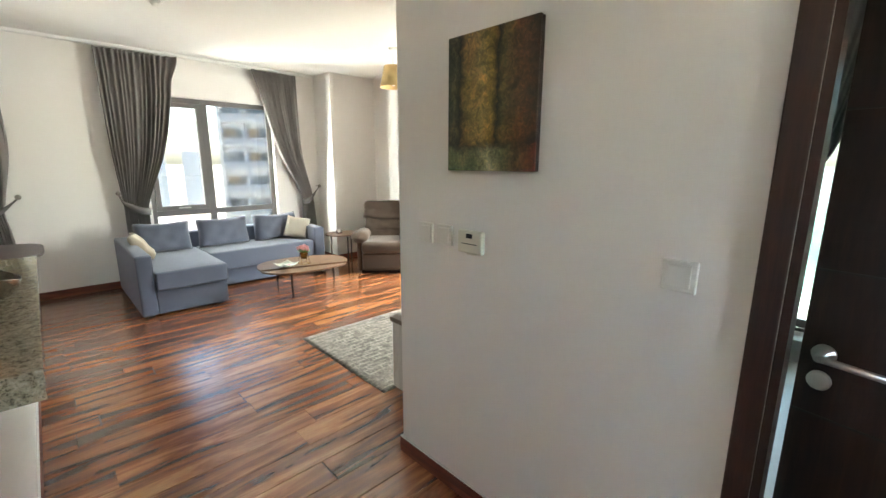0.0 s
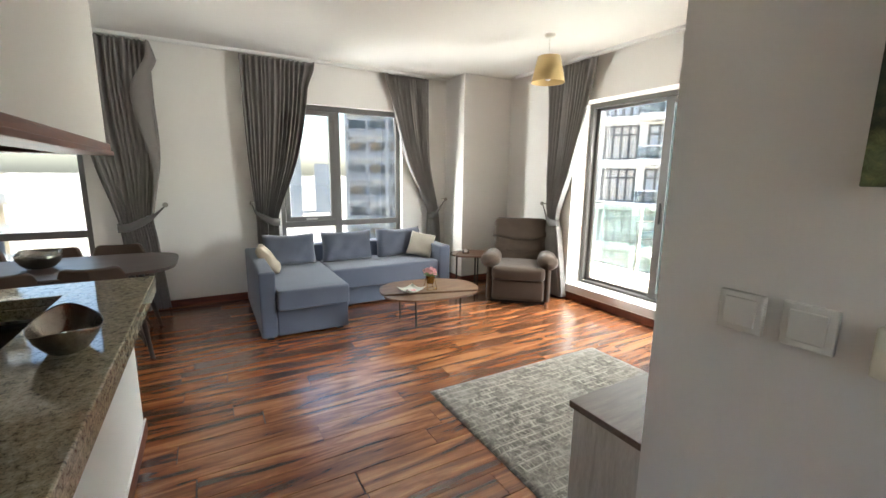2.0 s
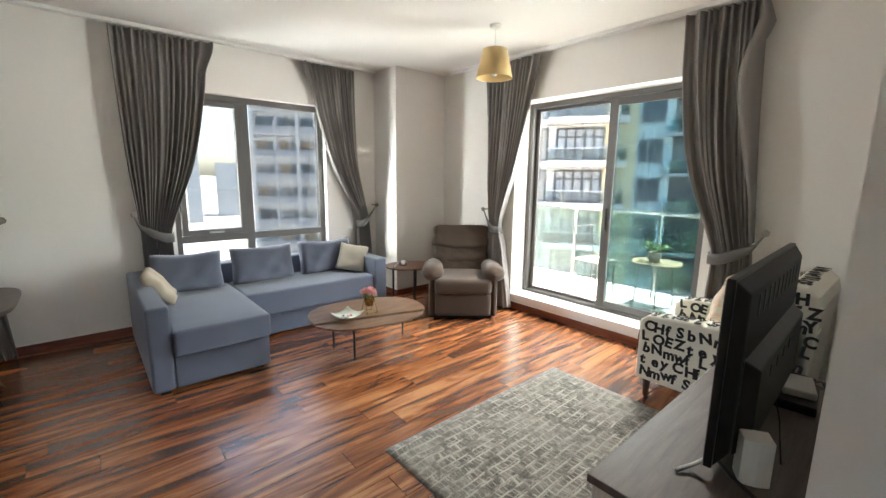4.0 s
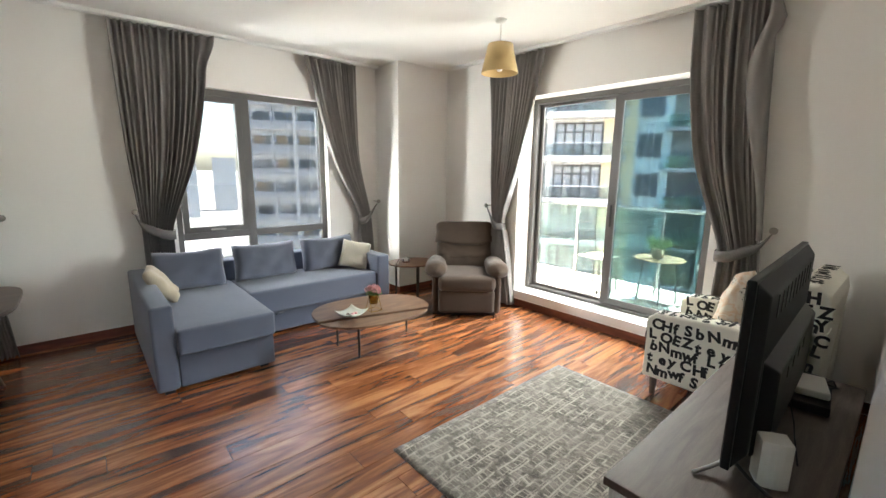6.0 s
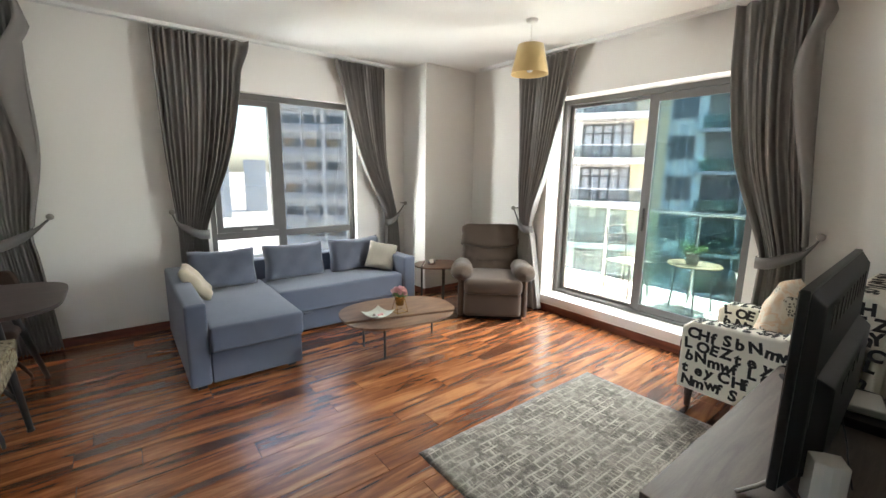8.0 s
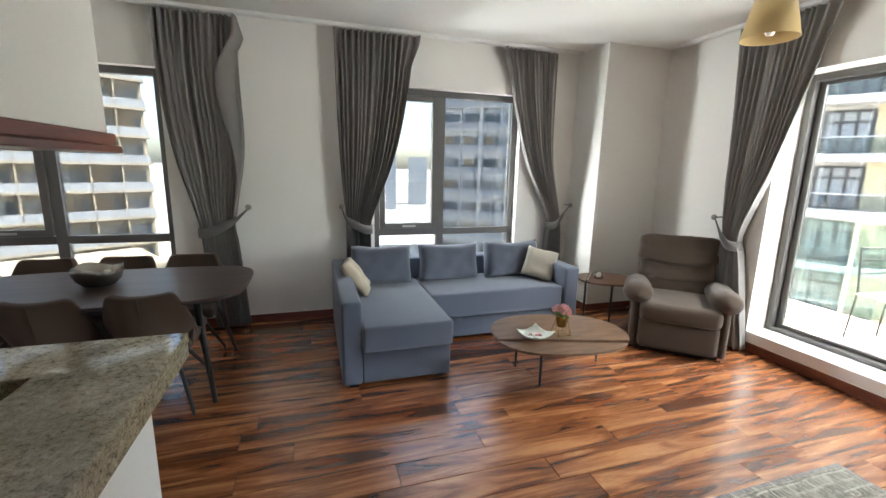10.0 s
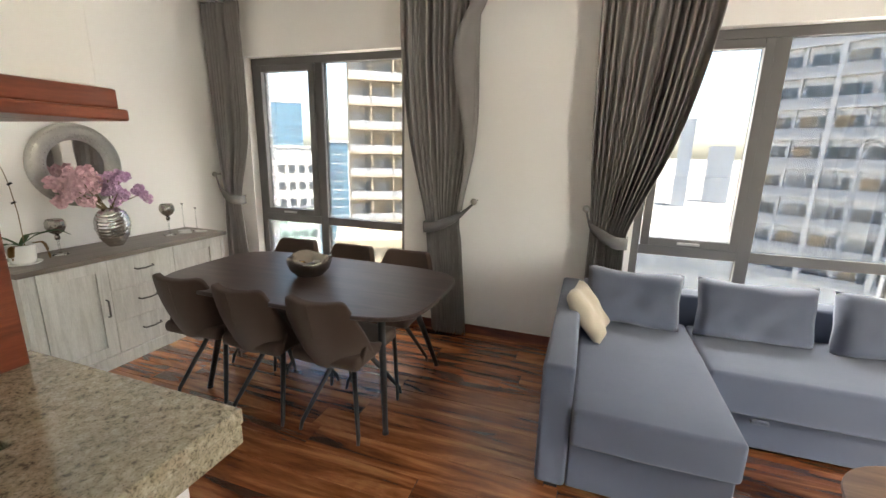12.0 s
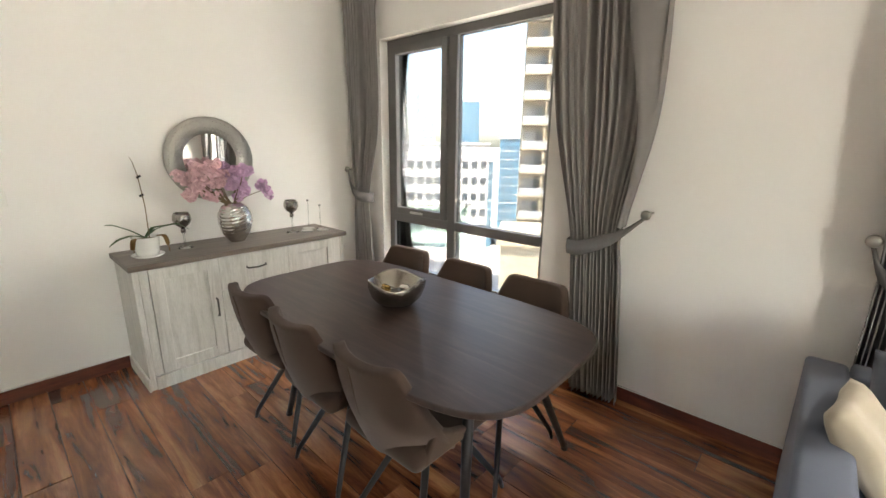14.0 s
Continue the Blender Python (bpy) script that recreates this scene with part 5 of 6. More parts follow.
def dining_chair():
    c = thing("dining_chair", pose(-0.45, 4.93, 0, 0, 0, 0) @ Matrix.Diagonal((0.9, 1, 1, 1)), "taupe suede bucket dining chair on black splayed legs", "dining chair", "chairs round the dining table")
    # local: the back at -y; the shell is one curved sheet, thickened
    def sheet(rows, nu, width, curl, name):
        bm = bmesh.new()
        g = []
        for yv, z, w, cu in rows:
            g.append([bm.verts.new((w * u, yv + cu * abs(u) ** 2.2, z + 0.0)) for u in [2 * i / nu - 1 for i in range(nu + 1)]])
        for a, b in zip(g, g[1:]):
            for i in range(nu):
                bm.faces.new((a[i], a[i + 1], b[i + 1], b[i]))
        return bm
    # backrest: from the seat upwards, the sides wrapping forwards, widest at mid height
    rows = []
    for j in range(15):
        s = j / 14
        z = 0.43 + 0.385 * s
        w = 0.185 + 0.055 * math.sin(math.pi * min(1, s * 0.9 + 0.1)) - 0.012 * s
        yv = -0.215 - 0.095 * s - 0.02 * math.sin(math.pi * s)
        cu = 0.15 * (1 - s) ** 1.2 + 0.045
        rows.append((yv, z, w, cu))
    bm = sheet(rows, 16, 0, 0, "b")
    for v in bm.verts:
        if v.co.z > 0.79:
            v.co.z -= 0.030 * (1 - min(1.0, abs(v.co.x) / 0.19) ** 2) * 0.5
            v.co.z -= 0.028 * max(0.0, (abs(v.co.x) - 0.15) / 0.06)
    ob = part("backrest", bm, CHAIR_F, c, "", True)
    md = ob.modifiers.new("thickness", 'SOLIDIFY')
    md.thickness, md.offset = 0.045, 0.0
    bv = ob.modifiers.new("round", 'BEVEL')
    bv.width, bv.segments = 0.016, 3
    part("back_seam", tube([(0, -0.243 - 0.02 * 0, 0.45), (0, -0.305, 0.62), (0, -0.338, 0.79)], 0.003, 6), CHAIR_F, c)
    part("seat", soft_block(-0.225, -0.235, 0.425, 0.225, 0.22, 0.495, 0.032, 6), CHAIR_F, c, "", True)
    for sx in (-1, 1):
        rows = [(-0.20, 0.46, 0, 0), (0.02, 0.46, 0, 0)]
        bm = bmesh.new()
        a = [bm.verts.new(p) for p in ((sx * 0.212, -0.20, 0.445), (sx * 0.214, 0.06, 0.445), (sx * 0.224, 0.02, 0.49), (sx * 0.226, -0.07, 0.525), (sx * 0.222, -0.15, 0.57))]
        bm.faces.new(a if sx > 0 else a[::-1])
        ob = part("side_wing", bm, CHAIR_F, c, "", False)
        md = ob.modifiers.new("thickness", 'SOLIDIFY')
        md.thickness, md.offset = 0.03, 0.0
        bv = ob.modifiers.new("round", 'BEVEL')
        bv.width, bv.segments = 0.010, 3
    part("hub", box(-0.07, -0.07, 0.385, 0.07, 0.07, 0.424, 0.006), METAL_B, c)
    for sx in (-1, 1):
        for sy in (-1, 1):
            part("leg", tube([(sx * 0.05, sy * 0.05 + 0.03, 0.40), (sx * 0.195, sy * 0.25 + 0.05, 0.045), (sx * 0.20, sy * 0.262 + 0.05, 0.0)], [0.017, 0.012, 0.009], 10), METAL_B, c, "", True)
    return c


chair = dining_chair()
for x in (-0.91, -1.37):
    copy_thing(chair, pose(x, 4.93 + (0.01 if x < -1 else -0.01), 0, 0, 0, 3 if x < -1 else -2))
for x, a in ((-1.38, 182), (-0.90, 179), (-0.44, 181)):
    copy_thing(chair, pose(x, 5.47, 0, 0, 0, a))


def wavy_bowl(name, m, r, h, material, label, cat):
    b = thing(name, m, label, cat)
    bm = bmesh.new()
    n = 40
    prof = [(0.30, 0.0), (0.62, 0.08), (0.86, 0.32), (0.98, 0.62), (1.0, 0.86), (0.98, 0.90), (0.93, 0.84), (0.80, 0.40), (0.5, 0.14), (0.0, 0.11)]
    rings = []
    for pr, pz in prof:
        ring = []
        for k in range(n):
            a = 2 * math.pi * k / n
            wave = 1 + 0.13 * math.sin(3 * a + 0.6) * pz
            rr = r * pr * (1 - 0.05 * pz * math.cos(3 * a))
            ring.append(bm.verts.new((rr * math.cos(a), rr * math.sin(a), h * pz * wave + (0.0 if pz else 0))))
        rings.append(ring)
    for a, c in zip(rings, rings[1:]):
        for k in range(n):
            bm.faces.new((a[k], a[(k + 1) % n], c[(k + 1) % n], c[k]))
    bm.faces.new(rings[0][::-1])
    bmesh.ops.remove_doubles(bm, verts=bm.verts, dist=1e-4)
    part("bowl", bm, material, b, "", True)
    return b


bowl = wavy_bowl("table_bowl", pose(-0.83, 5.13, 0.746), 0.135, 0.135, BRONZE_BOWL, "hammered dark metal bowl with a wavy rim on the table", "bowl")
rb = random.Random(4)
for k in range(5):
    part("pebble", pillow(0.05, 0.03, 0.035, k, 8), (GOLD, SILVER, PEWTER)[k % 3], bowl, "", True, pose(rb.uniform(-0.05, 0.05), rb.uniform(-0.05, 0.05), 0.045 + 0.008 * k, rb.uniform(0, 90), 0, rb.uniform(0, 180)))


# ---- sideboard and what stands on it ----
def sideboard():
    s = thing("sideboard", pose(0, 0, 0), "whitewashed oak sideboard with grey top against the wall", "sideboard")
    X0, X1, Y0, Y1 = XW + 0.015, -2.235, 4.395, 5.80
    part("top", box(X0 - 0.002, Y0 - 0.018, 0.758, X1 + 0.028, Y1 + 0.018, 0.79, 0.003), OAK_TOP, s, "grey-brown oak top")
    part("side_panel", box(X0, Y0, 0.0, X1, Y0 + 0.03, 0.757, 0.002), OAK_WHITE, s)
    part("side_panel", box(X0, Y1 - 0.03, 0.0, X1, Y1, 0.757, 0.002), OAK_WHITE, s)
    part("body", box(X0, Y0 + 0.031, 0.08, X1 - 0.022, Y1 - 0.031, 0.757), OAK_WHITE, s)
    part("plinth", box(X0, Y0 + 0.031, 0.0, X1 + 0.012, Y1 - 0.031, 0.085, 0.003), OAK_WHITE, s)
    part("plinth_return", box(X0, Y0 - 0.012, 0.0, X1 + 0.012, Y0 - 0.0005, 0.085, 0.003), OAK_WHITE, s)
    part("face_post", box(X1 - 0.02, Y0 + 0.031, 0.087, X1 - 0.001, Y0 + 0.075, 0.755, 0.002), OAK_WHITE, s)
    part("face_post", box(X1 - 0.02, Y1 - 0.075, 0.087, X1 - 0.001, Y1 - 0.031, 0.755, 0.002), OAK_WHITE, s)
    ya, yb, yc, yd = Y0 + 0.078, 4.855, 5.325, Y1 - 0.078
    for a, b, hy in ((ya, yb - 0.003, yb - 0.04), (yc + 0.003, yd, yc + 0.04)):
        d = part("door", box(X1 - 0.02, a, 0.09, X1 - 0.008, b, 0.752), OAK_WHITE, s)
        bm = bmesh.new()
        B(bm, X1 - 0.0075, a, 0.09, X1 + 0.006, a + 0.07, 0.752, 0.002)
        B(bm, X1 - 0.0075, b - 0.07, 0.09, X1 + 0.006, b, 0.752, 0.002)
        B(bm, X1 - 0.0075, a + 0.07, 0.682, X1 + 0.006, b - 0.07, 0.752, 0.002)
        B(bm, X1 - 0.0075, a + 0.07, 0.09, X1 + 0.006, b - 0.07, 0.16, 0.002)
        part("door_frame", bm, OAK_WHITE, d)
        part("handle", tube([(X1 + 0.006, hy, 0.49), (X1 + 0.028, hy, 0.485), (X1 + 0.030, hy, 0.43), (X1 + 0.028, hy, 0.375), (X1 + 0.006, hy, 0.37)], 0.006, 8), PEWTER, d, "aged pewter pull", True)
    for k in range(3):
        z0 = 0.09 + k * 0.2215
        d = part("drawer_front", box(X1 - 0.02, yb, z0, X1 + 0.006, yc, z0 + 0.2185, 0.002), OAK_WHITE, s)
        ym, zm = (yb + yc) / 2, z0 + 0.12
        part("handle", tube([(X1 + 0.006, ym - 0.065, zm + 0.005), (X1 + 0.027, ym - 0.06, zm), (X1 + 0.032, ym, zm - 0.004), (X1 + 0.027, ym + 0.06, zm), (X1 + 0.006, ym + 0.065, zm + 0.005)], 0.006, 8), PEWTER, d, "aged pewter pull", True)


sideboard()
TOPZ = 0.791


def wall_mirror():
    w = thing("wall_mirror", pose(XW + 0.018, 5.03, 1.355, 0, 90, -3.2), "round mirror in a broad hammered silver frame on the wall", "mirror")
    R = 0.285
    part("frame", lathe([(R * 0.60, 0.004), (R * 0.60, 0.016), (R * 0.64, 0.024), (R * 0.80, 0.032), (R * 0.94, 0.028), (R, 0.016), (R, 0.004)], 72,
                        ripple=lambda a, z: 1 + 0.004 * math.sin(36 * a)), SILVER_R, w, "embossed silver ring", True)
    part("glass", lathe([(0.0, 0.010), (R * 0.605, 0.010), (R * 0.605, 0.014), (0.0, 0.0145)], 64), MIRROR, w, "mirror glass", False)
    bm = bmesh.new()
    for rr, nn in ((0.67, 46), (0.75, 52), (0.83, 58), (0.91, 62)):
        for k in range(nn):
            a = 2 * math.pi * (k + 0.5 * (rr > 0.7)) / nn
            bmesh.ops.create_icosphere(bm, subdivisions=1, radius=0.007, matrix=Matrix.Translation((R * rr * math.cos(a), R * rr * math.sin(a), 0.028)) @ Matrix.Diagonal((1, 1, 0.55, 1)))
    part("embossing", bm, SILVER_R, w, "", True)
    part("back_plate", lathe([(0.0, 0.0), (R * 0.97, 0.0), (R * 0.97, 0.006), (0.0, 0.006)], 48), PLASTIC_DK, w)


SILVER_R = mottled("worn_silver", (0.50, 0.48, 0.45), (0.34, 0.325, 0.30), 0.34, 40, 120, 0.5, 1.0, bdist=0.003)
wall_mirror()


def leaf_vase():
    v = thing("leaf_vase", pose(-2.45, 5.07, TOPZ, 0, 0, 75) @ Matrix.Diagonal((1.15, 1.15, 1.15, 1)), "shiny silver vase ribbed like a leaf with pink blossom", "vase")
    prof = [(0.0, 0.0), (0.038, 0.0), (0.048, 0.012), (0.078, 0.06), (0.094, 0.12), (0.092, 0.17), (0.072, 0.215), (0.046, 0.235), (0.040, 0.236), (0.038, 0.222), (0.0, 0.20)]
    fine = []
    for (r0, z0), (r1, z1) in zip(prof, prof[1:]):
        for s in range(10):
            fine.append((r0 + (r1 - r0) * s / 10, z0 + (z1 - z0) * s / 10))
    fine.append(prof[-1])
    rib = lambda a, z: 1 + (0.030 * math.sin(2 * math.pi * (z * 48 + 1.6 * abs(math.sin(a + 0.5)))) if 0.02 < z < 0.225 else 0)
    part("body", lathe(fine, 72, 1.0, 0.62, rib), SILVER, v, "ribbed mirror-bright silver body", True)
    rnd = random.Random(9)
    for k in range(18):
        a = rnd.uniform(-1.2, 1.2) if k % 2 else rnd.uniform(2.0, 4.3)
        side = -1 if k % 5 < 3 else 1
        tip = Vector((side * rnd.uniform(0.02, 0.27) - 0.03, rnd.uniform(-0.08, 0.08), rnd.uniform(0.29, 0.46)))
        part("twig", tube([(0, 0, 0.21), (tip.x * 0.4, tip.y * 0.4, 0.27), tip], [0.004, 0.003, 0.002], 6), STEM, v)
        bm = bmesh.new()
        for q in range(5):
            o = Vector((rnd.gauss(0, 0.03), rnd.gauss(0, 0.03), rnd.gauss(0, 0.022)))
            petal_ball(bm, tip + o, 0.026, rnd, 20, 0.016)
        part("blossom", bm, BLOSSOM if side < 0 else BLOSSOM_L, v)


leaf_vase()


def strap_leaf(pts, width, n=10):
    bm = bmesh.new()
    pts = [Vector(p) for p in pts]
    def at(t):
        t *= len(pts) - 1
        i = min(int(t), len(pts) - 2)
        return pts[i].lerp(pts[i + 1], t - i)
    rows = []
    for k in range(n + 1):
        t = k / n
        p = at(t)
        d = (at(min(1, t + 0.05)) - at(max(0, t - 0.05))).normalized()
        sdir = d.cross(Vector((0, 0, 1)))
        sdir = sdir.normalized() if sdir.length > 1e-3 else Vector((1, 0, 0))
        w = width * math.sin(math.pi * min(0.97, 0.12 + 0.85 * t)) ** 0.6
        up = sdir.cross(d)
        rows.append((bm.verts.new(p - sdir * w + up * w * 0.3), bm.verts.new(p), bm.verts.new(p + sdir * w + up * w * 0.3)))
    for a, b in zip(rows, rows[1:]):
        bm.faces.new((a[0], a[1], b[1], b[0]))
        bm.faces.new((a[1], a[2], b[2], b[1]))
    ext = bmesh.ops.solidify(bm, geom=list(bm.faces), thickness=0.0025)
    return bm


def orchid():
    o = thing("potted_orchid", pose(-2.43, 4.53, TOPZ), "orchid with strap leaves and a bare stem in white pot", "potted plant")
    part("saucer", lathe([(0.0, 0.0), (0.075, 0.0), (0.088, 0.012), (0.083, 0.013), (0.07, 0.006), (0.0, 0.006)], 32), PORCELAIN, o, "", True)
    part("pot", lathe([(0.0, 0.007), (0.056, 0.007), (0.062, 0.03), (0.070, 0.115), (0.074, 0.12), (0.068, 0.12), (0.063, 0.10), (0.0, 0.10)], 32), PORCELAIN, o, "", True)
    part("soil", lathe([(0.0, 0.101), (0.063, 0.103), (0.0, 0.108)], 20), STEM, o)
    for pts, w in (([(0, 0, 0.11), (0.05, 0.06, 0.17), (0.09, 0.15, 0.19), (0.10, 0.21, 0.15)], 0.024), ([(0, 0, 0.11), (0.02, -0.08, 0.17), (0.03, -0.15, 0.21), (0.03, -0.19, 0.215)], 0.02),
                   ([(0, 0, 0.11), (0.05, -0.07, 0.14), (0.07, -0.14, 0.13), (0.08, -0.19, 0.10)], 0.02), ([(0, 0, 0.11), (-0.02, 0.05, 0.16), (-0.03, 0.12, 0.17)], 0.02)):
        part("leaf", strap_leaf(pts, w), LEAF, o, "glossy green strap leaf", True)
    part("leaf", strap_leaf([(0.02, 0.05, 0.12), (0.05, 0.085, 0.12), (0.06, 0.095, 0.06), (0.06, 0.10, 0.02)], 0.022), LEAF_DRY, o, "drooping yellow-brown leaf", True)
    part("leaf", strap_leaf([(0.04, -0.05, 0.12), (0.07, -0.075, 0.115), (0.08, -0.085, 0.07), (0.08, -0.085, 0.045)], 0.016), LEAF_DRY, o, "drooping yellow-brown leaf", True)
    part("flower_stem", tube([(0, 0.02, 0.10), (-0.01, 0.025, 0.30), (-0.02, 0.015, 0.48), (-0.02, 0.0, 0.56), (-0.02, -0.012, 0.59)], [0.003, 0.0028, 0.0025, 0.002, 0.0015], 8), STEM, o, "", True)
    for z in (0.36, 0.47):
        part("stem_clip", tube([(-0.02, 0.008, z), (-0.012, 0.028, z + 0.012)], 0.006, 8), PLASTIC_DK, o)


orchid()


def goblet(name, m, hgt, material):
    g = thing(name, m, "mercury glass candle goblet on a clear stem", "candle holder", "candle goblets")
    part("foot", lathe([(0.0, 0.0), (0.045, 0.0), (0.044, 0.003), (0.008, 0.007), (0.005, 0.02), (0.005, hgt - 0.07), (0.008, hgt - 0.055), (0.0, hgt - 0.054)], 24), GLASS_C, g, "clear glass stem", True)
    part("collar", lathe([(0.0, hgt - 0.053), (0.014, hgt - 0.053), (0.016, hgt - 0.035), (0.010, hgt - 0.022), (0.0, hgt - 0.022)], 20), material, g, "", True)
    part("cup", lathe([(0.0, hgt - 0.021), (0.016, hgt - 0.020), (0.042, hgt), (0.055, hgt + 0.03), (0.052, hgt + 0.06), (0.042, hgt + 0.078), (0.040, hgt + 0.076), (0.046, hgt + 0.04), (0.03, hgt + 0.01), (0.0, hgt)], 28), material, g, "dappled silver cup", True)


goblet("candle_goblet", pose(-2.50, 4.755, TOPZ), 0.155, BRONZE_BOWL)
goblet("candle_goblet", pose(-2.47, 5.50, TOPZ), 0.175, BRONZE_BOWL)
for yv, x, h in ((5.66, -2.50, 0.24), (5.73, -2.44, 0.20)):
    g = thing("glass_candlestick", pose(x, yv, TOPZ), "thin clear glass candlestick on the sideboard", "candlestick", "glass candlesticks")
    part("base", lathe([(0.0, 0.0), (0.034, 0.0), (0.032, 0.006), (0.006, 0.010), (0.0, 0.012)], 20), GLASS_C, g, "", True)
    part("stem", lathe([(0.004, 0.012), (0.0035, h - 0.02), (0.010, h), (0.009, h), (0.0, h - 0.015)], 14), GLASS_C, g, "", True)
for yv, x in ((5.60, -2.42), (5.70, -2.36), (5.655, -2.50)):
    c = thing("coaster", pose(x, yv, TOPZ), "small white round coaster with a metal rim", "coaster", "coasters on the sideboard")
    part("disc", lathe([(0.0, 0.0), (0.042, 0.0), (0.042, 0.006), (0.0, 0.007)], 24), PORCELAIN, c, "", False)
    part("rim", lathe([(0.0425, 0.0), (0.046, 0.001), (0.046, 0.008), (0.0425, 0.008)], 24), STEEL, c, "", True)


# ---- on the granite bar ----
def leaf_bowl():
    b = thing("leaf_bowl", pose(-0.135, 2.70, 0.902, 0, 0, 12), "long hammered silver bowl on the granite bar", "bowl")
    bm = bmesh.new()
    n = 40
    rings = []
    for pr, pz in [(0.35, 0.0), (0.6, 0.012), (0.85, 0.045), (1.0, 0.078), (1.015, 0.083), (0.98, 0.080), (0.80, 0.045), (0.5, 0.018), (0.0, 0.012)]:
        ring = []
        for k in range(n):
            a = 2 * math.pi * k / n
            lift = 0.35 * abs(math.sin(a)) ** 3 * pz
            ring.append(bm.verts.new((0.095 * pr * math.cos(a), 0.165 * pr * math.sin(a) * (1 + 0.05 * abs(math.sin(a)) ** 6), pz + lift)))
        rings.append(ring)
    for a, c in zip(rings, rings[1:]):
        for k in range(n):
            bm.faces.new((a[k], a[(k + 1) % n], c[(k + 1) % n], c[k]))
    bm.faces.new(rings[0][::-1])
    bmesh.ops.remove_doubles(bm, verts=bm.verts, dist=1e-4)
    part("bowl", bm, BRONZE_BOWL, b, "", True)
    ks = thing("key_set", pose(-0.13, 2.66, 0.925), "bunch of small keys lying in the silver bowl", "keys")
    for k in range(3):
        part("key", box(-0.012 + 0.022 * k - 0.008, -0.03, 0.002 + 0.004 * k, 0.0 + 0.022 * k, 0.03, 0.006 + 0.004 * k, 0.001), (STEEL, PLASTIC_B, NICKEL)[k], ks, "", False, pose(0, 0, 0, 0, 0, 25 * k - 20))


leaf_bowl()
tub = thing("plastic_tub", pose(-0.46, 2.73, 0.781, 0, 0, 6), "clear plastic kitchen tub standing on the worktop", "tub")
bm = bmesh.new()
B(bm, -0.10, -0.15, 0.0, 0.10, 0.15, 0.004)
for a in ((-0.10, -0.15, -0.097, 0.15), (0.097, -0.15, 0.10, 0.15), (-0.097, -0.15, 0.097, -0.147), (-0.097, 0.147, 0.097, 0.15)):
    B(bm, a[0], a[1], 0.004, a[2], a[3], 0.14)
part("body", bm, GLASS_C, tub)
bm = bmesh.new()
for a in ((-0.115, -0.165, -0.098, 0.165), (0.098, -0.165, 0.115, 0.165), (-0.098, -0.165, 0.098, -0.148), (-0.098, 0.148, 0.098, 0.165)):
    B(bm, a[0], a[1], 0.140, a[2], a[3], 0.147, 0.002)
part("rim", bm, PLASTIC_W, tub)
part("plate", lathe([(0.0, 0.0), (0.05, 0.0), (0.085, 0.012), (0.082, 0.014), (0.048, 0.004), (0.0, 0.004)], 28), PORCELAIN, tub, "", True, pose(0, 0.02, 0.11, 8, 6, 0))

# ---- on the walls and ceiling ----
pa = thing("forest_painting", pose(XP, 1.265, 1.463, 0, 0, 180), "unframed canvas painting of a dark golden forest", "painting")
part("canvas", box(0.020, 0.0, 0.0, 0.030, 0.40, 0.48, 0.002), PAINTING, pa)
part("stretcher_edge", box(0.001, 0.001, 0.001, 0.0195, 0.399, 0.479, 0.002), DOOR_W, pa, "dark wrapped canvas edge")


def switch(m, kind, label, material=PLASTIC_W):
    s = thing(kind, m, label, "switch", "wall switches")
    part("plate", box(-0.043, -0.0005, -0.043, 0.043, 0.013, 0.043, 0.003), material, s)
    part("rocker", box(-0.030, 0.013, -0.030, 0.030, 0.018, 0.030, 0.002), material, s, "", False, pose(0, 0, 0, 3, 0, 0))
    return s


WEST_FACE = lambda y, z: pose(XP, y, z, 0, 0, 90)
switch(WEST_FACE(1.420, 1.195), "light_switch", "white square light switch under the painting")
switch(WEST_FACE(1.305, 1.197), "light_switch", "white square light switch beside the thermostat")
switch(WEST_FACE(0.408, 1.197), "light_switch", "white square light switch beside the door casing")
switch(pose(XW, 3.95, 1.16, 0, 0, -90), "light_switch", "white light switch on the dining wall")
th = thing("thermostat", WEST_FACE(1.150, 1.188), "cream room thermostat with a small display", "thermostat")
part("case", box(-0.062, 0.0, -0.045, 0.062, 0.026, 0.045, 0.006, 3), PLASTIC_CREAM, th)
part("display", box(-0.016, 0.0262, 0.016, 0.016, 0.0275, 0.034, 0.001), PLASTIC_DK, th, "small dark display")
part("slider_slot", box(-0.04, 0.0262, -0.008, 0.04, 0.027, -0.005), PLASTIC_DK, th)
part("tab", box(-0.02, 0.002, -0.052, 0.02, 0.018, -0.0455, 0.002), PLASTIC_CREAM, th)
for x, w in ((3.40, 0.043), (3.52, 0.073)):
    o = thing("power_socket", pose(x, 5.79, 0.43, 0, 0, 180), "white wall socket on the corner column", "socket", "wall sockets")
    part("plate", box(-w, -0.0005, -0.043, w, 0.009, 0.043, 0.003), PLASTIC_W, o)
    for k in range(1 if w < 0.05 else 2):
        part("outlet", box(-0.018 + (0 if w < 0.05 else -0.035 + 0.07 * k), 0.009, -0.018, 0.018 + (0 if w < 0.05 else -0.035 + 0.07 * k), 0.011, 0.018, 0.001), PLASTIC_W, o)

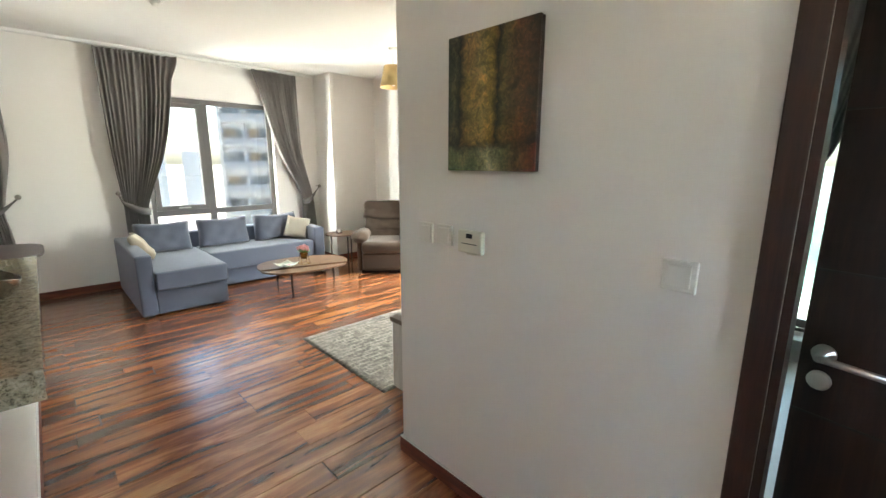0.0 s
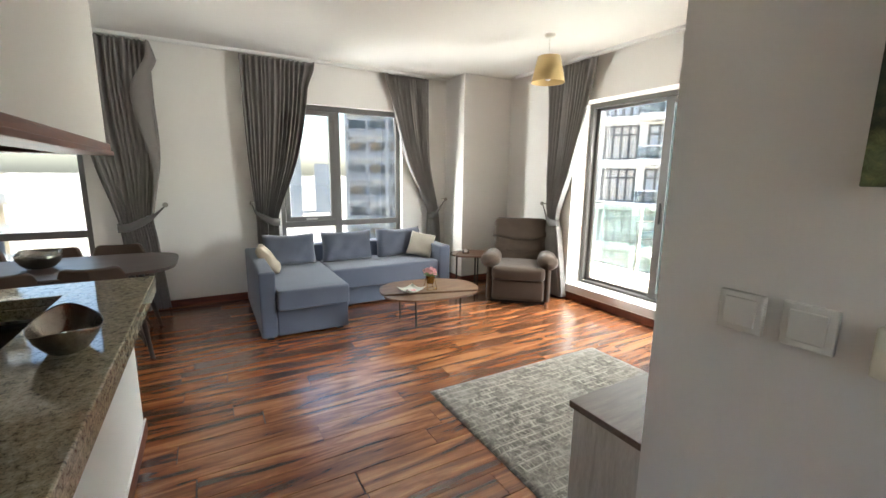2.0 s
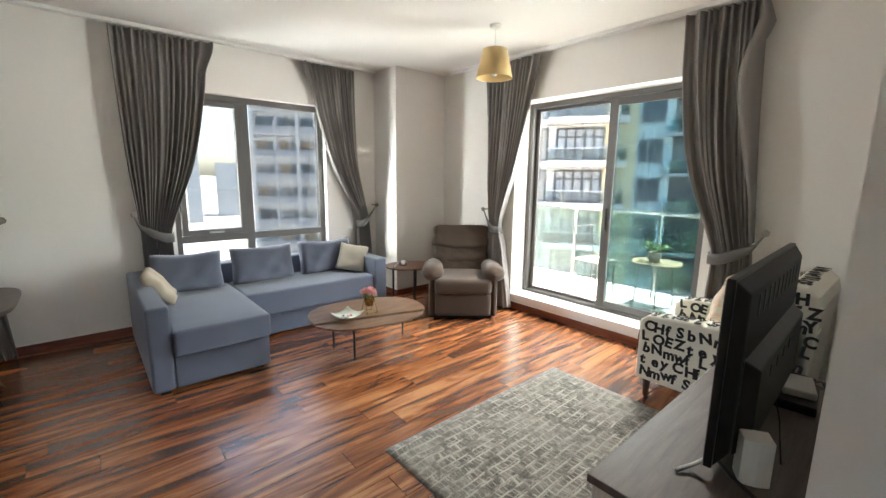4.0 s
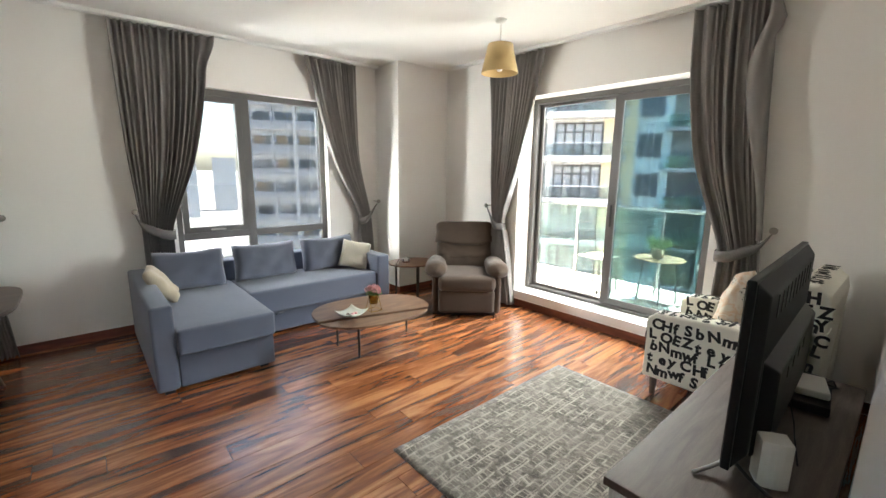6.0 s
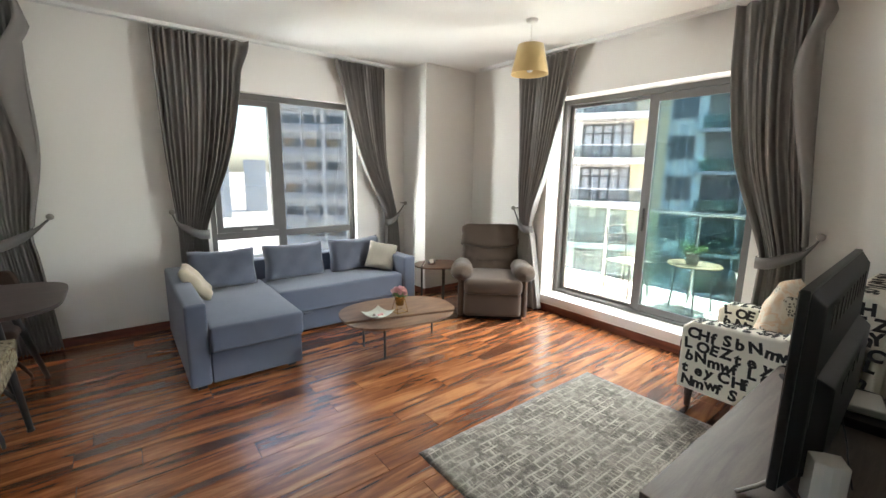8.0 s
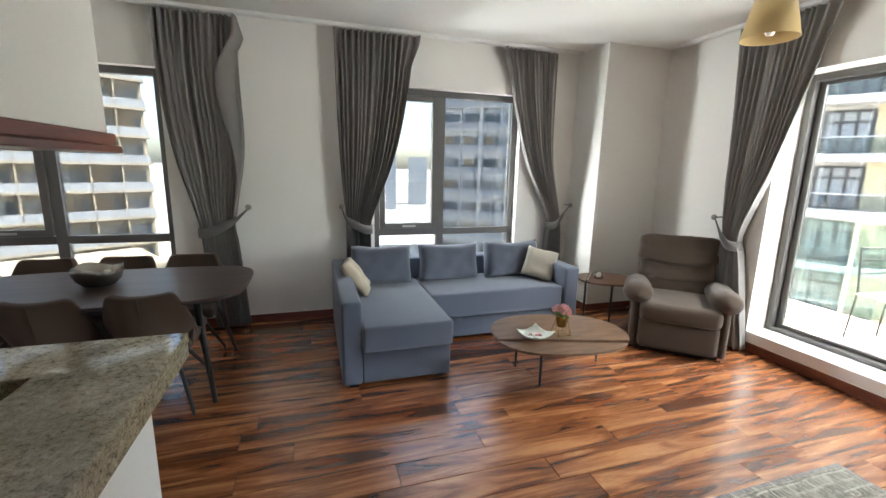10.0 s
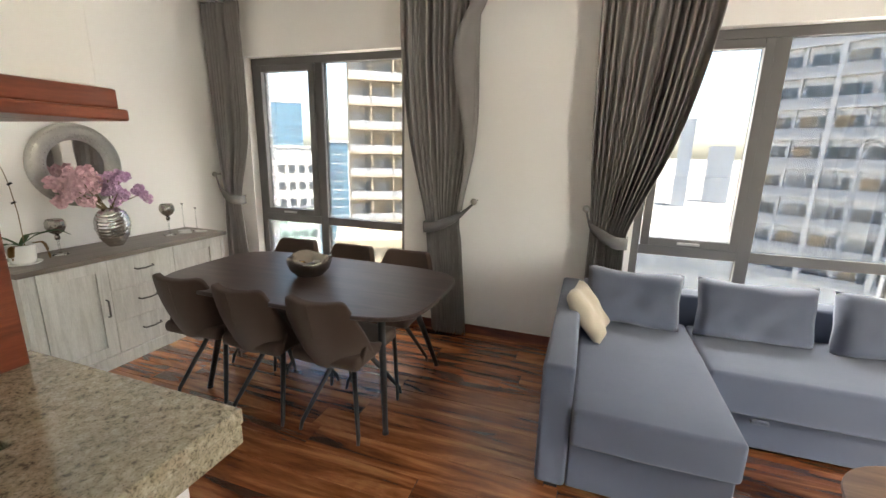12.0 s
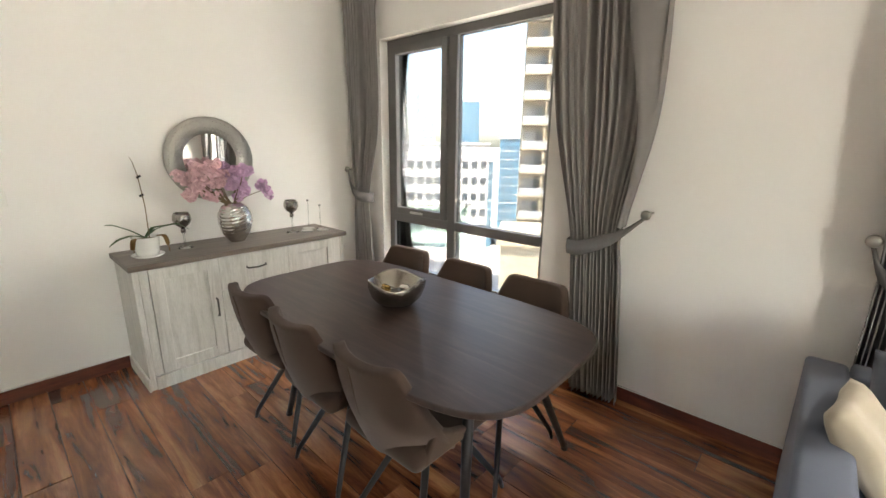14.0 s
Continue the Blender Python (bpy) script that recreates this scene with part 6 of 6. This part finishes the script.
pl = thing("pendant_lamp", pose(3.185, 4.12, 0), "beige cloth drum pendant lamp hanging from the ceiling", "pendant lamp")
part("canopy", lathe([(0.0, CEIL_Z - 0.03), (0.03, CEIL_Z - 0.03), (0.045, CEIL_Z - 0.02), (0.05, CEIL_Z), (0.0, CEIL_Z)], 28), PLASTIC_W, pl, "white ceiling rose", True)
part("cord", tube([(0, 0, CEIL_Z - 0.03), (0, 0, 2.50)], 0.003, 8), PLASTIC_W, pl)
bm = bmesh.new()
n = 40
zt, zb, rt_, rb_ = 2.575, 2.345, 0.105, 0.155
rings = [[bm.verts.new((r * math.cos(2 * math.pi * k / n), r * math.sin(2 * math.pi * k / n), z)) for k in range(n)] for r, z in ((rb_, zb), (rt_, zt), (rt_ - 0.003, zt), (rb_ - 0.003, zb))]
for a, b in zip(rings, rings[1:] + rings[:1]):
    for k in range(n):
        bm.faces.new((a[k], a[(k + 1) % n], b[(k + 1) % n], b[k]))
bmesh.ops.recalc_face_normals(bm, faces=bm.faces)
part("shade", bm, SHADE_F, pl, "tapered beige cloth shade", True)
part("lamp_holder", tube([(0, 0, 2.43), (0, 0, 2.52)], 0.018, 12), PLASTIC_W, pl)
part("bulb", lathe([(0.0, 2.36), (0.02, 2.365), (0.03, 2.39), (0.024, 2.42), (0.014, 2.435), (0.0, 2.435)], 18), PORCELAIN, pl, "white glass bulb", True)
bm = bmesh.new()
for k in range(3):
    a = 2 * math.pi * k / 3
    sweep(bm, [(0.015 * math.cos(a), 0.015 * math.sin(a), 2.50), (0.107 * math.cos(a), 0.107 * math.sin(a), 2.565)], 0.002, 6)
part("spider", bm, STEEL, pl)
sd = thing("smoke_detector", pose(0.955, 4.33, CEIL_Z), "small white round smoke detector on the ceiling", "smoke detector")
part("base", lathe([(0.0, -0.018), (0.052, -0.018), (0.055, -0.012), (0.055, 0.0), (0.0, 0.0)], 28), PLASTIC_W, sd, "", True)
part("sensor", lathe([(0.0, -0.045), (0.028, -0.045), (0.034, -0.03), (0.040, -0.0185), (0.0, -0.0185)], 28), PLASTIC_W, sd, "", True)


# ---- balcony ----
struct("balcony_floor", box(XE + T, -2.4, -0.35, 5.98, 7.4, 0.045), BALC_T, "pale tiled balcony floor in the sun", "balcony floor")
struct("balcony_slab_above", box(XE + T, -2.4, 2.86, 5.98, 7.4, 3.12), CEIL, "white soffit of the balcony above", "balcony")
rl = thing("balcony_railing", pose(0, 0, 0), "green glass balcony railing with a metal handrail", "railing")
part("handrail", tube([(5.90, -2.3, 1.075), (5.90, 7.3, 1.075)], 0.024, 12), STEEL, rl, "", True)
for k in range(8):
    y0 = -2.3 + 1.2 * k
    g = part("glass_panel", box(5.894, y0 + 0.02, 0.10, 5.904, y0 + 1.18, 1.05), GLASS_R, rl)
    g.visible_shadow = False
    part("post", box(5.885, y0 - 0.012, 0.045, 5.913, y0 + 0.012, 1.06, 0.003), STEEL, rl)
bt_ = thing("balcony_table", pose(5.38, 3.50, 0.045), "small round metal balcony table with thin legs", "table")
part("tabletop", lathe([(0.0, 0.50), (0.27, 0.50), (0.275, 0.507), (0.27, 0.515), (0.0, 0.515)], 40), STEM, bt_, "", False)
for a in (0.5, 2.07, 3.64, 5.2):
    part("leg", tube([(0.17 * math.cos(a), 0.17 * math.sin(a), 0.50), (0.21 * math.cos(a), 0.21 * math.sin(a), 0.0)], 0.009, 8), METAL_B, bt_)
po = thing("potted_herb", pose(5.36, 3.52, 0.561), "bushy green plant in a clay pot on the balcony table", "potted plant")
part("pot", lathe([(0.0, 0.0), (0.058, 0.0), (0.072, 0.11), (0.075, 0.115), (0.068, 0.115), (0.06, 0.09), (0.0, 0.09)], 24), CONCRETE_POT, po, "", True)
bm = bmesh.new()
rnd = random.Random(31)
for k in range(26):
    petal_ball(bm, (rnd.gauss(0, 0.05), rnd.gauss(0, 0.05), 0.16 + rnd.gauss(0, 0.028)), 0.03, rnd, 9, 0.020)
part("foliage", bm, HERB, po)


def balcony_chair(m, group="balcony chairs"):
    c = thing("balcony_chair", m, "slim dark metal balcony chair with slatted seat", "chair", group)
    part("seat", box(-0.19, -0.18, 0.43, 0.19, 0.18, 0.445, 0.004), CONCRETE_POT, c)
    for sx in (-1, 1):
        part("leg", tube([(sx * 0.18, 0.17, 0.0), (sx * 0.17, 0.16, 0.43)], 0.009, 8), METAL_B, c)
        part("leg", tube([(sx * 0.18, -0.20, 0.0), (sx * 0.17, -0.17, 0.45), (sx * 0.165, -0.22, 0.86)], 0.009, 8), METAL_B, c)
    for z in (0.62, 0.74, 0.85):
        part("back_rail", tube([(-0.167, -0.19 - (z - 0.45) * 0.07, z), (0.167, -0.19 - (z - 0.45) * 0.07, z)], 0.008, 8), METAL_B, c)
    return c


ch = balcony_chair(pose(5.30, 4.22, 0.045, 0, 0, 170))
copy_thing(ch, pose(5.52, 2.95, 0.045, 0, 0, 20))


# ---- the city outside ----
GROUND_Z = -27.0
struct("ground", box(-6000, -6000, GROUND_Z - 0.4, 6000, 6000, GROUND_Z), mottled("pale_city_ground", (0.32, 0.30, 0.27), (0.22, 0.21, 0.195), 0.9, 0.03, 0.6, 0.0), "pale sunlit streets and lots far below", "ground")
# far walls: the haze in front of them is put into the colour
HAZE_W = mottled("haze_toned_render", (0.36, 0.375, 0.39), (0.40, 0.41, 0.42), 0.8, 0.4, 6, 0.0)
BEIGE = mottled("beige_render", (0.29, 0.245, 0.18), (0.33, 0.28, 0.21), 0.8, 0.4, 6, 0.0)
PALE_IN = mottled("pale_curtained_room", (0.30, 0.29, 0.27), (0.22, 0.22, 0.21), 0.8, 0.9, 4, 0.0)
GREYW = mottled("pale_grey_render", (0.44, 0.455, 0.47), (0.48, 0.495, 0.51), 0.8, 0.4, 6, 0.0)
WHITEW = mottled("white_render", (0.44, 0.44, 0.435), (0.40, 0.40, 0.395), 0.8, 0.4, 6, 0.0)
CYANW = mottled("pale_blue_render", (0.42, 0.50, 0.52), (0.46, 0.54, 0.55), 0.8, 0.4, 6, 0.0)
GLASS_FAR = mottled("dark_facade_glass", (0.035, 0.05, 0.065), (0.07, 0.085, 0.10), 0.12, 0.6, 3, 0.0)
# far panes lifted in colour to paint haze; none is drawn
GLASS_HAZE = mottled("haze_toned_far_glass", (0.26, 0.29, 0.31), (0.30, 0.33, 0.35), 0.5, 0.6, 3, 0.0)
GLASS_BLUE = mottled("blue_facade_glass", (0.06, 0.14, 0.21), (0.085, 0.18, 0.26), 0.15, 0.3, 3, 0.0)
RAIL_GREY = mottled("smoked_rail_panel", (0.24, 0.25, 0.265), (0.28, 0.29, 0.305), 0.65, 0.6, 5, 0.0)
GREY_DK = mottled("dark_grey_panel", (0.10, 0.10, 0.105), (0.14, 0.14, 0.145), 0.6, 0.6, 5, 0.0)
# warm room light behind tower windows, painted as a plain surface colour
WARM_IN = mottled("painted_warm_room_light", (0.34, 0.25, 0.15), (0.22, 0.17, 0.12), 0.8, 0.9, 4, 0.0)


def building(name, az, dist, width, depth, top, turn, wall, label, floors=None, style="balcony", bays=4, fl=3.2, win=GLASS_FAR, rail_mat=GREY_DK, slab=None, shift=0.0, seed=1, columns=0):
    """A tower whose facade looks along local -y; az degrees clockwise from +y, as seen from the flat."""
    a = radians(az)
    px, py = 0.6 + dist * math.sin(a), 3.0 + dist * math.cos(a)
    b = thing(name, pose(px, py, 0, 0, 0, -az + turn), label, "building")
    part("wall", box(-width / 2, 0, GROUND_Z, width / 2, depth, top), wall, b)
    part("roof", box(-width / 2 - 0.25, -0.25, top, width / 2 + 0.25, depth + 0.25, top + 0.6), slab or wall, b)
    z_lo = floors if floors is not None else GROUND_Z + 4
    bw = width / bays
    rnd = random.Random(seed)
    dp = 0.75 if columns else 1.3
    if style == "balcony":
        me_s = finish("balcony", box(-width / 2 - 0.1, -dp, -0.14, width / 2 + 0.1, 0.0, 0.14), slab or wall)
        me_r = finish("balcony_front", box(-bw / 2 + 0.08, 0.02 - dp, 0.14, bw / 2 - 0.08, 0.08 - dp, 1.05), rail_mat)
        me_f = finish("fin", box(-0.09, 0.12 - dp, 0.14, 0.09, 0.0, fl - 0.14), slab or wall)
        me_w = []
        for mm in (win, WARM_IN, PALE_IN):
            bmw = bmesh.new()
            B(bmw, -bw * 0.36, -0.03, 0.16, bw * 0.12, 0.02, 2.30)
            for f in bmw.faces:
                f.material_index = 0
            nf = len(bmw.faces)
            B(bmw, bw * 0.16, -0.03, 0.16, bw * 0.36, 0.02, 2.30)
            for f in list(bmw.faces)[nf:]:
                f.material_index = 1
            me_w.append(finish("window", bmw, [mm, GLASS_FAR]))
        me_m = finish("window_frame", box(-0.05, -0.06, 0.16, 0.05, -0.031, 2.45), GREY_DK)
    else:
        ww = 0.27 if bays == 1 else 0.29
        bmw = bmesh.new()
        B(bmw, -bw * ww, -0.06, 0.80, bw * ww, 0.02, 2.55)
        me_w = [finish("window", bmw, win)]
        bmf = bmesh.new()
        for q in (-ww, -ww / 3, ww / 3, ww):
            B(bmf, bw * q - 0.04, -0.10, 0.76, bw * q + 0.04, -0.065, 2.59)
        B(bmf, -bw * ww, -0.10, 1.25, bw * ww, -0.065, 1.33)
        B(bmf, -bw * ww, -0.10, 2.52, bw * ww, -0.065, 2.60)
        B(bmf, -bw * ww, -0.10, 0.74, bw * ww, -0.065, 0.82)
        me_m = finish("window_frame", bmf, rail_mat)
        me_band = finish("floor_band", box(-width / 2 - 0.08, -0.12, -0.10, width / 2 + 0.08, 0.0, 0.10), slab or wall)
    if columns:
        me_c = finish("column", box(-0.22, -dp - 0.12, z_lo, 0.22, 0.4 - dp, top), slab or wall)
        for k in range(0, bays + 1, columns):
            o = new("column", me_c)
            o.parent, o.location = b, (-width / 2 + bw * k, 0, 0)
    z = z_lo + shift
    while z + fl < top + 0.1:
        if style == "balcony":
            o = new("balcony", me_s)
            o.parent, o.location = b, (0, 0, z)
        elif style == "banded":
            o = new("floor_band", me_band)
            o.parent, o.location = b, (0, 0, z)
        for k in range(bays):
            x = -width / 2 + bw * (k + 0.5)
            wi = new("window", me_w[rnd.randrange(len(me_w))])
            wi.parent, wi.location = b, (x, 0, z)
            if style != "strip":
                mm = new("window_frame", me_m)
                mm.parent, mm.location = wi, (0, 0, 0)
            if style == "balcony":
                rr = new("balcony_front", me_r)
                rr.parent, rr.location = b, (x, 0, z)
                if k:
                    ff = new("fin", me_f)
                    ff.parent, ff.location = b, (x - bw / 2, 0, z)
        z += fl
    return b


building("apartment_tower", 25.2, 62, 18, 16, 34, -6, GREYW, "grey apartment tower with rows of recessed balconies", -12.2, "balcony", 6, 3.2, GLASS_FAR, RAIL_GREY, WHITEW, 0.0, 2, 2)
building("apartment_tower", -24.6, 62, 15, 16, 40, 8, BEIGE, "beige apartment tower with stacked balconies", -12.2, "balcony", 5, 3.2, PALE_IN, RAIL_GREY, BEIGE, 0.5, 3)


def rounded_slab(x0, x1, d, z0, z1, r=1.1):
    """A balcony slab whose free end is rounded off."""
    arc = [(x1 - r + r * math.sin(a), -d + r - r * math.cos(a)) for a in [k * math.pi / 16 for k in range(9)]]
    return prism([(x0, 0.0), (x0, -d)] + arc + [(x1, 0.0)], z0, z1)


def curved_tower(az, dist, turn, levels, label):
    """White tower with round-ended balconies, glazed fronts and a beige end wall."""
    a = radians(az)
    b = thing("balcony_tower", pose(0.6 + dist * math.sin(a), 3.0 + dist * math.cos(a), 0, 0, 0, -az + turn), label, "building")
    part("wall", box(-7.0, 0, GROUND_Z, 5.2, 10, 28), WHITEW, b)
    part("end_wall", box(2.95, -0.05, GROUND_Z, 5.25, 0, 28), BEIGE_SUN, b, "beige plastered wall")
    part("roof", box(-7.2, -0.2, 28, 5.4, 10.2, 28.6), WHITEW, b)
    me_slab = finish("balcony", rounded_slab(-1.2, 4.6, 1.5, -0.22, 0.22), WHITEW)
    me_band = finish("floor_band", box(-7.1, -0.35, -0.22, -1.21, 0.0, 0.22), WHITEW)
    arc = [(4.5 - 1.05 + 1.05 * math.sin(q), -0.40 - 1.02 * math.cos(q)) for q in [k * math.pi / 16 for k in range(9)]]
    line = [(-1.15, 0.0), (-1.15, -1.42)] + arc + [(4.5, 0.0)]
    bm = bmesh.new()
    for (xa, ya), (xb, yb) in zip(line, line[1:]):
        q = [bm.verts.new(p) for p in ((xa, ya, 0.24), (xb, yb, 0.24), (xb, yb, 1.12), (xa, ya, 1.12))]
        bm.faces.new(q)
    me_rail = finish("balcony_front", bm, RAIL_PALE)
    me_top = finish("handrail", tube([(x, y, 1.14) for x, y in line], 0.035, 6), GREYW)
    panes, frames = [], []
    for x0, x1, n in ((-0.55, 2.9, 5), (-3.6, -1.3, 4), (-6.8, -4.1, 4)):
        panes.append([finish("window", box(x0, -0.03, 0.23, x1, 0.02, 2.72), mm) for mm in (GLASS_SKY, PALE_IN)])
        bm = bmesh.new()
        for k in range(n + 1):
            xx = x0 + (x1 - x0) * k / n
            B(bm, xx - 0.08, -0.09, 0.23, xx + 0.08, -0.031, 2.72)
        for zz in (0.26, 2.05, 2.68):
            B(bm, x0, -0.085, zz - 0.07, x1, -0.032, zz + 0.07)
        frames.append(finish("window_frame", bm, FRAME_DK))
    rnd = random.Random(44)
    for k in levels:
        z = -0.62 + 3.2 * k
        for nm, me in (("balcony", me_slab), ("floor_band", me_band), ("balcony_front", me_rail), ("handrail", me_top)):
            o = new(nm, me)
            o.parent, o.location = b, (0, 0, z)
        for q in range(3):
            w = new("window", panes[q][rnd.random() < 0.3])
            w.parent, w.location = b, (0, 0, z)
            f = new("window_frame", frames[q])
            f.parent = w
    return b


BEIGE_SUN = mottled("warm_beige_render", (0.46, 0.39, 0.26), (0.50, 0.43, 0.30), 0.8, 0.4, 6, 0.0)
GLASS_SKY = mottled("grey_balcony_glazing", (0.20, 0.215, 0.235), (0.27, 0.28, 0.295), 0.2, 0.5, 3, 0.0)
FRAME_DK = mottled("dark_window_frame", (0.028, 0.028, 0.03), (0.04, 0.04, 0.042), 0.5, 0.6, 5, 0.0)
RAIL_PALE = glass_mat("pale_balcony_glass", (0.62, 0.66, 0.66))
curved_tower(58.5, 34.0, 0, range(-5, 8), "white apartment tower with rounded balconies and beige end wall")
building("blue_grey_tower", 68.8, 37, 3.0, 9, 28, 8, CYANW, "pale blue-grey tower with dark divided windows", -11.0, "punched", 1, 3.1, GLASS_FAR, RAIL_GREY, WHITEW, 0.62, 5)
building("dark_bay_tower", 75.0, 38, 6.0, 9, 28, 8, GREY_DK, "dark glazed tower bay with white floor bands", -11.0, "balcony", 2, 3.1, GLASS_FAR, GLASS_R, RAIL_GREY, 0.4, 6)
building("recessed_tower", 65.7, 37.5, 1.3, 8, 28, 6, BEIGE, "narrow beige tower recess with balcony slabs", -11.0, "balcony", 1, 3.1, GLASS_FAR, GLASS_R, BEIGE, 0.3, 7)
building("blue_glass_tower", -33.2, 120, 5.4, 12, 3.2, 0, GLASS_BLUE, "slim blue glass office tower", -24, "banded", 1, 2.4, GLASS_BLUE, GREY_DK, WHITEW, 0.0, 8)
building("blue_glass_block", -36.3, 118, 4.4, 12, -3.0, 0, GLASS_BLUE, "low blue glass office block", -24, "banded", 2, 2.6, GLASS_BLUE, GREY_DK, WHITEW, 0.0, 9)
building("white_office", -42.0, 112, 24, 14, 1.5, 0, WHITEW, "white office building with rows of upright windows", -22, "punched", 10, 4.2, GLASS_FAR, GREY_DK, WHITEW, 0.0, 10)
building("far_tower", -39.3, 260, 17, 20, 26, 0, GLASS_BLUE, "far blue glass tower in the haze", -20, "banded", 3, 4.0, GLASS_BLUE, GREY_DK, WHITEW, 0.0, 11)
building("far_tower", -45.0, 270, 16, 20, 32, 0, GREYW, "far pale tower in the haze", -20, "banded", 4, 4.0, GLASS_BLUE, GREY_DK, WHITEW, 0.0, 12)
building("far_tower", 10.2, 280, 7, 15, 22, 0, HAZE_W, "far slim white tower, its haze put into the colour", -20, "banded", 2, 4.0, GLASS_HAZE, GLASS_HAZE, WHITEW, 0.0, 13)
building("far_tower", 13.8, 320, 14, 15, 8, 0, HAZE_W, "far pale block, its haze put into the colour", -20, "banded", 3, 4.0, GLASS_HAZE, GLASS_HAZE, WHITEW, 0.0, 14)
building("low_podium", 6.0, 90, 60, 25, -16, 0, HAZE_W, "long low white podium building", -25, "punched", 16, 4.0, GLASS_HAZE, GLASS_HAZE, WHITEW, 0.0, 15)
building("low_podium", -25.5, 30, 8.0, 6, -5.4, 6, BEIGE, "beige podium with a row of openings along its top", -25, "punched", 7, 4.0, GLASS_FAR, GREY_DK, BEIGE, 0.0, 16)

nb = thing("neighbour_balcony", pose(-6.6, 10.4, 0, 0, 0, 40), "neighbouring balcony with a green glass rail", "balcony")
part("slab", box(-1.6, 0.0, -1.15, 1.6, 1.6, -0.9), WHITEW, nb)
for k in range(3):
    g = part("glass_panel", box(-1.58 + 1.06 * k, 0.04, -0.9, -0.56 + 1.06 * k, 0.055, 0.10), GLASS_R, nb)
part("handrail", tube([(-1.6, 0.05, 0.13), (1.6, 0.05, 0.13)], 0.03, 10), STEEL, nb, "", True)
part("side_wall", box(-1.9, 0.0, -12.0, -1.6, 1.9, 2.6), WHITEW, nb)

# ---- floor planks ----
plank_cache = {}


def plank_mesh(length, width):
    key = (round(length, 2), round(width, 3))
    if key not in plank_cache:
        l, w = key
        c, e = 0.0015, 0.0012
        bm = bmesh.new()
        a = [bm.verts.new(p) for p in ((c, c, -0.008), (l - c, c, -0.008), (l - c, w - c, -0.008), (c, w - c, -0.008))]
        b = [bm.verts.new((v.co.x, v.co.y, -e)) for v in a]
        d = [bm.verts.new(p) for p in ((c + e, c + e, 0), (l - c - e, c + e, 0), (l - c - e, w - c - e, 0), (c + e, w - c - e, 0))]
        for lo, hi in ((a, b), (b, d)):
            for k in range(4):
                bm.faces.new((lo[k], lo[(k + 1) % 4], hi[(k + 1) % 4], hi[k]))
        bm.faces.new(d)
        plank_cache[key] = finish("plank", bm, FLOOR_W)
    return plank_cache[key]


rng = random.Random(5)
PW, PL = 0.164, 1.28
y = -2.1
while y < YN - 0.001:
    w = min(PW, YN - y)
    x_lo, x_hi = (XW, XE) if y > 3.6 else ((XK - 0.0, XE) if y > YS - 0.17 else (XK, XP + 0.1))
    x = x_lo - rng.uniform(0.1, 1.15)
    while x < x_hi:
        a, b = max(x, x_lo), min(x + PL, x_hi)
        if b - a > 0.03:
            p = new("plank", plank_mesh(b - a, w))
            p.parent = floor
            p.location = (a, y, 0)
        x += PL
    y += PW
